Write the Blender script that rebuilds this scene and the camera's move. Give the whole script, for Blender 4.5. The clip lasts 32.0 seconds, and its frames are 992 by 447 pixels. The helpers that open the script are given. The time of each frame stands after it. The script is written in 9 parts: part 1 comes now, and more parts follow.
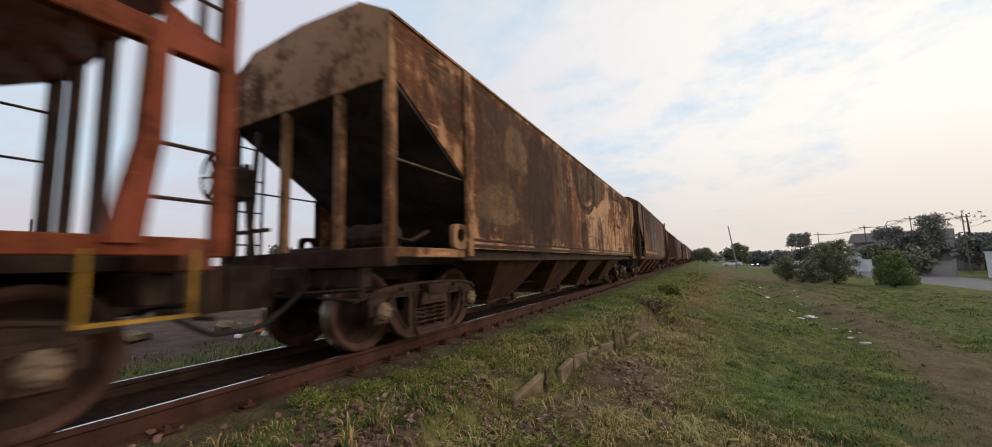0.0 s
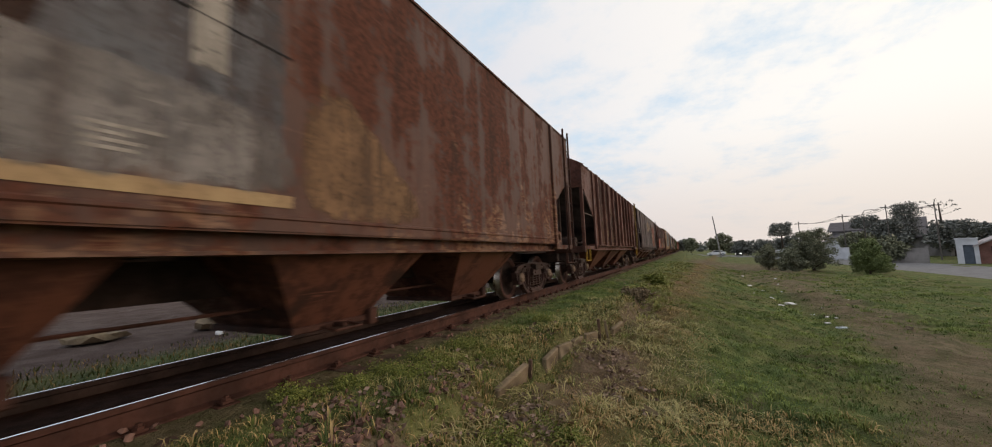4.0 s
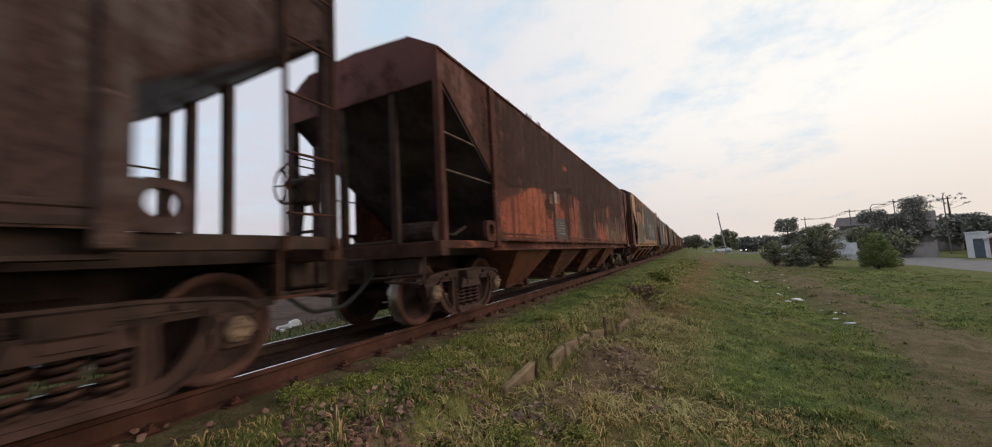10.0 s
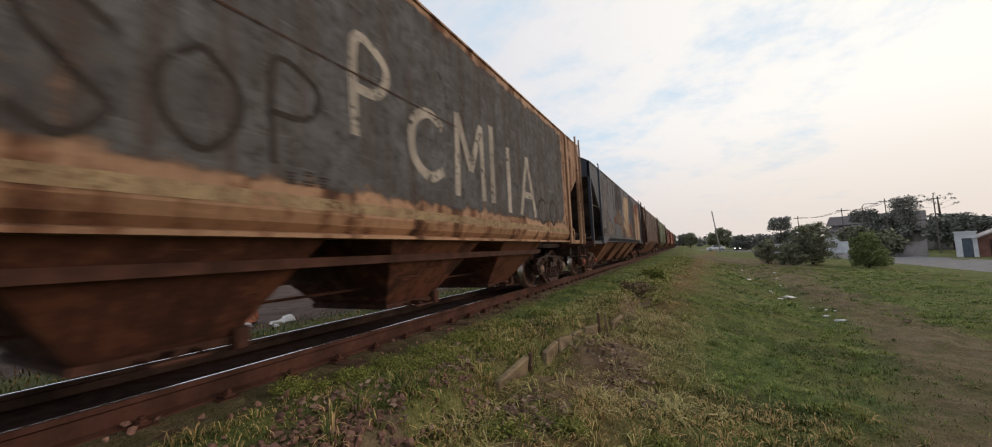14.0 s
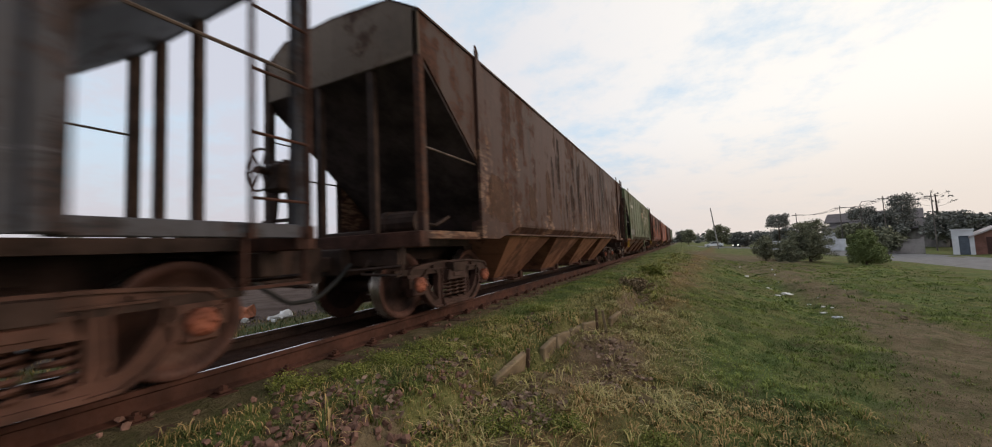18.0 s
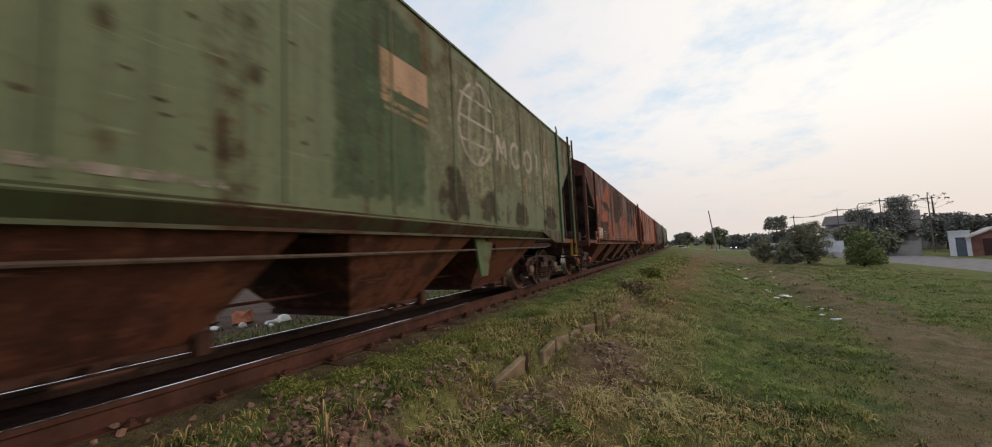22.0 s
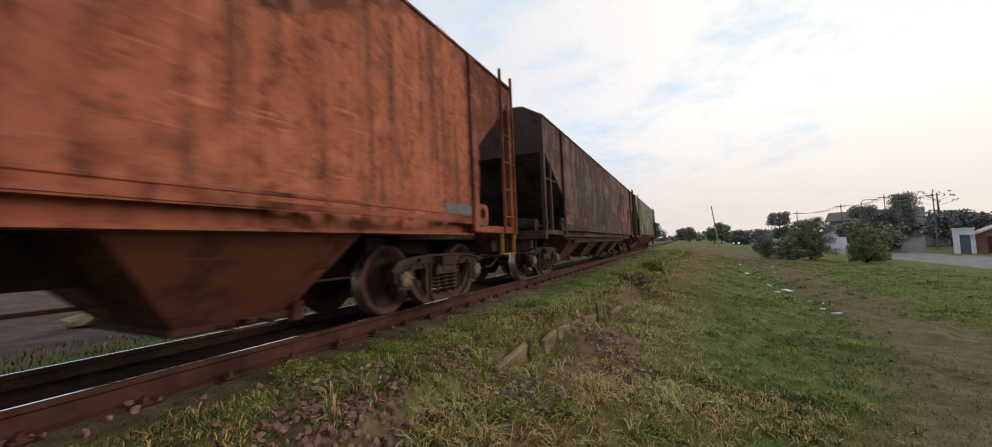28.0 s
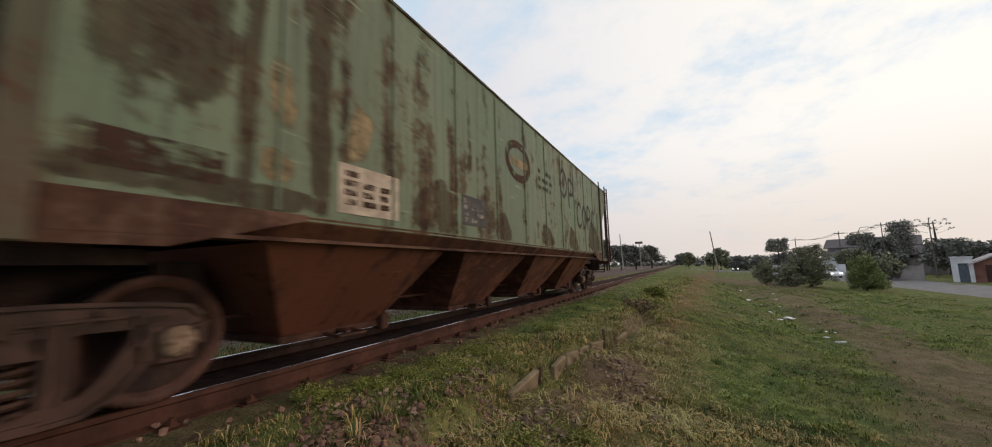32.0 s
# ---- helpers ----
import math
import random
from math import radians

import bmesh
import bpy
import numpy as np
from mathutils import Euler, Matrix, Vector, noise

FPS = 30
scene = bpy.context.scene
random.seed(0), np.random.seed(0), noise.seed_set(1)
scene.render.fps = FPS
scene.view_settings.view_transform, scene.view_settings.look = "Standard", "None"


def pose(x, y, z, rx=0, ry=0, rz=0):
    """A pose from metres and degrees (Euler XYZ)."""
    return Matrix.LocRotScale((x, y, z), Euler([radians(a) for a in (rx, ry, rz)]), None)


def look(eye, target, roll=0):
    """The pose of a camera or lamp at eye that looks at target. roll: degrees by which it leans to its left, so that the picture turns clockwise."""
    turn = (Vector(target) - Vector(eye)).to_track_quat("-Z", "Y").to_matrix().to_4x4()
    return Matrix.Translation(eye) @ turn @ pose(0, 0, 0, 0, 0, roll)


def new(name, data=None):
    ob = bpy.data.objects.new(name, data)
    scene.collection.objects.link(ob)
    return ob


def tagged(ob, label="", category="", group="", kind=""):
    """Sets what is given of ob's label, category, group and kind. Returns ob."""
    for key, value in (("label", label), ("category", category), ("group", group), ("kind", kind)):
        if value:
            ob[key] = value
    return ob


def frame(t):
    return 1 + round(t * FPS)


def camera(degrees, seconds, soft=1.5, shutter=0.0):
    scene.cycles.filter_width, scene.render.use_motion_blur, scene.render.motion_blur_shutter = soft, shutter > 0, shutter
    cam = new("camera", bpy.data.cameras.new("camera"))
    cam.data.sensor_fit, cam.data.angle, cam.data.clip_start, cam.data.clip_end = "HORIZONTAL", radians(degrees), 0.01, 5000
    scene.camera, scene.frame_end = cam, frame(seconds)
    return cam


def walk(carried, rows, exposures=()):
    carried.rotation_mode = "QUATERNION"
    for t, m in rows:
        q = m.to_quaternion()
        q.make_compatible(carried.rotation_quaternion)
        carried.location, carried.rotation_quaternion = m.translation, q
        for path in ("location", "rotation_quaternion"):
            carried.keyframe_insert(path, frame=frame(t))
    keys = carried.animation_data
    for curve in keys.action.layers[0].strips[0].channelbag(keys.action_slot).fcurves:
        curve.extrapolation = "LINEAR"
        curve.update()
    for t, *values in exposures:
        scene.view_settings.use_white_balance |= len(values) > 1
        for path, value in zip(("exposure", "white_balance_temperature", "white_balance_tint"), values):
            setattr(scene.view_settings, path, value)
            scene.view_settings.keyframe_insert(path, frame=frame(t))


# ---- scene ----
CLIP = 32.0
SPEED = 6.4        # metres per second, towards the camera
cam = camera(105.0, CLIP, soft=1.05, shutter=0.3)
# seconds, x, y, z, pitch from straight down, roll, yaw
PATH = [
    (0, -0.024, -0.049, 0.887, 96.22, 1.71, 28.20),
    (0.5, -0.006, -0.039, 0.879, 96.03, 2.85, 27.31),
    (1, 0.020, -0.033, 0.852, 95.89, 3.01, 26.55),
    (1.5, 0.027, -0.034, 0.839, 96.30, 2.61, 26.99),
    (2, 0.018, -0.019, 0.836, 95.33, 2.33, 26.57),
    (2.5, 0.018, -0.018, 0.857, 95.27, 2.44, 26.71),
    (3, 0.004, -0.000, 0.880, 94.98, 2.50, 27.11),
    (3.5, 0.007, 0.005, 0.868, 94.84, 2.41, 26.52),
    (5.5, 0.031, -0.030, 0.866, 96.35, 3.12, 27.50),
    (6, 0.009, -0.036, 0.867, 96.29, 3.18, 28.07),
    (6.5, 0.012, -0.032, 0.844, 96.52, 3.07, 28.00),
    (7, 0.011, -0.025, 0.859, 96.13, 3.19, 27.79),
    (7.5, 0.009, -0.023, 0.854, 96.22, 3.36, 27.97),
    (8, 0.005, -0.018, 0.866, 95.84, 3.01, 28.05),
    (8.5, -0.004, -0.014, 0.864, 95.32, 2.91, 28.03),
    (9, -0.004, -0.009, 0.854, 95.37, 2.70, 27.61),
    (9.5, -0.001, -0.007, 0.832, 95.38, 3.11, 27.51),
    (10, 0.002, -0.003, 0.864, 94.95, 3.08, 27.16),
    (10.5, 0.017, 0.000, 0.851, 94.59, 3.09, 26.00),
    (11, 0.010, 0.001, 0.869, 94.32, 3.03, 25.93),
    (11.5, 0.006, 0.008, 0.834, 94.13, 2.88, 25.54),
    (12, 0.001, 0.010, 0.822, 94.05, 2.14, 25.69),
    (12.5, -0.013, 0.007, 0.841, 93.83, 2.03, 26.24),
    (13, -0.000, 0.000, 0.830, 94.40, 2.62, 26.55),
    (13.5, 0.015, -0.002, 0.836, 94.60, 2.88, 26.51),
    (15.5, -0.000, 0.011, 0.851, 93.79, 2.23, 26.39),
    (16, 0.005, 0.004, 0.826, 94.24, 2.54, 26.76),
    (16.5, 0.001, 0.006, 0.844, 94.15, 2.13, 26.68),
    (17, -0.004, 0.009, 0.848, 93.88, 2.26, 26.68),
    (17.5, 0.009, 0.004, 0.819, 94.17, 2.80, 26.69),
    (18, 0.009, 0.025, 0.841, 93.86, 2.58, 26.29),
    (18.5, 0.017, 0.023, 0.830, 94.06, 2.80, 26.26),
    (19, 0.011, 0.022, 0.824, 94.16, 2.84, 26.61),
    (19.5, 0.010, 0.017, 0.819, 94.03, 2.42, 26.72),
    (20, 0.016, 0.006, 0.831, 94.37, 2.65, 26.92),
    (20.5, 0.009, 0.007, 0.847, 93.90, 2.56, 27.03),
    (21, 0.010, 0.013, 0.816, 93.95, 2.70, 27.04),
    (21.5, 0.002, 0.021, 0.807, 93.91, 2.25, 26.87),
    (22, 0.005, 0.031, 0.840, 94.34, 2.79, 26.09),
    (22.5, 0.003, 0.051, 0.843, 93.54, 3.31, 25.18),
    (23, 0.008, 0.027, 0.802, 93.34, 2.69, 25.37),
    (23.5, -0.002, 0.029, 0.816, 92.64, 2.17, 25.08),
    (24, 0.005, 0.032, 0.796, 92.53, 2.52, 24.91),
    (24.5, -0.009, 0.036, 0.816, 92.03, 2.37, 24.96),
    (25, -0.010, 0.032, 0.805, 92.03, 2.44, 25.27),
    (25.5, -0.001, 0.024, 0.815, 92.65, 2.77, 25.32),
    (26, 0.007, 0.015, 0.836, 93.29, 2.93, 25.93),
    (26.5, 0.019, 0.007, 0.812, 94.12, 3.03, 26.28),
    (28.5, -0.007, -0.017, 0.790, 93.24, 2.07, 26.37),
    (29, -0.012, -0.024, 0.796, 93.54, 1.93, 26.39),
    (29.5, -0.012, -0.023, 0.798, 93.32, 1.64, 26.26),
    (30, -0.016, -0.027, 0.807, 93.52, 2.02, 26.33),
    (30.5, -0.009, -0.056, 0.807, 94.72, 2.43, 26.98),
    (31, -0.019, -0.094, 0.825, 95.24, 1.95, 26.87),
    (31.5, -0.044, -0.145, 0.826, 96.46, 1.93, 26.81),
    (32, -0.083, -0.200, 0.833, 96.78, 1.59, 26.09),
]
# seconds, stops, kelvin, tint
EXPOSURES = [(0, 0.02, 6740, 10), (9, 0.02, 6740, 10), (21, 0.02, 6740, 10), (23.5, 0.04, 6740, 10), (25, 0.16, 6740, 10), (26.5, 0.10, 6740, 10), (28.5, 0.12, 6740, 10), (28.9, 0.0, 6740, 10), (32, 0.0, 6740, 10)]
walk(cam, [(t, pose(*p)) for t, *p in PATH], EXPOSURES)

# ---- sky, sun ----
SUN_AZ, SUN_EL = radians(62), radians(16)      # azimuth from the track's line (+y) towards +x


def link(nt, a, b):
    nt.links.new(a, b)


def node(nt, kind, **inputs):
    n = nt.nodes.new(kind)
    for k, v in inputs.items():
        key = int(k[1:]) if k[0] == "i" and k[1:].isdigit() else k.replace("_", " ")
        if hasattr(v, "is_output"):
            nt.links.new(v, n.inputs[key])
        else:
            n.inputs[key].default_value = v
    return n


def math_node(nt, op, a, b=0.0, clamp=False):
    n = node(nt, "ShaderNodeMath", i0=a, i1=b)
    n.operation, n.use_clamp = op, clamp
    return n.outputs[0]


def vec_node(nt, op, a, b=(0, 0, 0)):
    n = node(nt, "ShaderNodeVectorMath", i0=a, i1=b)
    n.operation = op
    return n.outputs["Value" if op in ("DOT_PRODUCT", "LENGTH") else "Vector"]


def ramp(nt, fac, a, b, lo=0.0, hi=1.0):
    n = node(nt, "ShaderNodeMapRange", Value=fac, From_Min=a, From_Max=b, To_Min=lo, To_Max=hi)
    n.interpolation_type = "SMOOTHSTEP"
    return n.outputs[0]


def mix(nt, fac, a, b, blend="MIX"):
    n = nt.nodes.new("ShaderNodeMix")
    n.data_type, n.blend_type = "RGBA", blend
    for i, v in ((0, fac), (6, a), (7, b)):
        if hasattr(v, "is_output"):
            nt.links.new(v, n.inputs[i])
        elif i == 0:
            n.inputs[0].default_value = v
        else:
            n.inputs[i].default_value = (*v, 1) if len(v) == 3 else v
    return n.outputs[2]


def tex(nt, vec, scale, detail=5.0, rough=0.55, offset=(0, 0, 0), stretch=(1, 1, 1), distort=0.0):
    m = node(nt, "ShaderNodeMapping", Vector=vec, Location=offset, Scale=stretch)
    n = node(nt, "ShaderNodeTexNoise", Vector=m.outputs[0], Scale=scale, Detail=detail, Roughness=rough, Distortion=distort)
    return n.outputs[0]


world = bpy.data.worlds.new("sky")
scene.world = world
world.use_nodes = True
nt = world.node_tree
nt.nodes.clear()
sky = nt.nodes.new("ShaderNodeTexSky")
sky.sky_type, sky.sun_disc = "NISHITA", False
sky.sun_elevation, sky.sun_rotation = SUN_EL, SUN_AZ
sky.air_density, sky.dust_density, sky.ozone_density = 1.0, 1.5, 1.5
heading = nt.nodes.new("ShaderNodeTexCoord").outputs["Generated"]
split = node(nt, "ShaderNodeSeparateXYZ", Vector=heading)
up = math_node(nt, "MAXIMUM", split.outputs[2], 0.0)
low = math_node(nt, "ADD", up, 0.22)
plane = node(nt, "ShaderNodeCombineXYZ", X=math_node(nt, "DIVIDE", split.outputs[0], low), Y=math_node(nt, "DIVIDE", split.outputs[1], low), Z=0.0).outputs[0]
cloud = tex(nt, plane, 1.15, 9.0, 0.6, (3.1, 0.7, 0.0), distort=0.25)
fine = tex(nt, plane, 5.5, 6.0, 0.62, (0.4, 5.2, 1.0))
toward = vec_node(nt, "DOT_PRODUCT", heading, (math.sin(SUN_AZ) * math.cos(SUN_EL), math.cos(SUN_AZ) * math.cos(SUN_EL), math.sin(SUN_EL)))
veil = ramp(nt, toward, 0.42, 0.85, 0.0, 0.12)
cover = ramp(nt, math_node(nt, "ADD", math_node(nt, "ADD", cloud, veil), math_node(nt, "MULTIPLY", fine, 0.55)), 0.56, 0.86)
glow = ramp(nt, toward, -0.35, 0.95)
clear = mix(nt, 1.0, sky.outputs[0], (0.105, 0.105, 0.105), "MULTIPLY")
clear = mix(nt, 0.75, clear, (0.72, 0.90, 1.08))
white = mix(nt, glow, (0.64, 0.66, 0.77), (1.08, 1.035, 0.975))
body = mix(nt, math_node(nt, "MULTIPLY", cover, 0.88), clear, white)
haze = mix(nt, glow, (0.63, 0.60, 0.655), (0.80, 0.71, 0.65))
body = mix(nt, ramp(nt, up, 0.0, 0.30, 0.88, 0.0), body, haze)
under = mix(nt, ramp(nt, split.outputs[2], -0.03, 0.0), (0.10, 0.10, 0.08), body)
back = node(nt, "ShaderNodeBackground", Color=under, Strength=1.0)
link(nt, back.outputs[0], nt.nodes.new("ShaderNodeOutputWorld").inputs[0])

sun = new("sun", bpy.data.lights.new("sun", "SUN"))
sun.data.energy, sun.data.angle, sun.data.color = 0.95, radians(25), (1.0, 0.71, 0.52)
sun.matrix_world = look((40 * math.sin(SUN_AZ) * math.cos(SUN_EL), 40 * math.cos(SUN_AZ) * math.cos(SUN_EL), 40 * math.sin(SUN_EL)), (0, 0, 0))

# ---- materials ----


def material(name):
    m = bpy.data.materials.new(name)
    m.use_nodes = True
    t = m.node_tree
    b = t.nodes["Principled BSDF"]
    return m, t, b


def where(t):
    return t.nodes.new("ShaderNodeTexCoord").outputs["Object"]


def place(t):
    return t.nodes.new("ShaderNodeNewGeometry").outputs["Position"]


def bump(t, b, height, strength=0.3, distance=0.02):
    n = node(t, "ShaderNodeBump", Strength=strength, Distance=distance, Height=height)
    link(t, n.outputs[0], b.inputs["Normal"])


def plain(name, colour, rough=0.6, metal=0.0, vary=0.35, scale=6.0, relief=0.15, world_space=False):
    m, t, b = material(name)
    v = place(t) if world_space else where(t)
    n1, n2 = tex(t, v, scale, 6), tex(t, v, scale * 7, 4)
    dark = tuple(c * (1 - vary) for c in colour)
    lite = tuple(min(1, c * (1 + vary * 0.6)) for c in colour)
    c = mix(t, ramp(t, n1, 0.3, 0.7), dark, lite)
    c = mix(t, ramp(t, n2, 0.5, 0.8, 0, 0.4), c, dark)
    link(t, c, b.inputs["Base Color"])
    b.inputs["Metallic"].default_value = metal
    b.inputs["Specular IOR Level"].default_value = 0.5 if rough < 0.5 else 0.2
    link(t, ramp(t, n2, 0.2, 0.8, max(0.05, rough - 0.15), min(1, rough + 0.15)), b.inputs["Roughness"])
    bump(t, b, n2, relief, 0.01)
    return m


def painted(name, paint, second, rust, amount, seed, streak=0.5, dark=(0.030, 0.019, 0.015), rough=0.70, dents=0.35, bright=None, scratch=None, reach=0.53, warm=(1.16, 0.98, 0.90)):
    """Weathered wagon paint: sheets of uneven tone, mottled rust with ragged edges, runs, soot, scrapes."""
    m, t, b = material(name)
    v = where(t)
    off = (seed * 3.7, seed * 5.3, seed * 1.9)
    broad = tex(t, v, 0.38, 8, 0.66, off, distort=0.5)
    run = tex(t, v, 1.0, 7, 0.62, off, (0.6, 3.6, 0.22), distort=0.3)
    thin = tex(t, v, 1.0, 6, 0.65, (off[1], off[0], 2.0), (0.6, 11.0, 0.45))
    spot = tex(t, v, 3.2, 9, 0.72, off)
    grain = tex(t, v, 17, 6, 0.70, off)
    scrape = tex(t, v, 1.0, 5, 0.65, (off[2], off[0], off[1]), (0.6, 1.4, 17.0))
    cell = node(t, "ShaderNodeVectorMath", i0=v, i1=(50.0, 1.22, 50.0))
    cell.operation = "SNAP"
    shade = node(t, "ShaderNodeTexWhiteNoise", Vector=vec_node(t, "ADD", cell.outputs[0], off)).outputs[0]
    base = mix(t, ramp(t, broad, 0.40, 0.60), paint, second)
    base = mix(t, ramp(t, shade, 0.0, 1.0, 0.0, 0.45), base, tuple(c * 0.62 for c in second))
    base = mix(t, ramp(t, thin, 0.46, 0.72, 0, 0.65), base, tuple(c * 0.45 for c in second))
    base = mix(t, ramp(t, grain, 0.50, 0.74, 0, 0.55), base, tuple(c * 0.5 for c in second))
    total = math_node(t, "ADD", math_node(t, "MULTIPLY", broad, 0.85 * (1 - streak)), math_node(t, "MULTIPLY", run, 0.85 * streak))
    total = math_node(t, "ADD", total, math_node(t, "MULTIPLY", spot, 0.42))
    total = math_node(t, "ADD", total, math_node(t, "MULTIPLY", grain, 0.16))
    edge = 0.90 - 0.40 * amount
    mask = ramp(t, total, edge - 0.05, edge + 0.03)
    rusty = mix(t, ramp(t, grain, 0.36, 0.62), tuple(c * 0.45 for c in rust), bright or tuple(c * 1.1 for c in rust))
    c = mix(t, math_node(t, "MULTIPLY", mask, 0.92), base, rusty)
    soot = ramp(t, math_node(t, "ADD", math_node(t, "MULTIPLY", run, 0.55), math_node(t, "MULTIPLY", spot, 0.45)), 0.53, 0.64, 0, 0.85)
    c = mix(t, soot, c, dark)
    c = mix(t, math_node(t, "MULTIPLY", ramp(t, scrape, 0.60, 0.70, 0, 0.6), ramp(t, spot, 0.42, 0.60)), c, tuple(min(1, x * 1.9 + 0.015) for x in second))
    c = mix(t, math_node(t, "MULTIPLY", ramp(t, scrape, 0.24, 0.36, 0.75, 0), ramp(t, spot, 0.60, 0.40)), c, dark)
    if scratch:
        zone = tex(t, v, 0.75, 8, 0.7, (off[2], off[1], 4.0), (0.6, 1.5, 1.0), distort=0.6)
        height = node(t, "ShaderNodeSeparateXYZ", Vector=v).outputs[2]
        zone = math_node(t, "ADD", zone, math_node(t, "MULTIPLY", math_node(t, "SUBTRACT", 2.2, height), 0.07))
        line = tex(t, v, 1.0, 7, 0.68, (off[0], 5.0, off[2]), (0.6, 3.6, 15.0), distort=0.3)
        near = ramp(t, zone, reach, reach + 0.08)
        c = mix(t, math_node(t, "MULTIPLY", near, ramp(t, line, 0.44, 0.58, 0, 0.95)), c, mix(t, ramp(t, grain, 0.35, 0.65), tuple(x * 0.6 for x in scratch), scratch))
    c = mix(t, 1.0, c, warm, "MULTIPLY")
    link(t, c, b.inputs["Base Color"])
    link(t, ramp(t, math_node(t, "ADD", mask, soot), 0, 1, rough - 0.12, min(1, rough + 0.2)), b.inputs["Roughness"])
    b.inputs["Specular IOR Level"].default_value = 0.26
    wave = tex(t, v, 0.9, 2, 0.5, off)
    h = math_node(t, "ADD", math_node(t, "MULTIPLY", wave, 1.6), math_node(t, "ADD", math_node(t, "MULTIPLY", spot, 0.3), math_node(t, "MULTIPLY", grain, 0.12)))
    bump(t, b, h, dents, 0.03)
    return m


def worn(name, colour, wear=0.45, seed=0.0, second=None, rough=0.65):
    """Old lettering and spray paint: flakes away in patches."""
    m, t, b = material(name)
    v = where(t)
    off = (seed * 2.1, seed * 4.7, seed)
    n1, n2, n3 = tex(t, v, 2.0, 7, 0.65, off, (0.6, 2.0, 0.5)), tex(t, v, 16, 7, 0.72, off), tex(t, v, 4.0, 8, 0.68, off)
    c = mix(t, ramp(t, n1, 0.35, 0.65), colour, second or tuple(x * 0.6 for x in colour))
    c = mix(t, ramp(t, n2, 0.46, 0.70, 0, 0.75), c, tuple(x * 0.38 for x in colour))
    link(t, c, b.inputs["Base Color"])
    b.inputs["Roughness"].default_value = rough + 0.1
    b.inputs["Specular IOR Level"].default_value = 0.16
    cut = math_node(t, "ADD", math_node(t, "MULTIPLY", n3, 0.6), math_node(t, "MULTIPLY", n2, 0.4))
    link(t, ramp(t, cut, wear - 0.06, wear + 0.06, 0.05, 0.95), b.inputs["Alpha"])
    return m


def stain(name, colour, strength=0.9, seed=0.0, second=None, fray=1.0, soft=0.30):
    """A stain, bloom or patch whose edge frays; the mesh's map gives how far in from its edge a place lies."""
    m, t, b = material(name)
    v = where(t)
    off = (seed * 2.3, seed * 4.1, seed * 1.3)
    n1, n2, n3 = tex(t, v, 1.0, 8, 0.68, off, (0.6, 2.2, 1.7), distort=0.4), tex(t, v, 7.0, 9, 0.74, off), tex(t, v, 2.2, 8, 0.7, off)
    n4 = tex(t, v, 1.0, 6, 0.65, off, (0.6, 1.6, 15.0))
    c = mix(t, ramp(t, n3, 0.38, 0.60), colour, second or tuple(x * 0.58 for x in colour))
    c = mix(t, ramp(t, n2, 0.44, 0.66, 0, 0.8), c, tuple(x * 0.30 for x in colour))
    c = mix(t, ramp(t, n4, 0.60, 0.70, 0, 0.5), c, tuple(min(1, x * 1.5 + 0.01) for x in colour))
    c = mix(t, ramp(t, tex(t, v, 1.0, 7, 0.66, (off[2], off[0], 3.0), (0.6, 5.0, 0.35)), 0.46, 0.66, 0, 0.8), c, (0.045 + colour[0] * 0.18, 0.028 + colour[1] * 0.18, 0.022 + colour[2] * 0.18))
    link(t, c, b.inputs["Base Color"])
    b.inputs["Roughness"].default_value = 0.8
    b.inputs["Specular IOR Level"].default_value = 0.16
    uv = t.nodes.new("ShaderNodeUVMap")
    uv.uv_map = "soft"
    s = node(t, "ShaderNodeSeparateXYZ", Vector=uv.outputs[0])
    k = math_node(t, "ADD", math_node(t, "MULTIPLY", math_node(t, "SUBTRACT", n1, 0.5), 2.0 * fray), math_node(t, "MULTIPLY", math_node(t, "SUBTRACT", n2, 0.5), 1.7 * fray))
    nv = tex(t, v, 1.0, 7, 0.66, (off[1], off[0], 1.0), (0.6, 7.0, 0.5), distort=0.2)
    k = math_node(t, "ADD", k, math_node(t, "MULTIPLY", math_node(t, "SUBTRACT", nv, 0.5), 1.5 * fray))
    k = math_node(t, "ADD", math_node(t, "MULTIPLY", s.outputs[0], 1.0), k)
    n5 = tex(t, v, 24.0, 6, 0.7, off)
    thin = math_node(t, "MULTIPLY", ramp(t, n5, 0.34, 0.56, 1.0 - soft * 0.7, 1.0), ramp(t, nv, 0.42, 0.66, 1.0, 1.0 - soft))
    link(t, math_node(t, "MULTIPLY", ramp(t, k, 0.26 - soft * 0.35, 0.52 + soft * 0.25, 0.0, strength), thin), b.inputs["Alpha"])
    return m


def leafy(name, a, bcol, through_light=0.25):
    """Leaves and blades, each of its own shade."""
    m, t, b = material(name)
    g = t.nodes.new("ShaderNodeNewGeometry")
    n = tex(t, g.outputs["Position"], 0.9, 4)
    f = math_node(t, "ADD", math_node(t, "MULTIPLY", g.outputs["Random Per Island"], 0.65), math_node(t, "MULTIPLY", n, 0.4))
    link(t, mix(t, ramp(t, f, 0.15, 0.85), a, bcol), b.inputs["Base Color"])
    b.inputs["Roughness"].default_value = 0.6
    b.inputs["Specular IOR Level"].default_value = 0.25
    b.inputs["Transmission Weight"].default_value = 0.0
    b.inputs["Subsurface Weight"].default_value = 0.0
    return m


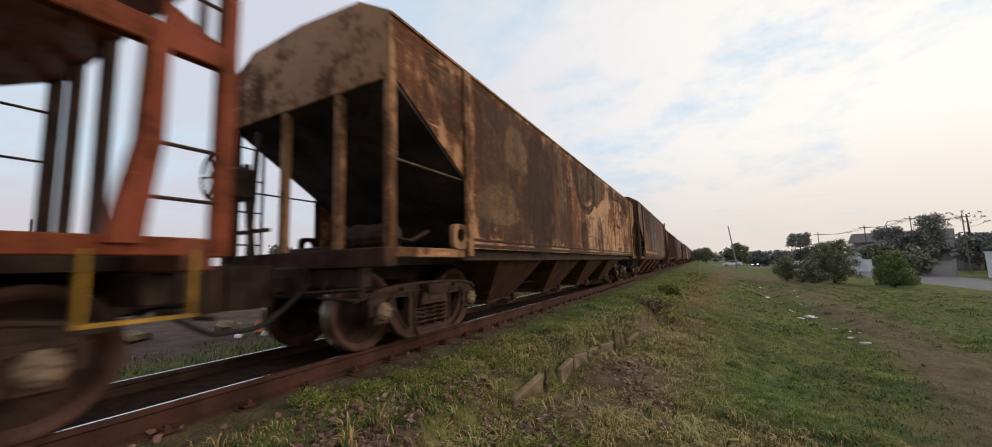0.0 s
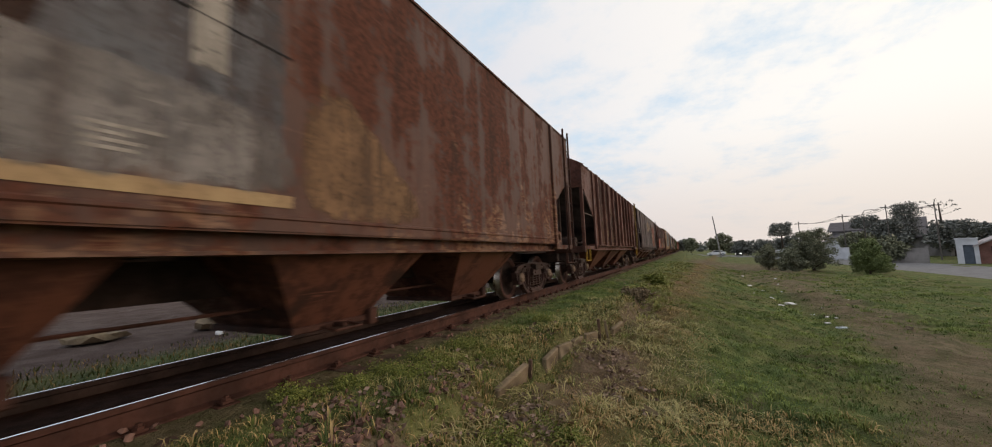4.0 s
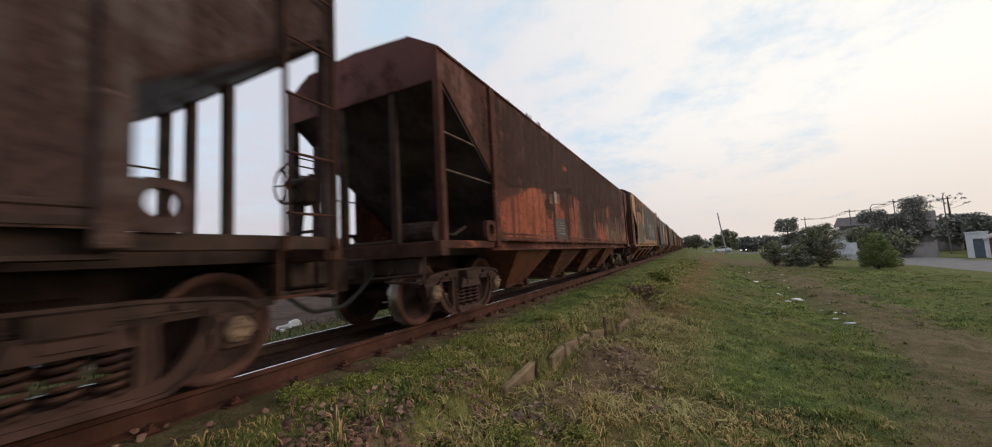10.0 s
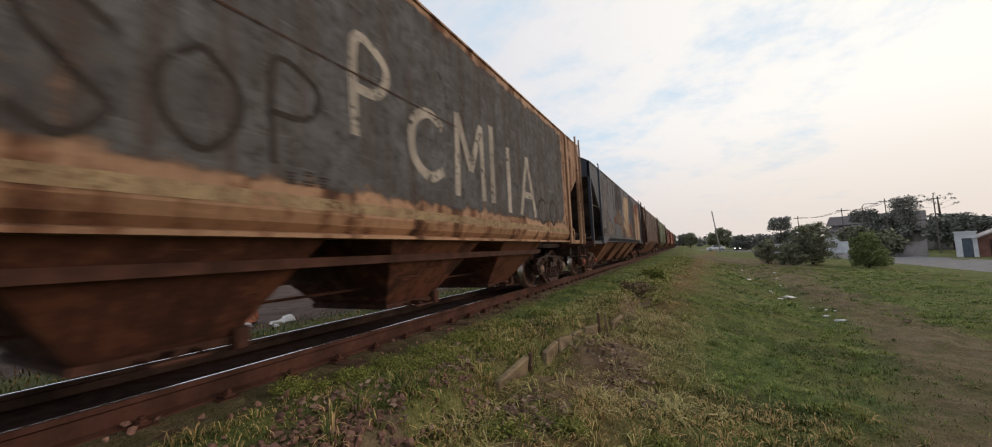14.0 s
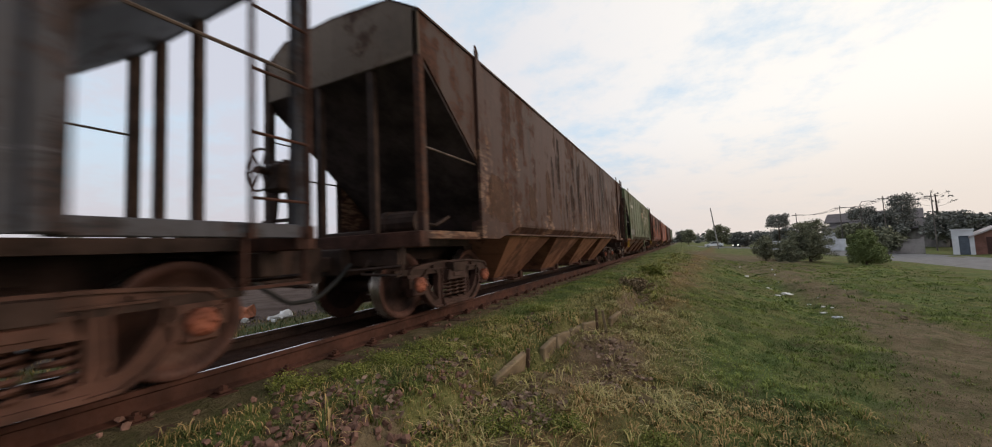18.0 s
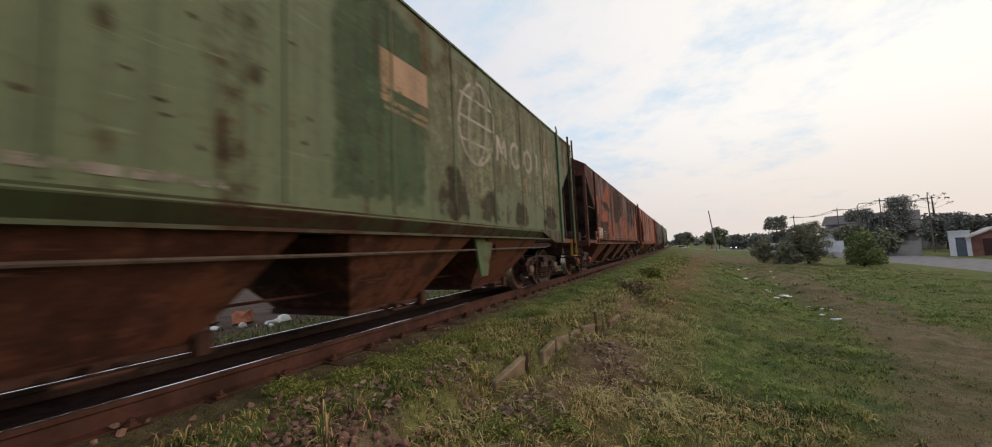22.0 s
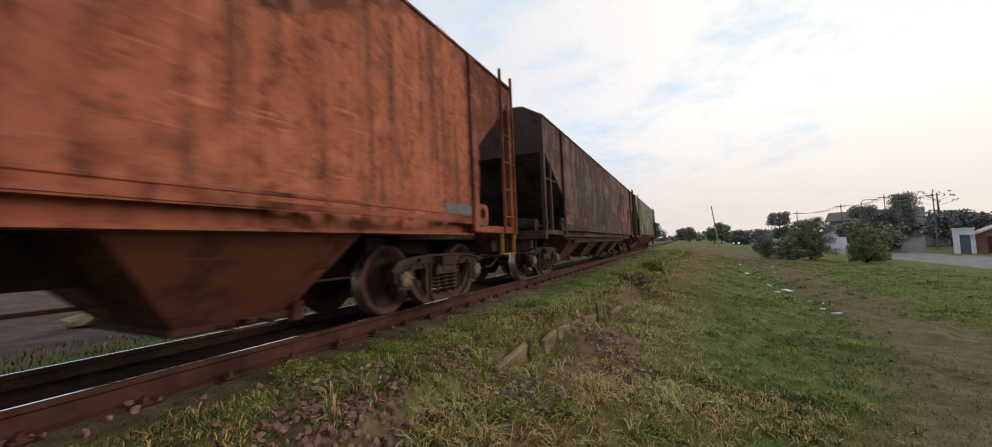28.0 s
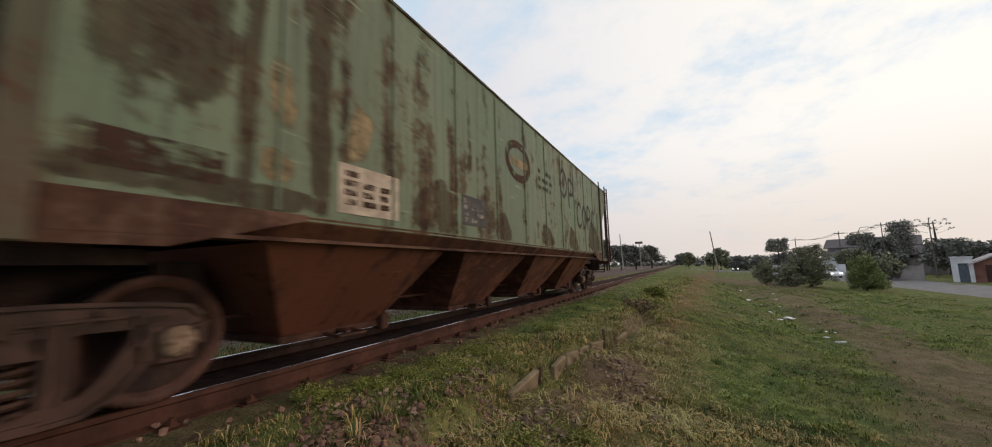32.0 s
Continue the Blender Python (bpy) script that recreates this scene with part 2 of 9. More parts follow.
def grassy(name, spread=1.0, tint=(1.0, 1.0, 1.0)):
    """Blades: fresh, dull and dry ones mixed by patches."""
    m, t, b = material(name)
    g = t.nodes.new("ShaderNodeNewGeometry")
    p = g.outputs["Position"]
    patch = tex(t, p, 0.50, 6, 0.62, distort=0.4)
    patch2 = tex(t, p, 2.6, 5, 0.62, (4, 1, 0))
    tone = tex(t, p, 1.1, 5, 0.6, (9, 2, 0))
    r = ramp(t, g.outputs["Random Per Island"], 0.0, 1.0, 0.5 - 0.5 * spread, 0.5 + 0.5 * spread)
    s = node(t, "ShaderNodeSeparateXYZ", Vector=p)
    deep = mix(t, r, (0.040, 0.058, 0.017), (0.132, 0.158, 0.046))
    fresh = mix(t, r, (0.086, 0.112, 0.024), (0.262, 0.276, 0.078))
    green = mix(t, ramp(t, tone, 0.42, 0.58), deep, fresh)
    dry = mix(t, r, (0.14, 0.088, 0.038), (0.47, 0.325, 0.15))
    f = math_node(t, "ADD", math_node(t, "MULTIPLY", patch, 0.65), math_node(t, "ADD", math_node(t, "MULTIPLY", patch2, 0.35), math_node(t, "MULTIPLY", math_node(t, "SUBTRACT", r, 0.5), 0.36)))
    off = math_node(t, "ADD", s.outputs[0], math_node(t, "SUBTRACT", 1.05, math_node(t, "MULTIPLY", s.outputs[1], 0.07)))
    strip = math_node(t, "EXPONENT", math_node(t, "MULTIPLY", math_node(t, "MULTIPLY", off, off), -2.6))
    f = math_node(t, "ADD", f, math_node(t, "SUBTRACT", math_node(t, "MULTIPLY", strip, 0.15), ramp(t, s.outputs[0], 0.6, 2.6, 0.030, 0.065)))
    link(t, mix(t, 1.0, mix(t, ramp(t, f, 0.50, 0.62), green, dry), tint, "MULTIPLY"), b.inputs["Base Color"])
    b.inputs["Roughness"].default_value = 0.7
    b.inputs["Specular IOR Level"].default_value = 0.15
    return m


M = {}
M["iron"] = plain("rusted_iron", (0.062, 0.027, 0.019), 0.75, 0.0, 0.5, 5.0, 0.3)
# Sooty iron; its dark colour also stands in for shade on far sides and sills.
M["iron_dark"] = plain("sooty_shaded_iron", (0.042, 0.025, 0.020), 0.7, 0.0, 0.5, 5.0, 0.3)
M["iron_red"] = plain("red_rust_iron", (0.15, 0.055, 0.032), 0.75, 0.0, 0.5, 5.0, 0.3)
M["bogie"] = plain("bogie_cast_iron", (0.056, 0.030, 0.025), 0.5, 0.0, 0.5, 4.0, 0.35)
M["bogie_rust"] = plain("bogie_rusty_iron", (0.092, 0.044, 0.032), 0.55, 0.0, 0.5, 4.0, 0.35)
M["rim"] = plain("wheel_rim_rust", (0.088, 0.042, 0.033), 0.6, 0.0, 0.45, 5.0, 0.25)
M["wheel"] = plain("wheel_disc", (0.036, 0.019, 0.016), 0.7, 0.0, 0.45, 5.0, 0.25)
M["tread_dull"] = plain("worn_tread", (0.30, 0.275, 0.26), 0.34, 1.0, 0.35, 9.0, 0.05)
M["tread"] = plain("polished_tread", (0.74, 0.71, 0.68), 0.20, 1.0, 0.25, 10.0, 0.05)
M["cap"] = plain("axle_cap", (0.20, 0.140, 0.100), 0.6, 0.0, 0.4, 9.0, 0.2)
M["cap_red"] = plain("axle_cap_red", (0.25, 0.085, 0.052), 0.6, 0.0, 0.4, 9.0, 0.2)
M["spring"] = plain("spring_steel", (0.062, 0.034, 0.026), 0.6, 0.2, 0.4, 9.0, 0.2)
M["yellow"] = plain("safety_yellow", (0.36, 0.20, 0.030), 0.6, 0.0, 0.45, 8.0, 0.15)
M["ladder_yellow"] = plain("worn_yellow_ladder", (0.19, 0.115, 0.036), 0.65, 0.0, 0.7, 2.2, 0.15)
M["rod"] = plain("bare_rod", (0.125, 0.095, 0.080), 0.55, 0.3, 0.4, 9.0, 0.1)
M["rail_web"] = plain("rail_rust", (0.068, 0.029, 0.020), 0.8, 0.0, 0.45, 3.0, 0.3)
M["rail_head"] = plain("rail_head_polished", (0.82, 0.80, 0.78), 0.16, 1.0, 0.06, 3.0, 0.0)
M["sleeper"] = plain("sleeper_timber", (0.105, 0.066, 0.046), 0.85, 0.0, 0.5, 4.0, 0.5)
M["stone"] = plain("ballast_stone", (0.195, 0.112, 0.088), 0.85, 0.0, 0.5, 3.0, 0.5, True)
M["concrete"] = plain("old_concrete", (0.200, 0.152, 0.098), 0.9, 0.0, 0.45, 3.5, 0.5)
M["chute"] = painted("chute_rust", (0.120, 0.054, 0.037), (0.144, 0.067, 0.046), (0.060, 0.028, 0.021), 0.42, 2.0, 0.3)
M["chute_tan"] = painted("chute_tan", (0.232, 0.128, 0.083), (0.185, 0.100, 0.066), (0.112, 0.059, 0.041), 0.40, 2.7, 0.3)
# Chute rust darkened to carry the shadow cast below the side sill.
M["chute_shaded"] = painted("chute_rust_shaded", (0.058, 0.030, 0.021), (0.072, 0.036, 0.025), (0.040, 0.022, 0.017), 0.42, 2.3, 0.3)
M["slope"] = plain("slope_sheet_dark", (0.070, 0.054, 0.056), 0.75, 0.0, 0.6, 2.0, 0.3)
M["grass"] = grassy("grass_blades")
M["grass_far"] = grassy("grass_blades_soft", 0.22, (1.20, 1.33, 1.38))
M["grass_fresh"] = leafy("grass_fresh", (0.135, 0.145, 0.034), (0.310, 0.290, 0.085))
M["straw"] = leafy("straw_stalks", (0.17, 0.145, 0.058), (0.43, 0.36, 0.17))
M["pale_grass"] = leafy("pale_arching_grass", (0.150, 0.148, 0.046), (0.43, 0.375, 0.150))
M["fallen"] = leafy("fallen_leaves", (0.105, 0.066, 0.050), (0.270, 0.190, 0.145))
M["brush"] = leafy("dry_brush", (0.115, 0.085, 0.052), (0.25, 0.185, 0.110))
# Near-black brown: the shadow under the train is put into this soil's colour.
M["bed_shaded"] = plain("soil_train_shade", (0.036, 0.020, 0.015), 0.95, 0.0, 0.4, 8.0, 0.5)
M["bed_shaded"].node_tree.nodes["Principled BSDF"].inputs["Specular IOR Level"].default_value = 0.03
M["road"] = plain("asphalt", (0.16, 0.16, 0.165), 0.85, 0.0, 0.25, 1.5, 0.3, True)
M["white_wall"] = plain("whitewash", (0.62, 0.63, 0.66), 0.8, 0.0, 0.15, 1.2, 0.1, True)
M["brown_wall"] = plain("brick_brown_wall", (0.20, 0.10, 0.08), 0.85, 0.0, 0.3, 1.2, 0.1, True)
M["grey_wall"] = plain("grey_render", (0.26, 0.24, 0.23), 0.85, 0.0, 0.4, 0.7, 0.1, True)
M["house_wall"] = plain("pale_render", (0.42, 0.41, 0.42), 0.85, 0.0, 0.25, 0.7, 0.1, True)
M["roof_tile"] = plain("roof_tiles_grey", (0.11, 0.10, 0.105), 0.85, 0.0, 0.3, 2.0, 0.3, True)
M["roof_tin"] = plain("tin_roof", (0.40, 0.36, 0.36), 0.6, 0.0, 0.2, 2.0, 0.2, True)
M["door"] = plain("blue_grey_door", (0.10, 0.12, 0.15), 0.5, 0.0, 0.2, 2.0, 0.1)
M["gate"] = plain("dark_gate", (0.07, 0.035, 0.03), 0.7, 0.0, 0.3, 2.0, 0.1)
M["pole"] = plain("concrete_pole", (0.28, 0.27, 0.26), 0.85, 0.0, 0.3, 2.0, 0.2)
M["pole_dark"] = plain("timber_pole", (0.13, 0.115, 0.105), 0.85, 0.0, 0.3, 2.0, 0.2)
M["bark"] = plain("bark", (0.07, 0.052, 0.04), 0.9, 0.0, 0.4, 4.0, 0.5)
# Dark and mid leaves are lightened and greyed: distance haze is in their colours.
M["leaf_dark_hazed"] = leafy("leaves_dark_hazed", (0.100, 0.106, 0.096), (0.195, 0.202, 0.176))
M["leaf_mid_hazed"] = leafy("leaves_mid_hazed", (0.112, 0.120, 0.078), (0.245, 0.250, 0.160))
M["leaf_bright"] = leafy("leaves_bright", (0.105, 0.140, 0.046), (0.235, 0.275, 0.115))
M["weed"] = leafy("weed_leaves", (0.085, 0.110, 0.022), (0.230, 0.245, 0.060))
M["dry_leaf"] = leafy("dry_leaves", (0.16, 0.11, 0.06), (0.36, 0.29, 0.17))
M["plastic_white"] = plain("white_plastic", (0.75, 0.74, 0.72), 0.4, 0.0, 0.15, 20.0, 0.1)
M["plastic_blue"] = plain("pale_plastic", (0.50, 0.55, 0.60), 0.4, 0.0, 0.2, 20.0, 0.1)
M["brick"] = plain("red_brick", (0.36, 0.13, 0.07), 0.85, 0.0, 0.35, 8.0, 0.4)
M["car_white"] = plain("car_white_paint", (0.74, 0.75, 0.77), 0.3, 0.0, 0.05, 2.0, 0.0)
M["car_dark"] = plain("car_dark_paint", (0.06, 0.06, 0.07), 0.3, 0.0, 0.1, 2.0, 0.0)
M["glass"] = plain("car_glass", (0.03, 0.035, 0.04), 0.1, 0.0, 0.1, 2.0, 0.0)
M["tyre"] = plain("tyre_rubber", (0.03, 0.03, 0.03), 0.9, 0.0, 0.2, 9.0, 0.1)
M["wire"] = plain("cable", (0.03, 0.03, 0.03), 0.6, 0.0, 0.1, 9.0, 0.0)


def glowing(name, colour, strength):
    m, t, b = material(name)
    b.inputs["Emission Color"].default_value = (*colour, 1)
    b.inputs["Emission Strength"].default_value = strength
    return m


M["headlight"] = glowing("headlight_glow", (1.0, 0.96, 0.9), 3.0)


def earth():
    """The ground: turf, trodden soil, bare red patches, a gravelly band along the track."""
    m, t, b = material("ground_turf_and_soil")
    p = place(t)
    s = node(t, "ShaderNodeSeparateXYZ", Vector=p)
    n0, n1, n2, n3 = tex(t, p, 0.16, 5), tex(t, p, 0.7, 6, 0.6), tex(t, p, 3.5, 6, 0.65), tex(t, p, 26, 4, 0.7)
    n4 = tex(t, p, 1.6, 7, 0.7, (7, 3, 0), distort=0.6)
    turf = mix(t, ramp(t, n2, 0.36, 0.62), (0.070, 0.092, 0.028), (0.176, 0.196, 0.070))
    turf = mix(t, ramp(t, n4, 0.46, 0.56, 0, 0.85), turf, (0.066, 0.108, 0.032))
    turf = mix(t, ramp(t, n1, 0.46, 0.56, 0, 0.45), turf, (0.150, 0.118, 0.056))
    soil = mix(t, ramp(t, n2, 0.3, 0.7), (0.105, 0.074, 0.050), (0.190, 0.138, 0.095))
    bare = ramp(t, math_node(t, "ADD", math_node(t, "MULTIPLY", n4, 0.65), math_node(t, "MULTIPLY", n1, 0.35)), 0.54, 0.62)
    # trodden strips with their own outline
    wob = math_node(t, "MULTIPLY", math_node(t, "SUBTRACT", n1, 0.5), 3.2)
    dirt = 0
    for x0, y0, rx, ry in ((4.5, 40.0, 4.5, 18.0), (-0.98, 5.3, 0.50, 0.9), (-1.25, 3.9, 0.28, 1.6), (-1.0, 8.6, 0.35, 1.6), (-2.0, 1.75, 0.45, 0.45), (3.9, 9.0, 1.2, 2.6), (-3.93, 20.0, 1.15, 400.0)):
        dx = math_node(t, "DIVIDE", math_node(t, "SUBTRACT", s.outputs[0], x0), rx)
        dy = math_node(t, "DIVIDE", math_node(t, "SUBTRACT", s.outputs[1], y0), ry)
        d = math_node(t, "SQRT", math_node(t, "ADD", math_node(t, "MULTIPLY", dx, dx), math_node(t, "MULTIPLY", dy, dy)))
        k = ramp(t, math_node(t, "ADD", d, math_node(t, "MULTIPLY", wob, 0.25)), 0.75, 1.15, 1.0, 0.0)
        dirt = k if dirt == 0 else math_node(t, "MAXIMUM", dirt, k)
    bend = math_node(t, "EXPONENT", math_node(t, "MULTIPLY", math_node(t, "SUBTRACT", s.outputs[1], 4.0), -0.25))
    away = math_node(t, "ABSOLUTE", math_node(t, "SUBTRACT", s.outputs[0], math_node(t, "SUBTRACT", 4.3, math_node(t, "MULTIPLY", bend, 2.4))))
    trail = ramp(t, math_node(t, "ADD", away, math_node(t, "MULTIPLY", wob, 0.34)), 0.45, 1.15, 1.0, 0.0)
    trail = math_node(t, "MULTIPLY", trail, math_node(t, "MULTIPLY", ramp(t, s.outputs[1], 2.5, 5.0), ramp(t, s.outputs[1], 24.0, 34.0, 1.0, 0.0)))
    dirt = math_node(t, "MAXIMUM", dirt, trail)
    f = math_node(t, "MAXIMUM", math_node(t, "MULTIPLY", bare, 0.55), math_node(t, "MULTIPLY", dirt, ramp(t, n2, 0.25, 0.6, 0.55, 1.0)))
    slope = math_node(t, "ADD", s.outputs[0], math_node(t, "SUBTRACT", 1.35, math_node(t, "MULTIPLY", s.outputs[1], 0.07)))
    slope = math_node(t, "EXPONENT", math_node(t, "MULTIPLY", math_node(t, "MULTIPLY", slope, slope), -2.2))
    turf = mix(t, math_node(t, "MULTIPLY", slope, ramp(t, n4, 0.36, 0.56, 0.35, 1.0)), turf, mix(t, ramp(t, n2, 0.35, 0.65), (0.105, 0.064, 0.034), (0.215, 0.135, 0.072)))
    f = math_node(t, "MULTIPLY", f, 0.84)
    c = mix(t, f, turf, soil)
    c = mix(t, ramp(t, n3, 0.52, 0.75, 0, 0.35), c, (0.055, 0.045, 0.030))
    c = mix(t, ramp(t, n0, 0.45, 0.6, 0, 0.3), c, (0.09, 0.09, 0.035))
    yard = ramp(t, math_node(t, "ADD", s.outputs[0], math_node(t, "MULTIPLY", wob, 0.35)), -7.0, -6.2, 1.0, 0.0)
    yard = math_node(t, "MULTIPLY", yard, ramp(t, s.outputs[0], -40.0, -24.0))
    c = mix(t, math_node(t, "MULTIPLY", yard, ramp(t, n2, 0.2, 0.5, 0.75, 1.0)), c, mix(t, ramp(t, n4, 0.35, 0.65), (0.078, 0.052, 0.044), (0.135, 0.100, 0.086)))
    link(t, c, b.inputs["Base Color"])
    b.inputs["Roughness"].default_value = 0.95
    b.inputs["Specular IOR Level"].default_value = 0.1
    h = math_node(t, "ADD", math_node(t, "MULTIPLY", n3, 0.5), n2)
    bump(t, b, math_node(t, "ADD", h, math_node(t, "MULTIPLY", n4, 1.5)), 1.0, 0.08)
    return m


M["earth"] = earth()

# ---- mesh helpers ----
CACHE = {}


def mesh_of(key, build):
    """The mesh of that key, built once by build(bm)."""
    if key not in CACHE:
        bm = bmesh.new()
        build(bm)
        bmesh.ops.recalc_face_normals(bm, faces=bm.faces)
        me = bpy.data.meshes.new(str(key[0]) if isinstance(key, tuple) else key)
        bm.to_mesh(me)
        bm.free()
        CACHE[key] = me
    return CACHE[key]


def part(name, key, build, mats, parent=None, label="", at=None):
    """One mesh object under a thing or a part; alike ones share their mesh, materials sit on the object."""
    me = mesh_of(key, build)
    mats = mats if isinstance(mats, (list, tuple)) else [mats]
    while len(me.materials) < len(mats):
        me.materials.append(mats[len(me.materials)])
    ob = new(name, me)
    for slot, m in zip(ob.material_slots, mats):
        slot.link = "OBJECT"
        slot.material = m
    if parent is not None:
        ob.parent = parent
    if at is not None:
        ob.matrix_basis = at
    if label:
        tagged(ob, label)
    return ob


def thing(name, m, label, category, group="", kind=""):
    ob = new(name)
    ob.empty_display_size = 0.2
    ob.matrix_basis = m
    return tagged(ob, label, category, group, kind)


def box(bm, x0, x1, y0, y1, z0, z1, m=None, bevel=0.0):
    vs = [bm.verts.new((x, y, z)) for x in (x0, x1) for y in (y0, y1) for z in (z0, z1)]
    fs = [bm.faces.new([vs[i] for i in f]) for f in ((0, 1, 3, 2), (4, 6, 7, 5), (0, 4, 5, 1), (2, 3, 7, 6), (0, 2, 6, 4), (1, 5, 7, 3))]
    if bevel:
        es = list({e for f in fs for e in f.edges})
        r = bmesh.ops.bevel(bm, geom=es, offset=bevel, segments=1, affect="EDGES")
        vs = list({v for f in r["faces"] for v in f.verts} | {v for v in vs if v.is_valid})
    if m is not None:
        bmesh.ops.transform(bm, matrix=m, verts=vs)
    return vs


def prism(bm, poly, a, b, axis=0):
    """Extrude a polygon: axis 0 takes (y, z) points from x=a to x=b, axis 1 takes (x, z) points along y, axis 2 (x, y) along z."""
    def at(p, s):
        return {0: (s, p[0], p[1]), 1: (p[0], s, p[1]), 2: (p[0], p[1], s)}[axis]
    lo, hi = [bm.verts.new(at(p, a)) for p in poly], [bm.verts.new(at(p, b)) for p in poly]
    n = len(poly)
    fs = [bm.faces.new(lo), bm.faces.new(hi[::-1])]
    fs += [bm.faces.new((lo[i], hi[i], hi[(i + 1) % n], lo[(i + 1) % n])) for i in range(n)]
    return fs


def bar(bm, p, q, w, h=None, up_hint=(0, 0, 1)):
    """A square bar from p to q."""
    p, q = Vector(p), Vector(q)
    d = (q - p).normalized()
    s = d.cross(Vector(up_hint))
    if s.length < 1e-4:
        s = d.cross(Vector((1, 0, 0)))
    s.normalize()
    u = s.cross(d)
    h = h or w
    ring = [(w / 2, h / 2), (-w / 2, h / 2), (-w / 2, -h / 2), (w / 2, -h / 2)]
    a, b = [bm.verts.new(p + s * x + u * y) for x, y in ring], [bm.verts.new(q + s * x + u * y) for x, y in ring]
    bm.faces.new(a), bm.faces.new(b[::-1])
    for i in range(4):
        bm.faces.new((a[i], b[i], b[(i + 1) % 4], a[(i + 1) % 4]))


def tube(bm, pts, r, n=8, taper=None, closed=False):
    """A round rod along points; taper gives each point's own radius."""
    pts = [Vector(p) for p in pts]
    rings = []
    for i, p in enumerate(pts):
        if closed:
            d = pts[(i + 1) % len(pts)] - pts[i - 1]
        else:
            d = pts[min(i + 1, len(pts) - 1)] - pts[max(i - 1, 0)]
        d.normalize()
        s = d.cross(Vector((0, 0, 1)))
        if s.length < 0.05:
            s = d.cross(Vector((1, 0, 0)))
        s.normalize()
        u = s.cross(d)
        rr = taper[i] if taper else r
        rings.append([bm.verts.new(p + (s * math.cos(a) + u * math.sin(a)) * rr) for a in (2 * math.pi * k / n for k in range(n))])
    m = len(rings)
    for i in range(m if closed else m - 1):
        a, b = rings[i], rings[(i + 1) % m]
        for k in range(n):
            bm.faces.new((a[k], a[(k + 1) % n], b[(k + 1) % n], b[k]))
    if not closed:
        bm.faces.new(rings[0][::-1]), bm.faces.new(rings[-1])


def lathe_x(bm, prof, n=32, mat_of=None):
    """Turn (x, r) points about the x axis."""
    rings = []
    for x, r in prof:
        rings.append([bm.verts.new((x, r * math.cos(a), r * math.sin(a))) for a in (2 * math.pi * k / n for k in range(n))])
    for i in range(len(rings) - 1):
        for k in range(n):
            f = bm.faces.new((rings[i][k], rings[i][(k + 1) % n], rings[i + 1][(k + 1) % n], rings[i + 1][k]))
            f.smooth = True
            if mat_of:
                f.material_index = mat_of(i)
    bm.faces.new(rings[0]), bm.faces.new(rings[-1][::-1])


def raw_mesh(name, verts, faces, mats, smooth=False):
    me = bpy.data.meshes.new(name)
    me.from_pydata(verts, [], faces)
    for m in mats:
        me.materials.append(m)
    if smooth:
        me.polygons.foreach_set("use_smooth", [True] * len(me.polygons))
    me.update()
    return me


def spline(pts, per=6, closed=True):
    """Catmull-Rom through 2D points."""
    out, n = [], len(pts)
    for i in range(n if closed else n - 1):
        p = [pts[(i + k) % n] if closed else pts[min(max(i + k, 0), n - 1)] for k in (-1, 0, 1, 2)]
        for s in range(per):
            t = s / per
            out.append(tuple(0.5 * (2 * p[1][c] + (p[2][c] - p[0][c]) * t + (2 * p[0][c] - 5 * p[1][c] + 4 * p[2][c] - p[3][c]) * t * t
                                    + (3 * p[1][c] - p[0][c] - 3 * p[2][c] + p[3][c]) * t ** 3) for c in (0, 1)))
    if not closed:
        out.append(tuple(pts[-1]))
    return out


def sheet(bm, poly, x):
    """A flat shape of (y, z) points on a wagon's side at x."""
    f = bm.faces.new([bm.verts.new((x, p[0], p[1])) for p in poly])
    bmesh.ops.triangulate(bm, faces=[f])


def stroke(bm, pts, w, x, closed=False):
    """A painted line of width w through (y, z) points."""
    n = len(pts)
    vs = []
    for i in range(n):
        a, b = pts[(i - 1) % n] if closed or i else pts[0], pts[(i + 1) % n] if closed or i < n - 1 else pts[-1]
        dy, dz = b[0] - a[0], b[1] - a[1]
        l = math.hypot(dy, dz) or 1
        ny, nz = -dz / l * w / 2, dy / l * w / 2
        vs.append((bm.verts.new((x, pts[i][0] + ny, pts[i][1] + nz)), bm.verts.new((x, pts[i][0] - ny, pts[i][1] - nz))))
    for i in range(n if closed else n - 1):
        a, b = vs[i], vs[(i + 1) % n]
        bm.faces.new((a[0], b[0], b[1], a[1]))


def text_mesh(words, size):
    """Lettering with the built-in font, upright in the (y, z) plane, reading along +y."""
    key = ("text", words, size)
    if key not in CACHE:
        cu = bpy.data.curves.new("lettering", "FONT")
        cu.body, cu.size = words, size
        ob = bpy.data.objects.new("lettering", cu)
        me = bpy.data.meshes.new_from_object(ob)
        bpy.data.objects.remove(ob)
        me.transform(Matrix(((0, 0, 1, 0), (1, 0, 0, 0), (0, 1, 0, 0), (0, 0, 0, 1))))
        me.materials.clear()
        CACHE[key] = me
    return key


TRACK_X = -3.93       # the track's middle line; rail heads lie at z = 0
GAUGE = 0.535         # from the middle line to the middle of each rail head

# ---- the train ----
HALF = 1.385          # half the width of a wagon
WHEEL_R = 0.43
WHEELSETS = []        # every wheelset with its axle's place, to be rolled


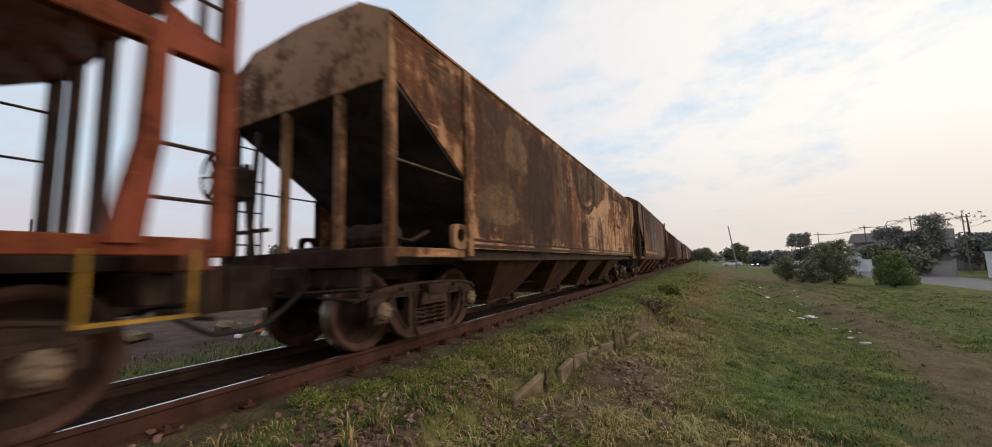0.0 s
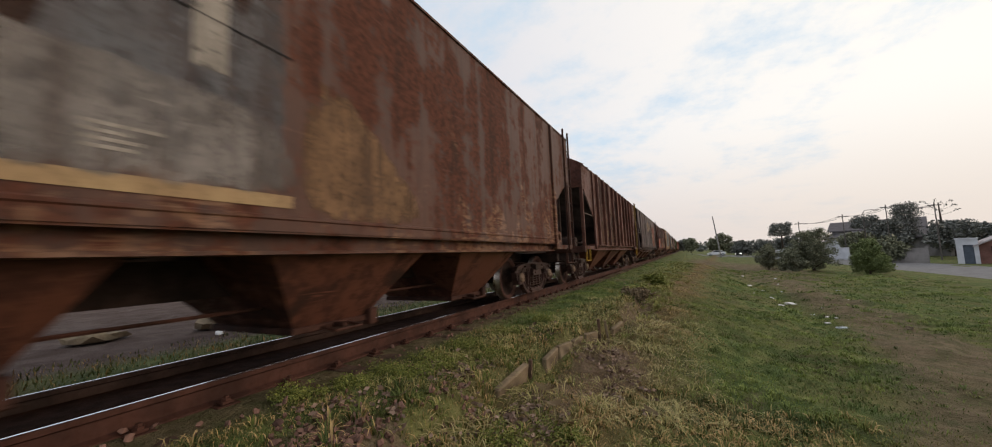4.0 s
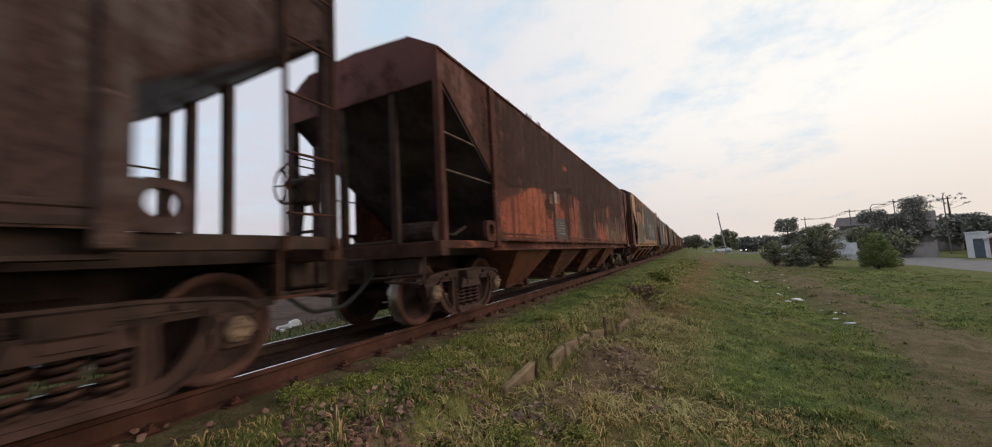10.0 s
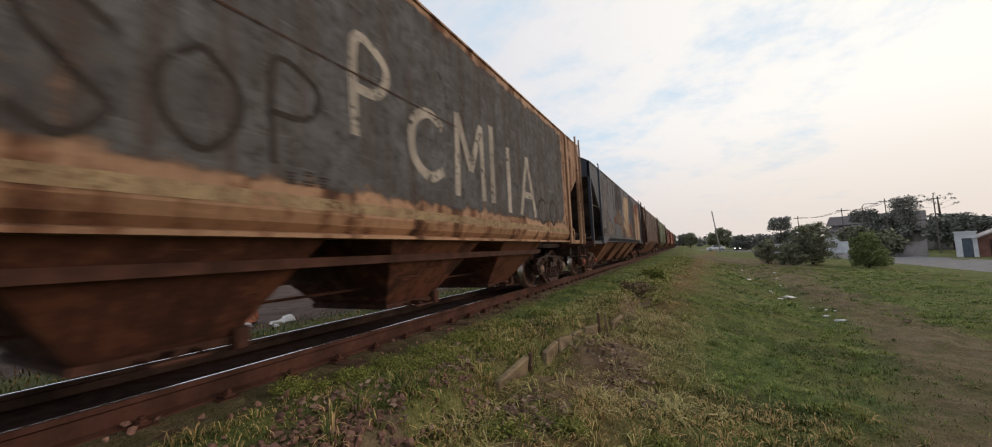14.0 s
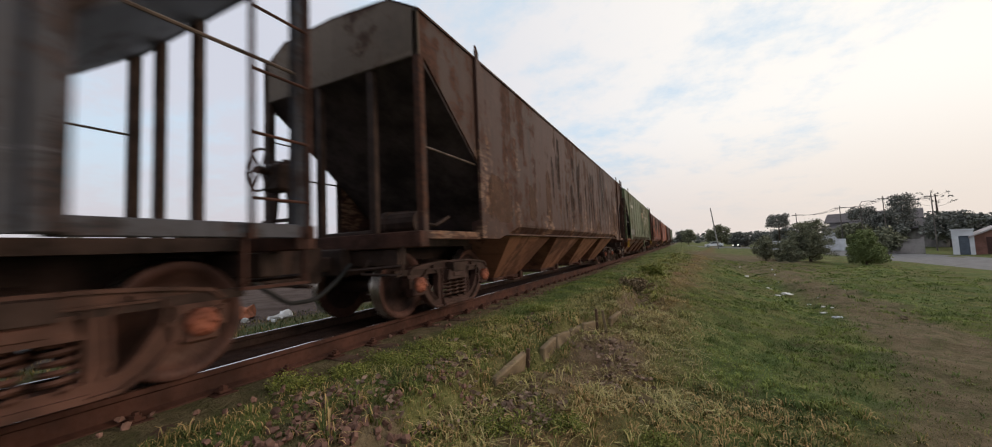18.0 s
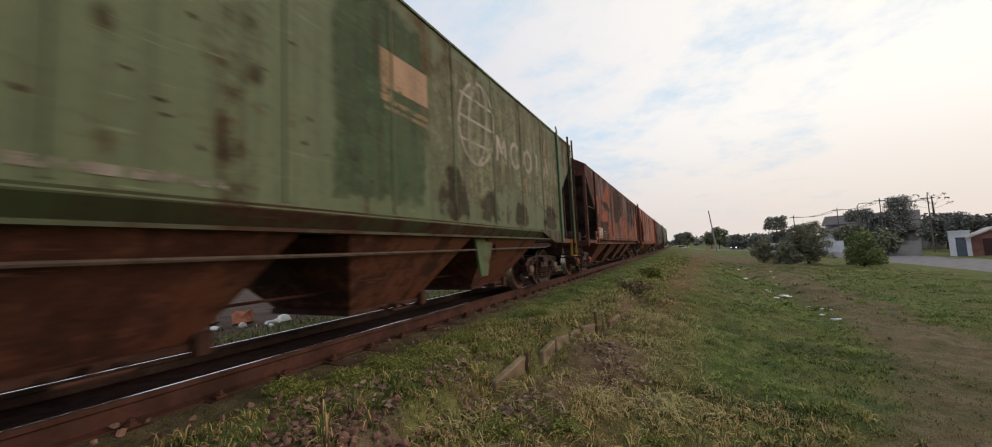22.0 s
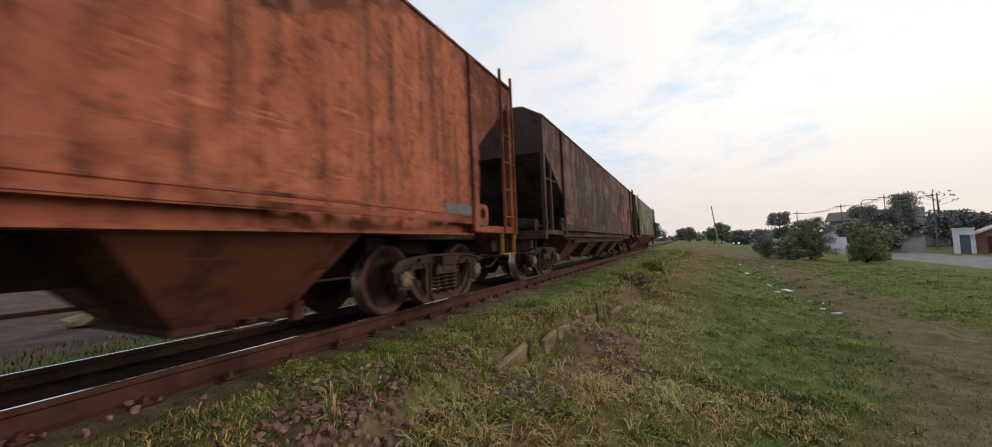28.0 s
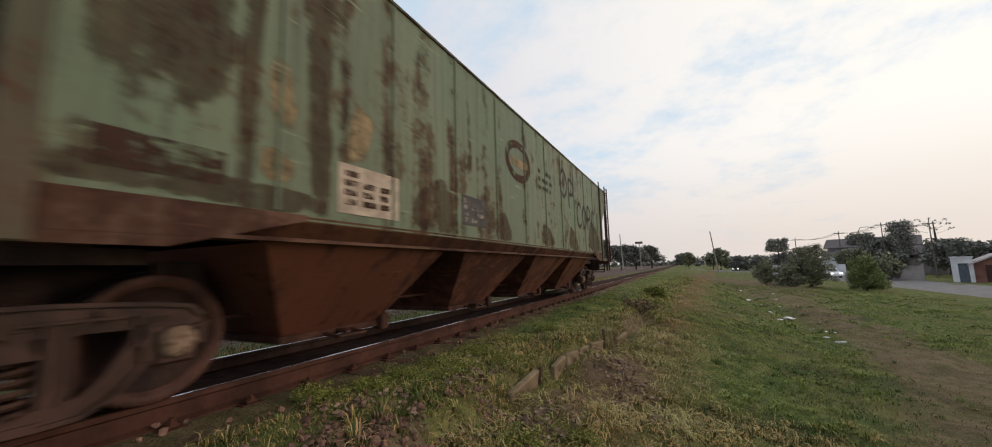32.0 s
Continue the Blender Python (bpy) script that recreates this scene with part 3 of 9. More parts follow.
def wheel_mesh(bm):
    prof = [(-0.075, 0.33), (-0.075, 0.452), (-0.055, 0.458), (-0.040, 0.452), (-0.030, 0.434), (0.062, 0.428), (0.068, 0.418), (0.066, 0.365),
            (0.030, 0.345), (0.005, 0.20), (0.030, 0.125), (0.080, 0.115), (0.080, 0.0001)]
    lathe_x(bm, prof, 64, lambda i: 1 if i in (1, 2) else 3 if i in (3, 4) else 2 if i in (0, 5, 6, 7) else 0)


def axle_mesh(bm):
    lathe_x(bm, [(-0.86, 0.0001), (-0.86, 0.075), (-0.70, 0.075), (-0.62, 0.095), (0.62, 0.095), (0.70, 0.075), (0.86, 0.075), (0.86, 0.0001)], 16)


def cap_mesh(bm):
    lathe_x(bm, [(0.84, 0.098), (0.905, 0.098), (0.915, 0.090), (0.915, 0.068), (0.93, 0.062), (0.93, 0.056), (0.93, 0.034), (0.93, 0.0001)], 24)
    bolts = []
    for f in list(bm.faces):
        c = f.calc_center_median()
        r, k = math.hypot(c.y, c.z), round((math.degrees(math.atan2(c.z, c.y)) % 360 - 7.5) / 15)
        if (abs(c.x - 0.915) < 0.001 and 0.075 < r < 0.085 and k % 4 == 0) or (abs(c.x - 0.93) < 0.001 and 0.04 < r < 0.05 and k % 8 in (0, 1)):
            bolts.append(f)
    out = bmesh.ops.extrude_face_region(bm, geom=bolts)
    bmesh.ops.translate(bm, vec=(0.016, 0, 0), verts=[v for v in out["geom"] if isinstance(v, bmesh.types.BMVert)])
    bmesh.ops.delete(bm, geom=bolts, context="FACES_ONLY")


def squat(z):
    """Heights of the bogie castings, drawn tall and pressed to their true 0.6 m."""
    return 0.085 + (z - 0.085) * 0.86


def flange(bm, pts, thick, half):
    """A rib of an I-section along a line of (y, z) points."""
    for p, q in zip(pts, pts[1:]):
        d = math.hypot(q[0] - p[0], q[1] - p[1]) or 1.0
        ty, tz = (q[0] - p[0]) / d, (q[1] - p[1]) / d
        ny, nz, e = -tz * thick / 2, ty * thick / 2, 0.006
        prism(bm, [(p[0] - ty * e + ny, p[1] - tz * e + nz), (q[0] + ty * e + ny, q[1] + tz * e + nz), (q[0] + ty * e - ny, q[1] + tz * e - nz), (p[0] - ty * e - ny, p[1] - tz * e - nz)], -half, half, 0)


def side_frame_mesh(bm):
    """A cast truss frame of a bogie, in (y, z) about the bogie's middle, at x = 0: thin webs edged with broad flanges."""
    h = 0.022
    def slab(poly, a=-h, b=h):
        prism(bm, poly, a, b, 0)
    slab([(-0.66, 0.70), (0.66, 0.70), (0.56, 0.775), (0.30, 0.79), (-0.30, 0.79), (-0.56, 0.775)])        # top chord
    flange(bm, [(-1.02, 0.66), (-0.95, 0.735), (-0.76, 0.765), (-0.56, 0.785), (-0.30, 0.80), (0.30, 0.80), (0.56, 0.785), (0.76, 0.765), (0.95, 0.735), (1.02, 0.66)], 0.030, 0.052)
    flange(bm, [(-0.64, 0.695), (0.64, 0.695)], 0.022, 0.045)
    for s in (1, -1):
        def m(pts):
            q = [(y * s, z) for y, z in pts]
            return q if s == 1 else q[::-1]
        slab(m([(0.56, 0.775), (0.66, 0.69), (0.72, 0.61), (0.78, 0.575), (1.00, 0.575), (1.04, 0.60), (1.02, 0.67), (0.95, 0.73), (0.76, 0.765)]))   # roof over the axle box
        flange(bm, m([(0.68, 0.66), (0.72, 0.61), (0.78, 0.578), (1.00, 0.578), (1.05, 0.60)]), 0.026, 0.048)
        slab(m([(0.705, 0.37), (0.755, 0.37), (0.765, 0.60), (0.71, 0.64)]), -0.06, 0.06)      # inner jaw
        slab(m([(0.995, 0.44), (1.035, 0.44), (1.045, 0.60), (0.995, 0.60)]), -0.06, 0.06)     # outer jaw
        slab(m([(0.28, 0.095), (0.46, 0.105), (0.60, 0.20), (0.725, 0.37), (0.725, 0.60), (0.685, 0.655), (0.655, 0.50), (0.54, 0.30), (0.43, 0.20), (0.28, 0.19)]))  # curved lower member
        flange(bm, m([(0.735, 0.62), (0.735, 0.36), (0.60, 0.19), (0.46, 0.095), (0.28, 0.085)]), 0.028, 0.052)
        flange(bm, m([(0.68, 0.69), (0.655, 0.50), (0.54, 0.30), (0.44, 0.205), (0.40, 0.20)]), 0.022, 0.045)
        slab(m([(0.31, 0.19), (0.37, 0.19), (0.40, 0.30), (0.385, 0.60), (0.43, 0.70), (0.31, 0.70)]))   # column
        flange(bm, m([(0.385, 0.20), (0.41, 0.30), (0.395, 0.60), (0.45, 0.69)]), 0.022, 0.045)
        flange(bm, m([(0.305, 0.19), (0.305, 0.69)]), 0.022, 0.048)
        box(bm, -0.09, 0.085, s * 0.875 - 0.105, s * 0.875 + 0.105, 0.32, 0.565, None, 0.025)   # axle box
        tube(bm, [(0.01, s * 0.52, 0.735), (0.062, s * 0.52, 0.735)], 0.028, 8)              # bosses of the casting
        tube(bm, [(0.01, s * 0.70, 0.50), (0.062, s * 0.70, 0.50)], 0.024, 8)
    slab([(-0.30, 0.085), (0.30, 0.085), (0.30, 0.135), (-0.30, 0.135)], -0.085, 0.085)      # spring seat
    slab([(-0.30, 0.135), (0.30, 0.135), (0.30, 0.20), (-0.30, 0.20)], -0.06, 0.06)
    slab([(-0.27, 0.50), (0.27, 0.50), (0.22, 0.66), (-0.22, 0.66)], -0.03, 0.11)            # bolster end
    box(bm, 0.105, 0.125, -0.12, 0.12, 0.54, 0.62, None, 0.006)
    for v in bm.verts:
        v.co.z = squat(v.co.z)


def bolster_mesh(bm):
    prism(bm, [(-0.95, 0.56), (0.95, 0.56), (0.95, 0.68), (0.35, 0.74), (-0.35, 0.74), (-0.95, 0.68)], -0.17, 0.17, 1)
    for s in (1, -1):
        box(bm, -0.62, 0.62, s * 0.40 - 0.05, s * 0.40 + 0.05, 0.30, 0.40)                  # brake beams
        for w in (-0.535, 0.535):
            box(bm, w - 0.05, w + 0.05, s * 0.40 - 0.03, s * 0.40 + 0.045, 0.28, 0.62)


def spring_mesh(bm):
    pts = []
    for k in range(61):
        a = 2 * math.pi * 5 * k / 60
        pts.append((0.066 * math.cos(a), 0.066 * math.sin(a), squat(0.20 + 0.30 * k / 60)))
    tube(bm, pts, 0.0175, 5)


def rod_mesh(points, r, n=6):
    return lambda bm: tube(bm, points, r, n)


def box_mesh(*args, bevel=0.0):
    return lambda bm: box(bm, *args, None, bevel)


def bogie(wagon, y, cap, springs, iron):
    frame_parts = part("bogie", ("bogie_bolster",), bolster_mesh, M["iron_dark"], wagon, "cast iron bogie with coil springs", pose(0, y, 0))
    for s in (1, -1):
        part("side_frame", ("side_frame",), side_frame_mesh, iron, frame_parts, "", pose(s * 0.80, 0, 0))
        for d in (-0.19, 0.0, 0.19):
            part("spring", ("spring",), spring_mesh, springs, frame_parts, "", pose(s * 0.82, d, 0))
    for d in (-0.87, 0.87):
        axle = part("wheelset", ("axle",), axle_mesh, M["iron_dark"], wagon, "", pose(0, y + d, WHEEL_R))
        for s in (1, -1):
            turn = pose(s * GAUGE, 0, 0, 0, 0, 0 if s == 1 else 180)
            part("wheel", ("wheel",), wheel_mesh, [iron if iron != M["bogie"] else M["wheel"], M["tread"], M["rim"], M["tread_dull"]], axle, "", turn)
            part("axle_cap", ("cap",), cap_mesh, cap, axle, "", pose(0, 0, 0, 0, 0, 0 if s == 1 else 180))
        WHEELSETS.append((axle, y + d))


def roof_z(x, top):
    x = abs(x)
    return top + (HALF - x) / (HALF - 0.95) * 0.25 if x > 0.95 else top + 0.25 + (0.95 - x) / 0.95 * 0.06


def hopper_wagon(spec):
    """A covered hopper wagon, front corner at y = 0, rear at y = spec['long']; the near side is +x."""
    B, zs, zd, kind = spec["long"], spec["slope"], spec["notch"], spec["kind"]
    yr, TOP = 1.35, spec.get("top", 3.50)
    zl = 1.10 if kind != "belt" else 1.24
    body, trim = spec["body"], spec.get("trim", spec["body"])
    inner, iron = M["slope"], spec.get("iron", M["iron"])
    w = thing("hopper_wagon", pose(TRACK_X, spec["start"], 0), spec["label"], "hopper wagon", "wagons of the train")
    k = (B, zs, zd, kind, TOP)

    for s in (1, -1):
        # Far-side trim drops its paint for dark iron: shade put into the colour.
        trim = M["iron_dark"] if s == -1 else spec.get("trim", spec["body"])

        def side(bm, s=s):
            lo = {"belt": 1.22, "fold": 1.25}.get(kind, 1.10)
            poly = [(yr, lo), (B - yr, lo), (B - yr, zd), (B - 0.10, zs), (B - 0.02, TOP), (0.02, TOP), (0.10, zs), (yr, zd)]
            prism(bm, poly, s * HALF, s * (HALF - 0.02), 0)
        part("side_panel", ("side", s, *k), side, body, w)

        def sill(bm, s=s):
            def run(prof, y0, y1):
                q = [(s * x, z) for x, z in prof]
                prism(bm, q, y0, y1, 1)
            H = HALF
            if kind == "belt":
                run([(H + 0.004, 1.25), (H - 0.005, 1.21), (H - 0.11, 1.10), (H + 0.012, 1.085), (H + 0.012, 1.06), (H - 0.16, 1.06), (H - 0.16, 1.25)], yr, B - yr)
                for e in (0, 1):
                    q = [(yr - 0.07, 1.0), (1.9, 1.0), (2.75, 1.22), (2.75, 1.26), (yr - 0.07, 1.26)]
                    prism(bm, q if e == 0 else [(B - y, z) for y, z in q], s * (H - 0.05), s * (H + 0.010), 0)
            elif kind == "fold":
                run([(H + 0.004, 1.27), (H, 1.22), (H - 0.035, 1.14), (H - 0.10, 1.08), (H + 0.01, 1.06), (H + 0.01, 1.03), (H - 0.16, 1.03), (H - 0.16, 1.27)], yr - 0.05, B - yr + 0.05)
            else:
                run([(H + 0.010, 1.16), (H + 0.010, 1.115), (H - 0.13, 1.105), (H - 0.13, 0.985), (H - 0.05, 0.98), (H - 0.05, 0.955), (H - 0.18, 0.95), (H - 0.18, 1.16)], yr - 0.05, B - yr + 0.05)
                run([(H, 1.235), (H + 0.010, 1.225), (H + 0.010, 1.205), (H, 1.195)], yr, B - yr)
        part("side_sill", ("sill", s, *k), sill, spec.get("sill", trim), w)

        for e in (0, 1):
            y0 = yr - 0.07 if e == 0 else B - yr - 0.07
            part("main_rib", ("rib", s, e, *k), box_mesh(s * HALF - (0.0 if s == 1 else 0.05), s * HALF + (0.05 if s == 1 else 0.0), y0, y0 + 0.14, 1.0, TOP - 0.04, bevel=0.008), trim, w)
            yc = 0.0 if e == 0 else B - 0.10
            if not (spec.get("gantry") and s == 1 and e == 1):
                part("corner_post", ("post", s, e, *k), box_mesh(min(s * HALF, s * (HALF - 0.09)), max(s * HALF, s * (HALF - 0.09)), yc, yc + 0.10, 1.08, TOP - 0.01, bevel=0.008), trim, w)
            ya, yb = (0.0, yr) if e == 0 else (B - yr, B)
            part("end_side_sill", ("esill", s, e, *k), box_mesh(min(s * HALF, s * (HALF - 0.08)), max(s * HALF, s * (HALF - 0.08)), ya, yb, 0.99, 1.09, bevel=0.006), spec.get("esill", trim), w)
            for zr in () if e == 1 and s == 1 and not spec.get("rear_rail") else spec.get("rails", (1.95, 2.42)):
                top_y = 0.10 + (zs - zr) / (zs - zd) * (yr - 0.10) if zr > zd else yr - 0.07
                p, q = (0.06, top_y) if e == 0 else (B - 0.06, B - top_y)
                part("hand_rail", ("hrail", s, e, zr, *k), rod_mesh([(s * (HALF - 0.03), p, zr), (s * (HALF - 0.03), q, zr)], 0.013), M["rod"], w)
            if spec.get("side_post") and e == 0:
                part("side_post", ("sidepost", s, *k), box_mesh(min(s * HALF, s * (HALF - 0.06)), max(s * HALF, s * (HALF - 0.06)), 0.42, 0.49, 1.09, zs - (zs - zd) * 0.28, bevel=0.006), trim, w)
            if kind in ("eye", "fold"):
                def eye(bm, s=s, e=e):
                    c = 1.15 if e == 0 else B - 1.15
                    ring = [(c + 0.150 * math.copysign(abs(math.cos(a)) ** 0.5, math.cos(a)), 1.235 + 0.15 * math.copysign(abs(math.sin(a)) ** 0.5, math.sin(a))) for a in (2 * math.pi * i / 20 for i in range(20))]
                    hole = [(c + 0.078 * math.cos(a), 1.25 + 0.082 * math.sin(a)) for a in (2 * math.pi * i / 20 for i in range(20))]
                    for x in (s * (HALF - 0.03), s * (HALF + 0.03)):
                        ro, ri = [bm.verts.new((x, *p)) for p in ring], [bm.verts.new((x, *p)) for p in hole]
                        for i in range(20):
                            bm.faces.new((ro[i], ro[(i + 1) % 20], ri[(i + 1) % 20], ri[i]))
                    bm.verts.ensure_lookup_table()
                    n = len(bm.verts)
                    for base in (0, 20):
                        for i in range(20):
                            j = (i + 1) % 20
                            v = bm.verts
                            bm.faces.new((v[n - 80 + base + i], v[n - 80 + base + j], v[n - 40 + base + j], v[n - 40 + base + i]))
                part("lifting_eye", ("eye", s, e, *k), eye, trim, w)
            if kind == "belt":
                y1 = yr if e == 0 else B - yr
                part("roof_hook", ("hook", s, e, *k), rod_mesh([(s * (HALF + 0.03), y1 - 0.05, 3.2), (s * (HALF + 0.03), y1 - 0.05, TOP + 0.08), (s * (HALF + 0.02), y1 - 0.03, TOP + 0.15),
                     (s * HALF, y1 + 0.03, TOP + 0.15), (s * (HALF + 0.01), y1 + 0.05, TOP + 0.08), (s * (HALF + 0.01), y1 + 0.05, TOP - 0.1)], 0.018), trim, w)
        for y in spec.get("ribs", ()):
            wd = spec.get("rib_width", 0.03)
            dp = spec.get("rib_depth", 0.016)
            part("rib", ("thinrib", s, round(y, 3), *k), box_mesh(min(s * HALF, s * (HALF + dp)), max(s * HALF, s * (HALF + dp)), y - wd / 2, y + wd / 2, zl + 0.03, TOP - 0.03, bevel=min(0.006, dp / 3)), body, w)
        if spec.get("gantry") and s == 1:
            x0, x1 = (HALF - 0.05, HALF + 0.03) if s == 1 else (-HALF - 0.03, -HALF + 0.05)
            part("waist_beam", ("waist", s), box_mesh(x0, x1, 14.2, B + 0.10, 2.13, 2.27, bevel=0.008), trim, w)
            part("tapered_post", ("taper", s), lambda bm, x0=x0, x1=x1: prism(bm, [(15.07, 1.05), (15.22, 1.05), (15.28, 1.6), (15.28, 2.24), (15.19, 2.24), (15.17, 1.6)], x0 - 0.01, x1 + 0.01, 0), trim, w)
            part("outer_post", ("outerpost", s), box_mesh(x0, x1, B + 0.03, B + 0.13, 0.98, TOP, bevel=0.008), trim, w)
            for z in (1.60, 1.30, 2.52, 2.85):
                part("rung", ("grung", s, z), rod_mesh([(s * HALF, 15.24, z), (s * HALF, B + 0.06, z)], 0.012), M["iron_dark"], w)
            part("waist_gusset", ("gusset", s), lambda bm, x0=x0, x1=x1: prism(bm, [(15.25, 2.26), (15.58, 2.26), (15.25, 2.42)], x0 + 0.02, x1 - 0.02, 0), trim, w)
            part("ladder_pole", ("lpole", s), box_mesh(x0 + 0.02, x1 - 0.02, 15.42, 15.46, 2.26, TOP), M["iron_dark"], w)
        # ladder at the rear corner
        lad = spec.get("ladder", M["iron"])
        yl = B - spec.get("ladder_back", 0.46) if s == 1 else 0.04
        span = 0.42 if s == -1 else spec.get("ladder_span", 0.42)
        def stiles(bm, s=s, yl=yl, span=span):
            for y in (yl, yl + span):
                bar(bm, (s * (HALF + 0.045), y, 0.98), (s * (HALF + 0.045), y, TOP + 0.14), 0.045, 0.02, (0, 1, 0))
        ladder = None if spec.get("gantry") else part("ladder", ("ladder", s, *k), stiles, lad, w)
        for i in range(0 if ladder is None else 6):
            z = 1.25 + i * 0.44
            part("rung", ("rung", s, i, *k), rod_mesh([(s * (HALF + 0.045), yl, z), (s * (HALF + 0.045), yl + span, z)], 0.011), lad, ladder)
        for e in spec.get("steps", (1,)):
            y0 = B - 0.48 if e else 0.12
            def step(bm, s=s, y0=y0):
                x = s * (HALF - 0.01)
                for y in (y0, y0 + 0.44):
                    bar(bm, (x, y, 1.02), (x, y, 0.66), 0.05, 0.018, (0, 1, 0))
                bar(bm, (x, y0 - 0.02, 0.66), (x, y0 + 0.46, 0.66), 0.06, 0.02)
            part("stirrup_step", ("step", s, e, *k), step, spec.get("step_paint", M["iron"]), w)
        if spec.get("beam"):
            part("brake_pipe_beam", ("beam", s, *k), box_mesh(min(s * 1.05, s * 1.17), max(s * 1.05, s * 1.17), 3.0, B - 3.0, 0.80, 0.88), M["iron"], w)

    trim = spec.get("trim", spec["body"])
    for e in (0, 1):
        f = (lambda y: y) if e == 0 else (lambda y: B - y)

        def panel(bm, f=f):
            prof = [(-HALF, zs)] + [(x, roof_z(x, TOP)) for x in (-HALF, -0.95, 0, 0.95, HALF)] + [(HALF, zs)]
            prism(bm, prof, f(0.0), f(0.025), 1)
        part("end_panel", ("endpanel", e, *k), panel, spec.get("ends", trim), w)

        def slope(bm, f=f):
            g = (zs - zd) / (yr - 0.10)
            yb = yr + (zd - 1.15) / g
            poly = [(f(0.03), zs + 0.03), (f(0.03), zs), (f(yb), 1.15), (f(yb), 1.19)]
            prism(bm, poly if e == 0 else poly[::-1], -HALF + 0.021, HALF - 0.021, 0)
        # The front sheet is dark grey-brown, the rear one has the body's paint.
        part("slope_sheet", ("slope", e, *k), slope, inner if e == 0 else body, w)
        for x in ((0.62, -0.30) if e == 0 else (-0.05, -0.75)):
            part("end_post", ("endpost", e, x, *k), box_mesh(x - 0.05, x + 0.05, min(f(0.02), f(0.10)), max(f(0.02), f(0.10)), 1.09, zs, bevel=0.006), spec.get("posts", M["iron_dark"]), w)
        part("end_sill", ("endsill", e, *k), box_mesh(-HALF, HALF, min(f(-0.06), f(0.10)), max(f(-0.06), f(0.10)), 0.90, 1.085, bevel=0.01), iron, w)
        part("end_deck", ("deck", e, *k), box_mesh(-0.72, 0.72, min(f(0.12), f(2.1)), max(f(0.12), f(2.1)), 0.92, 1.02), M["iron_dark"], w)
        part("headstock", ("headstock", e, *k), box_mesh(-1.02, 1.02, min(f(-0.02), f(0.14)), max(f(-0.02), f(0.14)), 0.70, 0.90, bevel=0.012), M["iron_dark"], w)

        def rigging(bm, f=f):
            tube(bm, [(1.15, f(-0.10), 0.70), (0.40, f(-0.16), 0.66), (0.30, f(-0.10), 0.60)], 0.022, 6)
            tube(bm, [(1.18, f(-0.12), 0.92), (1.16, f(-0.12), 0.62), (1.02, f(-0.14), 0.60)], 0.016, 6)
            box(bm, -0.66, -0.46, min(f(-0.14), f(0.0)), max(f(-0.14), f(0.0)), 0.58, 0.78, None, 0.02)
            tube(bm, [(0.62, f(-0.06), 0.78), (0.62, f(-0.16), 0.62), (1.16, f(-0.18), 0.60)], 0.018, 6)
            for x in (-0.95, 0.80):
                bar(bm, (x, f(0.15), 0.60), (x, f(2.2), 0.56), 0.05, 0.07)
            box(bm, -0.55, 0.55, min(f(2.2), f(2.5)), max(f(2.2), f(2.5)), 0.50, 0.95)
        part("brake_rigging", ("rigging", e, *k), rigging, M["iron_dark"], w)
        part("draft_box", ("draft", e, *k), box_mesh(-0.28, 0.28, min(f(-0.15), f(0.5)), max(f(-0.15), f(0.5)), 0.60, 0.93, bevel=0.02), M["iron_dark"], w)

        def cylinder(bm, f=f):
            tube(bm, [(0.55, f(0.45), 1.22), (1.0, f(0.45), 1.22)], 0.15, 14)
            tube(bm, [(0.45, f(0.45), 1.22), (0.55, f(0.45), 1.22)], 0.17, 14)
            box(bm, 0.30, 0.62, f(0.85) - 0.16, f(0.85) + 0.16, 1.02, 1.42, None, 0.03)
            tube(bm, [(0.95, f(0.45), 1.22), (1.1, f(0.62), 1.18), (1.12, f(0.9), 1.30), (0.8, f(1.05), 1.25)], 0.025, 6)
            tube(bm, [(-0.9, f(0.5), 1.12), (0.3, f(0.7), 1.15)], 0.05, 8)
        if e == 0:
            part("brake_cylinder", ("cyl", e, *k), cylinder, M["iron_dark"], w)

        def coupler(bm, f=f):
            box(bm, -0.09, 0.09, min(f(-0.52), f(0.1)), max(f(-0.52), f(0.1)), 0.66, 0.84, None, 0.02)
            q = [(0.20, f(-0.36)), (0.24, f(-0.58)), (0.16, f(-0.74)), (0.02, f(-0.76)), (0.05, f(-0.66)), (-0.03, f(-0.58)), (-0.15, f(-0.66)), (-0.22, f(-0.52)), (-0.16, f(-0.36))]
            prism(bm, q if e == 0 else q[::-1], 0.55, 0.95, 2)
        part("coupler", ("coupler", e, *k), coupler, M["iron_dark"], w)
        part("air_hose", ("hose", e, *k), rod_mesh(spline3([(0.35, f(-0.08), 0.74), (0.36, f(-0.30), 0.56), (0.34, f(-0.55), 0.40), (0.30, f(-0.75), 0.38)]), 0.024), M["tyre"], w)

    def roof(bm):
        prof = [(x, roof_z(x, TOP)) for x in (-HALF - 0.02, -0.95, 0, 0.95, HALF + 0.02)]
        prism(bm, prof + [(x, z - 0.03) for x, z in prof[::-1]], 0.0, B, 1)
    part("roof", ("roof", *k), roof, trim, w)
    n = 7
    for i in range(n):
        y = 0.9 + (B - 1.8) * (i + 0.5) / n
        part("roof_hatch", ("hatch", i, *k), box_mesh(-0.42, 0.42, y - 0.80, y + 0.80, TOP + 0.26, TOP + 0.37, bevel=0.02), trim, w)
    if spec.get("bows"):
        for i in range(int(B / 0.62)):
            y = 0.3 + i * 0.62
            part("cover_bow", ("bow", i, *k), rod_mesh([(x, y, roof_z(x, TOP) + 0.02) for x in (-HALF, -0.95, 0, 0.95, HALF)], 0.022, 5), trim, w)

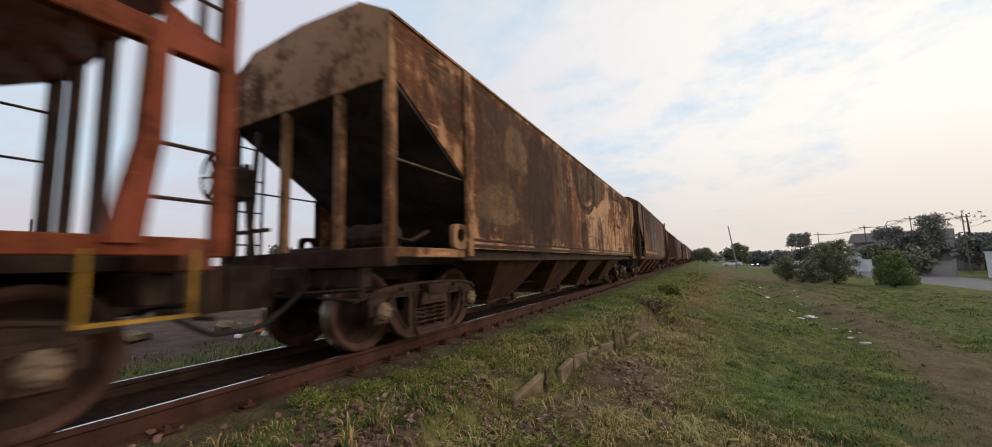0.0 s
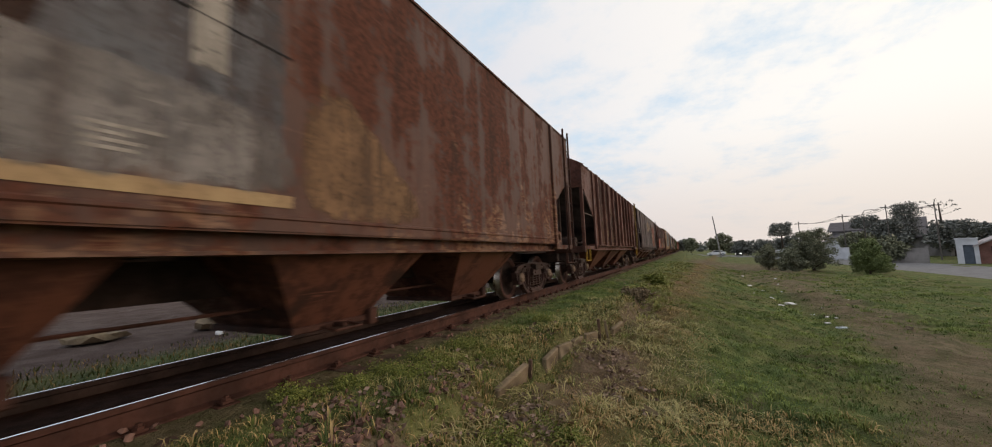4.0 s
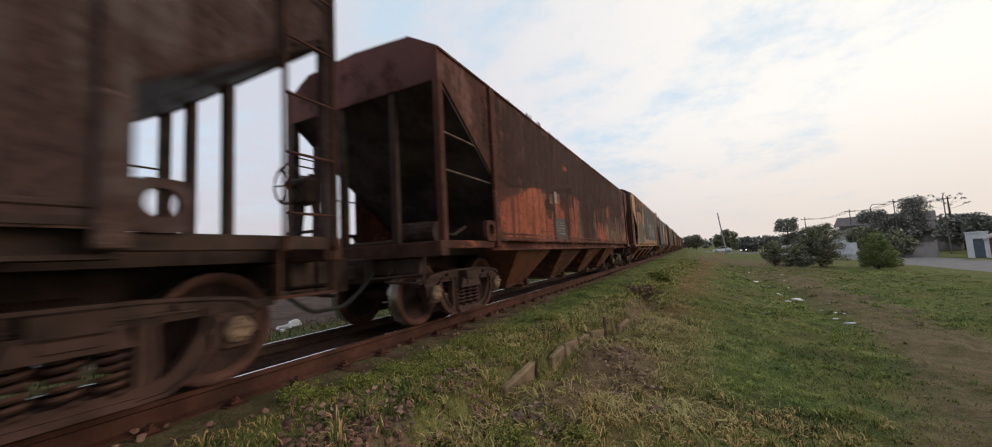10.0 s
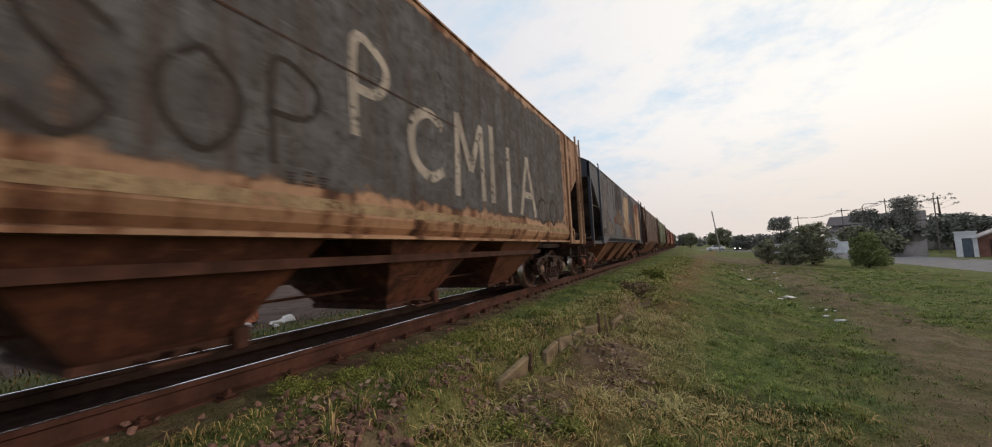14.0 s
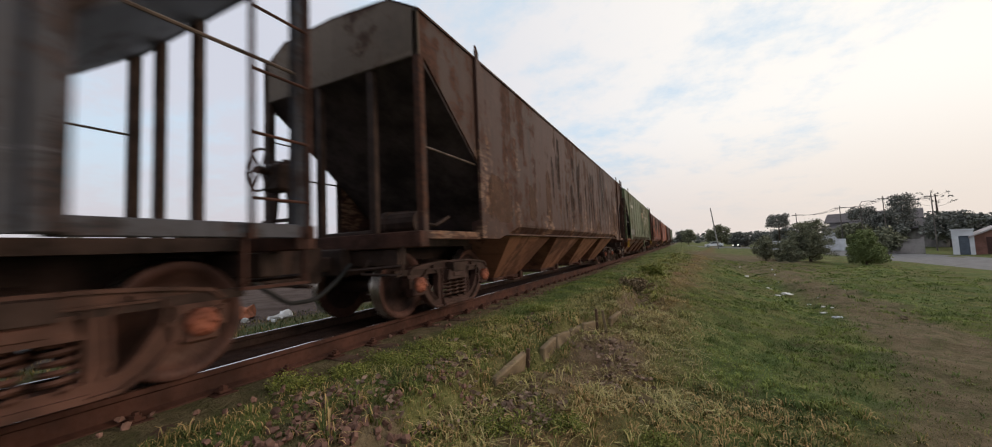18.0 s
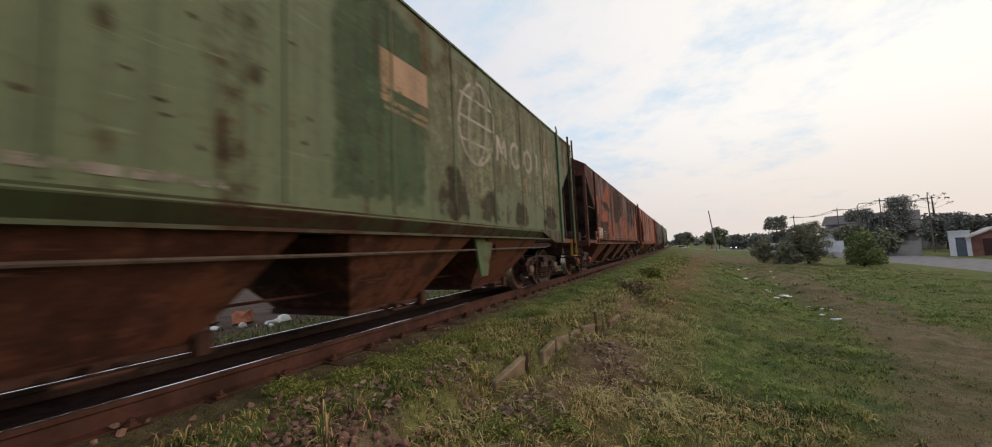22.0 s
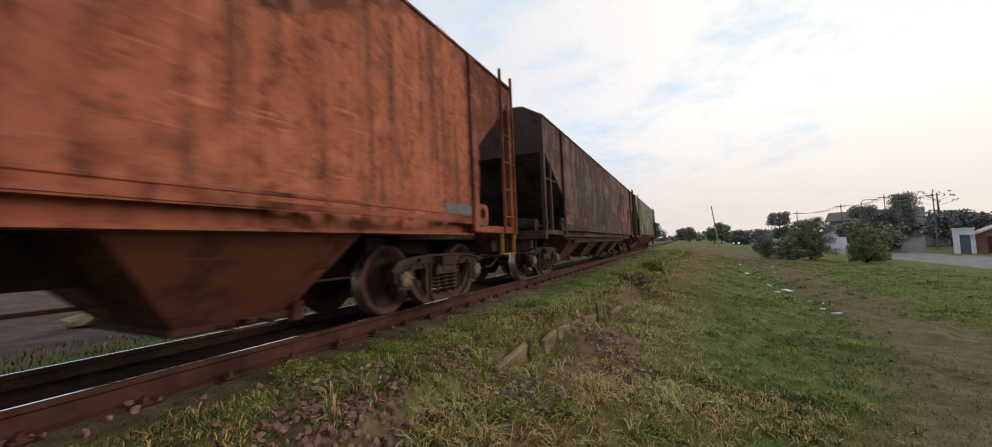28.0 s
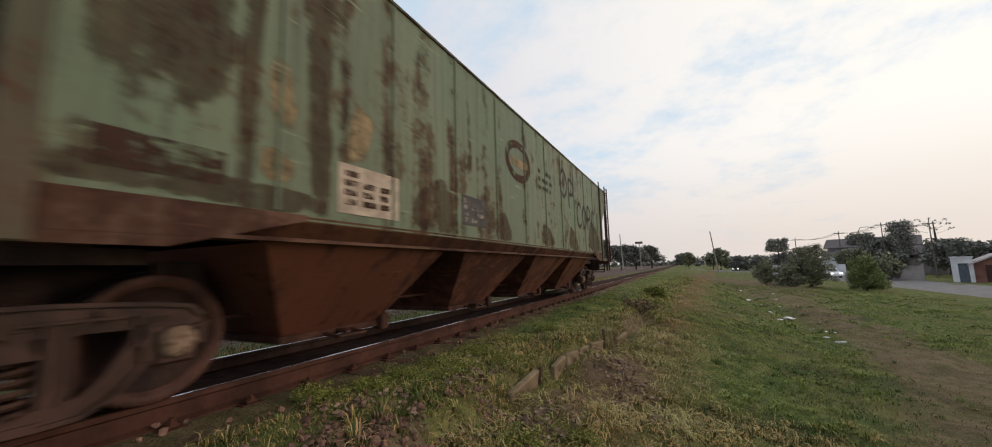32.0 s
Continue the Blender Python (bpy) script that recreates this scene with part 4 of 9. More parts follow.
    # hopper chutes between the bogies
    count = spec.get("chutes", 4)
    span, y = (B - 4.9) / count, 2.45
    pointed = spec.get("pointed")
    for i in range(count):
        a = y + i * span + (0.10 if pointed else 0.05)
        b = y + (i + 1) * span - 0.10 if pointed else a + spec.get("chute_len", 2.16 if kind == "belt" else 1.88)
        ia, ib = (0.62, 0.38) if not pointed else ((b - a) * 0.38, (b - a) * 0.38)

        def chute(bm, a=a, b=b, ia=ia, ib=ib):
            wide = 1.31 if kind in ("belt", "fold") else 1.23
            zt, zb = 1.06 if wide > 1.3 else 1.00, spec.get("chute_z", 0.28)
            top = [(wide, a), (wide, b), (-wide, b), (-wide, a)]
            low = [(0.62, a + ia), (0.62, b - ib), (-0.62, b - ib), (-0.62, a + ia)]
            t = [bm.verts.new((x, yy, zt)) for x, yy in top]
            l = [bm.verts.new((x, yy, zb)) for x, yy in low]
            bm.faces.new(t), bm.faces.new(l[::-1])
            for q in range(4):
                bm.faces.new((t[q], l[q], l[(q + 1) % 4], t[(q + 1) % 4]))
        ch = part("hopper_chute", ("chute", i, count, spec.get("chute_z"), *k), chute, spec.get("chute", M["chute"]), w)

        def gate(bm, a=a, b=b, ia=ia, ib=ib):
            zb, c = spec.get("chute_z", 0.28), (a + ia + b - ib) / 2
            box(bm, -0.66, 0.66, a + ia - 0.04, b - ib + 0.04, zb - 0.055, zb + 0.01, None, 0.01)
            tube(bm, [(-0.80, c, zb - 0.02), (0.80, c, zb - 0.02)], 0.026, 8)
            tube(bm, [(0.62, c - 0.16, zb - 0.02), (0.86, c - 0.16, zb - 0.05), (0.86, c + 0.16, zb - 0.05), (0.62, c + 0.16, zb - 0.02)], 0.016, 6)
            box(bm, 0.60, 0.72, b - ib - 0.02, b - ib + 0.10, zb - 0.10, zb + 0.08, None, 0.012)
        part("discharge_gate", ("gate", i, count, spec.get("chute_z"), *k), gate, M["iron"], ch)
    part("centre_sill", ("csill", *k), box_mesh(-0.20, 0.20, 0.1, B - 0.1, 0.62, 0.95), M["iron_dark"], w)
    if spec.get("pipe"):
        part("air_pipe", ("airpipe", *k), rod_mesh([(1.24, 1.9, 0.93), (1.24, 2.2, 0.90), (1.22, B * 0.5, 0.885), (1.24, B - 2.2, 0.90), (1.24, B - 1.9, 0.94)], 0.017), M["rod"], w)
    for y in (B * 0.3, B * 0.7) if spec.get("pipe") else ():
        part("pipe_hanger", ("hanger", y), box_mesh(1.20, 1.25, y - 0.02, y + 0.02, 0.86, 1.02), M["iron"], w)
    part("brake_rod", ("brod", *k), rod_mesh([(0.45, 2.6, 0.50), (0.48, B - 2.6, 0.50)], 0.016), M["iron"], w)

    # hand brake at the front platform
    st = part("brake_stand", ("stand",), box_mesh(-0.95, -0.62, -0.32, -0.08, 1.72, 2.08, bevel=0.03), M["iron_dark"], w)
    if spec.get("tall_stand"):
        for x, y, xt in ((-1.32, -0.30, -1.12), (-0.50, -0.20, -1.00)):
            part("stand_leg", ("tallleg", x), lambda bm, x=x, y=y, xt=xt: bar(bm, (x, y, 1.0), (xt, -0.04, zs - 0.02), 0.11, 0.05), M["iron_dark"], st)
    for x in () if spec.get("tall_stand") else (-1.05, -0.55):
        part("stand_leg", ("standleg", x), lambda bm, x=x: bar(bm, (x, -0.14, 1.0), (-0.80 + (x + 0.80) * 0.25, -0.14, 2.15), 0.07, 0.05), M["iron_dark"], st)
    part("cross_bar", ("standbar",), lambda bm: bar(bm, (-1.25, -0.12, 1.35), (-0.3, -0.12, 1.35), 0.05, 0.04), M["iron_dark"], st)
    part("upright", ("standpost",), lambda bm: bar(bm, (-0.80, -0.05, 1.0), (-0.80, 0.02, 2.6), 0.05, 0.05), M["iron_dark"], st)

    def wheel_rim(bm):
        tube(bm, [(0.27 * math.cos(a), 0.0, 0.27 * math.sin(a)) for a in (2 * math.pi * i / 24 for i in range(24))], 0.016, 6, closed=True)
    hw = part("brake_wheel", ("handwheel",), wheel_rim, M["iron_dark"], w, "", pose(-0.83, -0.43, 1.98))
    for i in range(6):
        part("spoke", ("handspoke",), lambda bm: bar(bm, (0, 0.02, 0), (0.27, 0, 0), 0.02, 0.014), M["iron_dark"], hw, "", pose(0, 0, 0, 0, 60 * i, 0))
    part("hub", ("handhub",), lambda bm: tube(bm, [(0, -0.03, 0), (0, 0.12, 0)], 0.045, 10), M["iron_dark"], hw)


    bogie(w, spec.get("axle", 0.48) + 0.87, spec.get("cap", M["cap"]), spec.get("bogie", M["spring"]), spec.get("bogie", M["bogie"]))
    bogie(w, B - 1.34, spec.get("cap", M["cap"]), spec.get("bogie", M["spring"]), spec.get("bogie", M["bogie"]))
    return w


def spline3(pts, per=5):
    out, n = [], len(pts)
    for i in range(n - 1):
        p = [Vector(pts[min(max(i + k, 0), n - 1)]) for k in (-1, 0, 1, 2)]
        for s in range(per):
            t = s / per
            out.append(0.5 * (2 * p[1] + (p[2] - p[0]) * t + (2 * p[0] - 5 * p[1] + 4 * p[2] - p[3]) * t * t + (3 * p[1] - p[0] - 3 * p[2] + p[3]) * t ** 3))
    return out + [Vector(pts[-1])]


# paints of the wagons
P = {}
P["red_lead"] = painted("paint_red_lead", (0.290, 0.061, 0.021), (0.204, 0.043, 0.018), (0.144, 0.045, 0.020), 0.40, 1.0)
P["tan"] = painted("paint_tan", (0.47, 0.305, 0.165), (0.36, 0.220, 0.118), (0.115, 0.050, 0.025), 0.46, 2.3, 0.35)
P["green_sill"] = painted("paint_green_sill", (0.045, 0.070, 0.036), (0.060, 0.055, 0.034), (0.060, 0.036, 0.024), 0.42, 12.9)
P["russet"] = painted("paint_russet_sill", (0.092, 0.048, 0.028), (0.068, 0.036, 0.022), (0.048, 0.025, 0.018), 0.45, 3.7)
P["tan_end"] = painted("paint_tan_end", (0.280, 0.178, 0.096), (0.350, 0.215, 0.110), (0.092, 0.047, 0.024), 0.40, 3.1)
P["umber"] = painted("paint_umber", (0.085, 0.045, 0.033), (0.062, 0.036, 0.029), (0.092, 0.038, 0.024), 0.45, 4.6, scratch=(0.20, 0.130, 0.085), reach=0.55)
P["ribbed"] = painted("paint_ribbed_brown", (0.108, 0.048, 0.036), (0.078, 0.039, 0.032), (0.074, 0.034, 0.027), 0.42, 5.2, bright=(0.085, 0.040, 0.030), scratch=(0.140, 0.080, 0.056), reach=0.57)
P["slate"] = painted("paint_slate", (0.050, 0.038, 0.039), (0.062, 0.045, 0.042), (0.052, 0.033, 0.029), 0.36, 6.4, scratch=(0.130, 0.095, 0.075), reach=0.60, warm=(1.10, 0.97, 0.98))
P["olive_end"] = painted("paint_olive_end", (0.105, 0.088, 0.064), (0.080, 0.066, 0.050), (0.072, 0.044, 0.030), 0.36, 10.9)
P["oxide"] = painted("paint_oxide", (0.112, 0.034, 0.024), (0.078, 0.028, 0.022), (0.060, 0.026, 0.021), 0.48, 7.7, scratch=(0.26, 0.105, 0.062), reach=0.60)
P["sand"] = painted("paint_sand", (0.340, 0.240, 0.158), (0.265, 0.182, 0.118), (0.120, 0.062, 0.038), 0.36, 8.9, 0.6)
P["bluegrey"] = painted("paint_blue_grey", (0.050, 0.066, 0.094), (0.062, 0.064, 0.074), (0.064, 0.046, 0.042), 0.26, 9.5, 0.6, scratch=(0.030, 0.028, 0.030), reach=0.50, warm=(1.0, 1.0, 1.04))
P["chocolate"] = painted("paint_chocolate", (0.052, 0.025, 0.019), (0.040, 0.022, 0.017), (0.064, 0.032, 0.022), 0.38, 10.3, scratch=(0.215, 0.150, 0.108), reach=0.545)
P["green"] = painted("paint_olive_green", (0.100, 0.128, 0.068), (0.090, 0.112, 0.060), (0.105, 0.070, 0.038), 0.30, 11.8, warm=(1.0, 1.0, 0.96))
P["mud_trim"] = painted("paint_mud_trim", (0.046, 0.026, 0.021), (0.036, 0.025, 0.022), (0.045, 0.025, 0.020), 0.42, 14.9)
P["mud_end"] = painted("paint_mud_end", (0.030, 0.024, 0.025), (0.038, 0.027, 0.025), (0.052, 0.030, 0.024), 0.40, 15.2)
P["green_trim"] = painted("paint_green_trim", (0.050, 0.115, 0.055), (0.075, 0.115, 0.055), (0.100, 0.065, 0.040), 0.30, 12.4, warm=(1.05, 1.0, 0.95))
P["rust_dark"] = painted("paint_rust_dark", (0.105, 0.038, 0.026), (0.072, 0.030, 0.023), (0.060, 0.025, 0.020), 0.50, 13.6, scratch=(0.27, 0.098, 0.058), reach=0.57)
P["orange"] = painted("paint_orange_rust", (0.270, 0.092, 0.055), (0.185, 0.062, 0.040), (0.110, 0.042, 0.028), 0.40, 14.2)
P["mud"] = painted("paint_mud_slate", (0.064, 0.036, 0.030), (0.050, 0.037, 0.035), (0.058, 0.030, 0.024), 0.44, 15.7)
P["seafoam"] = painted("paint_pale_green", (0.120, 0.178, 0.118), (0.150, 0.185, 0.125), (0.100, 0.066, 0.042), 0.30, 16.5, 0.5, warm=(1.0, 1.0, 0.96))
P["seafoam_trim"] = painted("paint_dark_green_trim", (0.060, 0.080, 0.050), (0.075, 0.065, 0.045), (0.070, 0.040, 0.028), 0.40, 17.1)

LONG = 15.5
SPECS = [
    dict(start=-14.41, gantry=True, step_paint=M["yellow"], kind="eye", slope=2.75, notch=2.05, body=P["red_lead"], iron=M["iron_red"], ladder=P["red_lead"], cap=M["cap"],
         label="red-orange hopper wagon with open end platform and yellow steps"),
    # Dark iron sill: the shadow below the body's edge is painted in.
    dict(start=2.59, axle=0.43, top=3.43, kind="eye", slope=2.75, notch=1.95, body=P["tan"], chute=M["chute_shaded"], sill=M["iron_dark"], trim=P["tan_end"], posts=P["tan_end"], rails=(1.95,), ladder=M["iron"],
         label="tan hopper wagon streaked with brown rust and old lettering"),
    dict(start=19.56, top=3.82, kind="eye", slope=2.72, notch=1.95, body=P["umber"], rails=(1.55, 1.9),
         label="dark brown hopper wagon with pale stains along its side"),
    dict(start=36.49, step_paint=M["yellow"], axle=0.36, top=3.50, long=12.75, kind="ribbed", slope=2.80, notch=1.95, body=P["ribbed"], rails=(2.05,), chutes=3, pointed=True, bows=True, steps=(0, 1), ladder=M["ladder_yellow"],
         ribs=[1.95, 3.0, 3.87] + [1.95 + 0.98 * i for i in range(3, 10)], rib_width=0.11, rib_depth=0.085, label="short brown ribbed hopper wagon with a bumpy top edge"),
    # Sill and end sills dark too, in place of the shade under the side.
    dict(start=50.65, top=3.53, kind="eye", slope=2.72, notch=1.85, chute_z=0.38, body=P["slate"], sill=M["iron_dark"], esill=M["iron_dark"], ends=P["mud_end"], rails=(2.05,), beam=True, ladder=M["iron"],
         label="sooty slate hopper wagon with an oval emblem and a red patch"),
    dict(start=67.67, top=3.47, kind="eye", slope=3.05, notch=2.05, body=P["oxide"], label="oxide red hopper wagon with dark rust streaks"),
    dict(start=84.78, axle=0.34, top=3.80, kind="fold", slope=2.95, notch=2.10, body=P["sand"], tall_stand=True, posts=M["rod"], ends=P["mud_end"], rails=(1.62,), ladder=P["sand"], beam=True,
         label="sand coloured hopper wagon with green spray paint, grey at its rear"),
    dict(start=101.70, top=3.65, kind="belt", slope=3.15, notch=2.05, body=P["bluegrey"], chute=M["chute_tan"], rear_rail=True, bogie=M["bogie_rust"], sill=P["bluegrey"], rails=(2.25,), cap=M["cap_red"],
         label="blue-grey hopper wagon with large cream and red spray lettering"),
    dict(start=118.63, axle=0.55, top=3.65, kind="belt", slope=3.10, notch=2.05, body=P["chocolate"], ends=P["olive_end"], chute=M["chute_tan"], rails=(2.05,), cap=M["cap_red"],
         label="chocolate brown hopper wagon with scratched paint"),
    dict(start=135.48, step_paint=M["yellow"], pipe=True, axle=0.56, top=3.64, kind="belt", slope=3.15, notch=2.10, body=P["green"], trim=P["green_trim"], sill=P["green_sill"], esill=M["iron_red"], ends=P["green"], ladder=M["iron"], ribs=[1.35 + 1.16 * i for i in range(1, 11)], steps=(0, 1),
         label="olive green hopper wagon with seams and pale lettering"),
    dict(start=152.55, axle=0.40, top=3.47, kind="eye", slope=3.10, notch=2.05, body=P["rust_dark"], posts=M["iron"], ladder_back=0.42, ladder_span=0.50, ladder=P["rust_dark"], rails=(2.15,), cap=M["cap_red"],
         label="dark rust red hopper wagon with a white plate"),
    dict(start=169.56, step_paint=M["yellow"], axle=0.55, top=3.49, kind="eye", slope=3.18, notch=2.08, body=P["orange"], cap=M["cap"], steps=(0, 1), ladder=P["orange"],
         label="orange rusty hopper wagon with a small grey data panel"),
    dict(start=186.74, pipe=True, top=3.54, kind="eye", slope=2.74, notch=1.90, side_post=True, chute_z=0.36, body=P["mud"], trim=P["mud_trim"], ends=P["mud_end"], rails=(2.2,), beam=True,
         label="mud brown and slate hopper wagon with a red shield"),
    dict(start=203.74, top=3.58, kind="belt", slope=3.15, notch=2.08, body=P["seafoam"], trim=P["seafoam_trim"], sill=P["russet"], ribs=[1.35 + 1.16 * i for i in range(1, 11)], steps=(0, 1),
         label="pale green hopper wagon smeared with brown, last of the train"),
]
WAGONS = []
for spec in SPECS:
    spec.setdefault("long", LONG)
    WAGONS.append(hopper_wagon(spec))

# ---- paint, emblems and lettering on the wagons' near sides ----
X1, X2, X3 = HALF + 0.004, HALF + 0.007, HALF + 0.010
COUNT = [0]


def islands(bm):
    """The loose pieces of a bmesh, as lists of faces."""
    seen, out = set(), []
    for f in bm.faces:
        if f.index in seen:
            continue
        todo, got = [f], []
        seen.add(f.index)
        while todo:
            g = todo.pop()
            got.append(g)
            for v in g.verts:
                for h in v.link_faces:
                    if h.index not in seen:
                        seen.add(h.index)
                        todo.append(h)
        out.append(got)
    return out


def decal(w, name, mat, build, label=""):
    """Paint on a wagon's side: each loose piece is a part of its own; small writing stays together."""
    bm = bmesh.new()
    build(bm)
    bm.faces.index_update()
    groups = [list(bm.faces)] if "writing_mark" in name or "bars" in name or "plate" in name or "scuffs" in name else islands(bm)
    soft = bm.loops.layers.uv.get("soft")
    for faces in groups:
        vs = {v: i for i, v in enumerate(dict.fromkeys(v for f in faces for v in f.verts))}
        me = raw_mesh(name, [tuple(v.co) for v in vs], [[vs[v] for v in f.verts] for f in faces], [mat])
        if soft:
            layer = me.uv_layers.new(name="soft")
            layer.data.foreach_set("uv", [c for f in faces for l in f.loops for c in l[soft].uv])
        ob = new(name, me)
        ob.parent = w
        tagged(ob, label, kind="stuff" if "writing_mark" in name or "bars" in name or "scuffs" in name else "")
    bm.free()


def oval(y, z, ry, rz, n=28, tilt=0.0):
    return [(y + ry * math.cos(a) - tilt * rz * math.sin(a), z + rz * math.sin(a)) for a in (2 * math.pi * k / n for k in range(n))]


def rect(y0, y1, z0, z1):
    return [(y0, z0), (y1, z0), (y1, z1), (y0, z1)]


def dashes(bm, y0, y1, z0, z1, rows, rs, x=X2, gap=0.35, words=3):
    """Lines of unreadable writing as plain bars."""
    g = random.Random(rs)
    h = (z1 - z0) / rows
    for r in range(rows):
        y = y0
        for k in range(words):
            l = (y1 - y0) / words * g.uniform(0.45, 0.85)
            if g.random() < 0.85:
                sheet(bm, rect(y, min(y + l, y1), z0 + r * h + h * gap / 2, z0 + (r + 1) * h - h * gap / 2), x)
            y += (y1 - y0) / words


def letter(kind):
    """Plain strokes of a unit-wide, unit-high painted letter shape."""
    return {"round": [[(0.9, 0.85), (0.5, 1.0), (0.1, 0.75), (0.1, 0.25), (0.5, 0.0), (0.9, 0.15)]], "ring": [[(0.5, 1), (0.1, 0.7), (0.1, 0.3), (0.5, 0), (0.9, 0.3), (0.9, 0.7), (0.5, 1)]],
            "bar": [[(0.5, 0), (0.5, 1)]], "serif": [[(0.5, 0.05), (0.5, 0.95)], [(0.05, 0.97), (0.95, 0.97)], [(0.05, 0.03), (0.95, 0.03)]], "peak": [[(0.05, 0), (0.5, 1), (0.95, 0)], [(0.25, 0.35), (0.75, 0.35)]],
            "twin": [[(0.05, 0), (0.1, 1), (0.5, 0.35), (0.9, 1), (0.95, 0)]], "snake": [[(0.9, 0.85), (0.5, 1), (0.15, 0.8), (0.5, 0.5), (0.85, 0.25), (0.5, 0), (0.1, 0.15)]],
            "loop": [[(0.1, 0), (0.1, 1), (0.7, 0.95), (0.85, 0.75), (0.6, 0.52), (0.1, 0.5)]]}[kind]


def write_shape(bm, kind, y, z, w, h, thick, x=X2):
    for path in letter(kind):
        pts = [(y + w * a, z + h * b) for a, b in path]
        pts = spline(pts, 5, False) if kind in ("round", "ring", "snake", "loop") else pts
        if kind in ("twin", "peak"):
            for a, b in zip(pts, pts[1:]):
                stroke(bm, [a, b], thick, x)
        else:
            stroke(bm, pts, thick, x)


def soft_sheet(bm, poly, x):
    """A flat shape that knows how far each place lies from its edge."""
    uv = bm.loops.layers.uv.get("soft") or bm.loops.layers.uv.new("soft")
    cy, cz = sum(p[0] for p in poly) / len(poly), sum(p[1] for p in poly) / len(poly)
    rings = [([bm.verts.new((x, p[0] + (cy - p[0]) * s, p[1] + (cz - p[1]) * s)) for p in poly], v) for s, v in ((0.0, 0.0), (0.09, 0.5), (0.36, 0.95))]
    mid = bm.verts.new((x, cy, cz))
    n = len(poly)
    for (a, va), (b, vb) in zip(rings, rings[1:]):
        for i in range(n):
            j = (i + 1) % n
            f = bm.faces.new((a[i], a[j], b[j], b[i]))
            for l, v in zip(f.loops, (va, va, vb, vb)):
                l[uv].uv = (v, 0.0)
    b, vb = rings[-1]
    for i in range(n):
        f = bm.faces.new((b[i], b[(i + 1) % n], mid))
        for l, v in zip(f.loops, (vb, vb, 1.0)):
            l[uv].uv = (v, 0.0)


def blobs(bm, shapes, x=X1):
    for s in shapes:
        soft_sheet(bm, spline(s, 5), x)


def runs(bm, count, area, width, length, rs, x=X1):
    """Narrow runs that taper downwards, scattered over area (y0, y1, z0, z1) of their upper ends."""
    g = random.Random(rs)
    for _ in range(count):
        y, z = g.uniform(area[0], area[1]), g.uniform(area[2], area[3])
        a, d = g.uniform(*width), g.uniform(*length)
        z0 = max(z - d, 1.2)
        soft_sheet(bm, spline([(y - a / 2, z), (y - a * 0.42, (z + z0) / 2), (y, z0), (y + a * 0.42, (z + z0) / 2 + 0.05), (y + a / 2, z), (y, z + a * 0.5)], 3), x)


D = {}
for n, c, wear, seed, second in (("brown", (0.065, 0.031, 0.018), 0.44, 1, None), ("umber", (0.062, 0.030, 0.019), 0.46, 2, None), ("cream", (0.34, 0.255, 0.150), 0.46, 3, (0.24, 0.165, 0.10)), ("white", (0.42, 0.38, 0.33), 0.42, 4, None),
                               ("pale", (0.30, 0.27, 0.24), 0.50, 5, (0.22, 0.19, 0.16)), ("red", (0.25, 0.060, 0.030), 0.38, 6, (0.20, 0.045, 0.025)), ("slate_blue", (0.105, 0.130, 0.165), 0.47, 7, (0.085, 0.095, 0.11)),
                               ("moss", (0.150, 0.108, 0.076), 0.36, 8, (0.115, 0.084, 0.062)), ("teal", (0.080, 0.150, 0.112), 0.42, 9, None), ("black", (0.020, 0.018, 0.018), 0.42, 11, None), ("peach", (0.40, 0.27, 0.18), 0.40, 12, (0.30, 0.20, 0.14)), ("brick_red", (0.33, 0.085, 0.045), 0.42, 13, None), ("sea", (0.090, 0.170, 0.115), 0.47, 16, None), ("soot", (0.045, 0.036, 0.032), 0.42, 17, None), ("mauve", (0.16, 0.115, 0.105), 0.44, 19, None)):
    D[n] = worn("old_paint_" + n, c, wear, seed, second)
T = {}
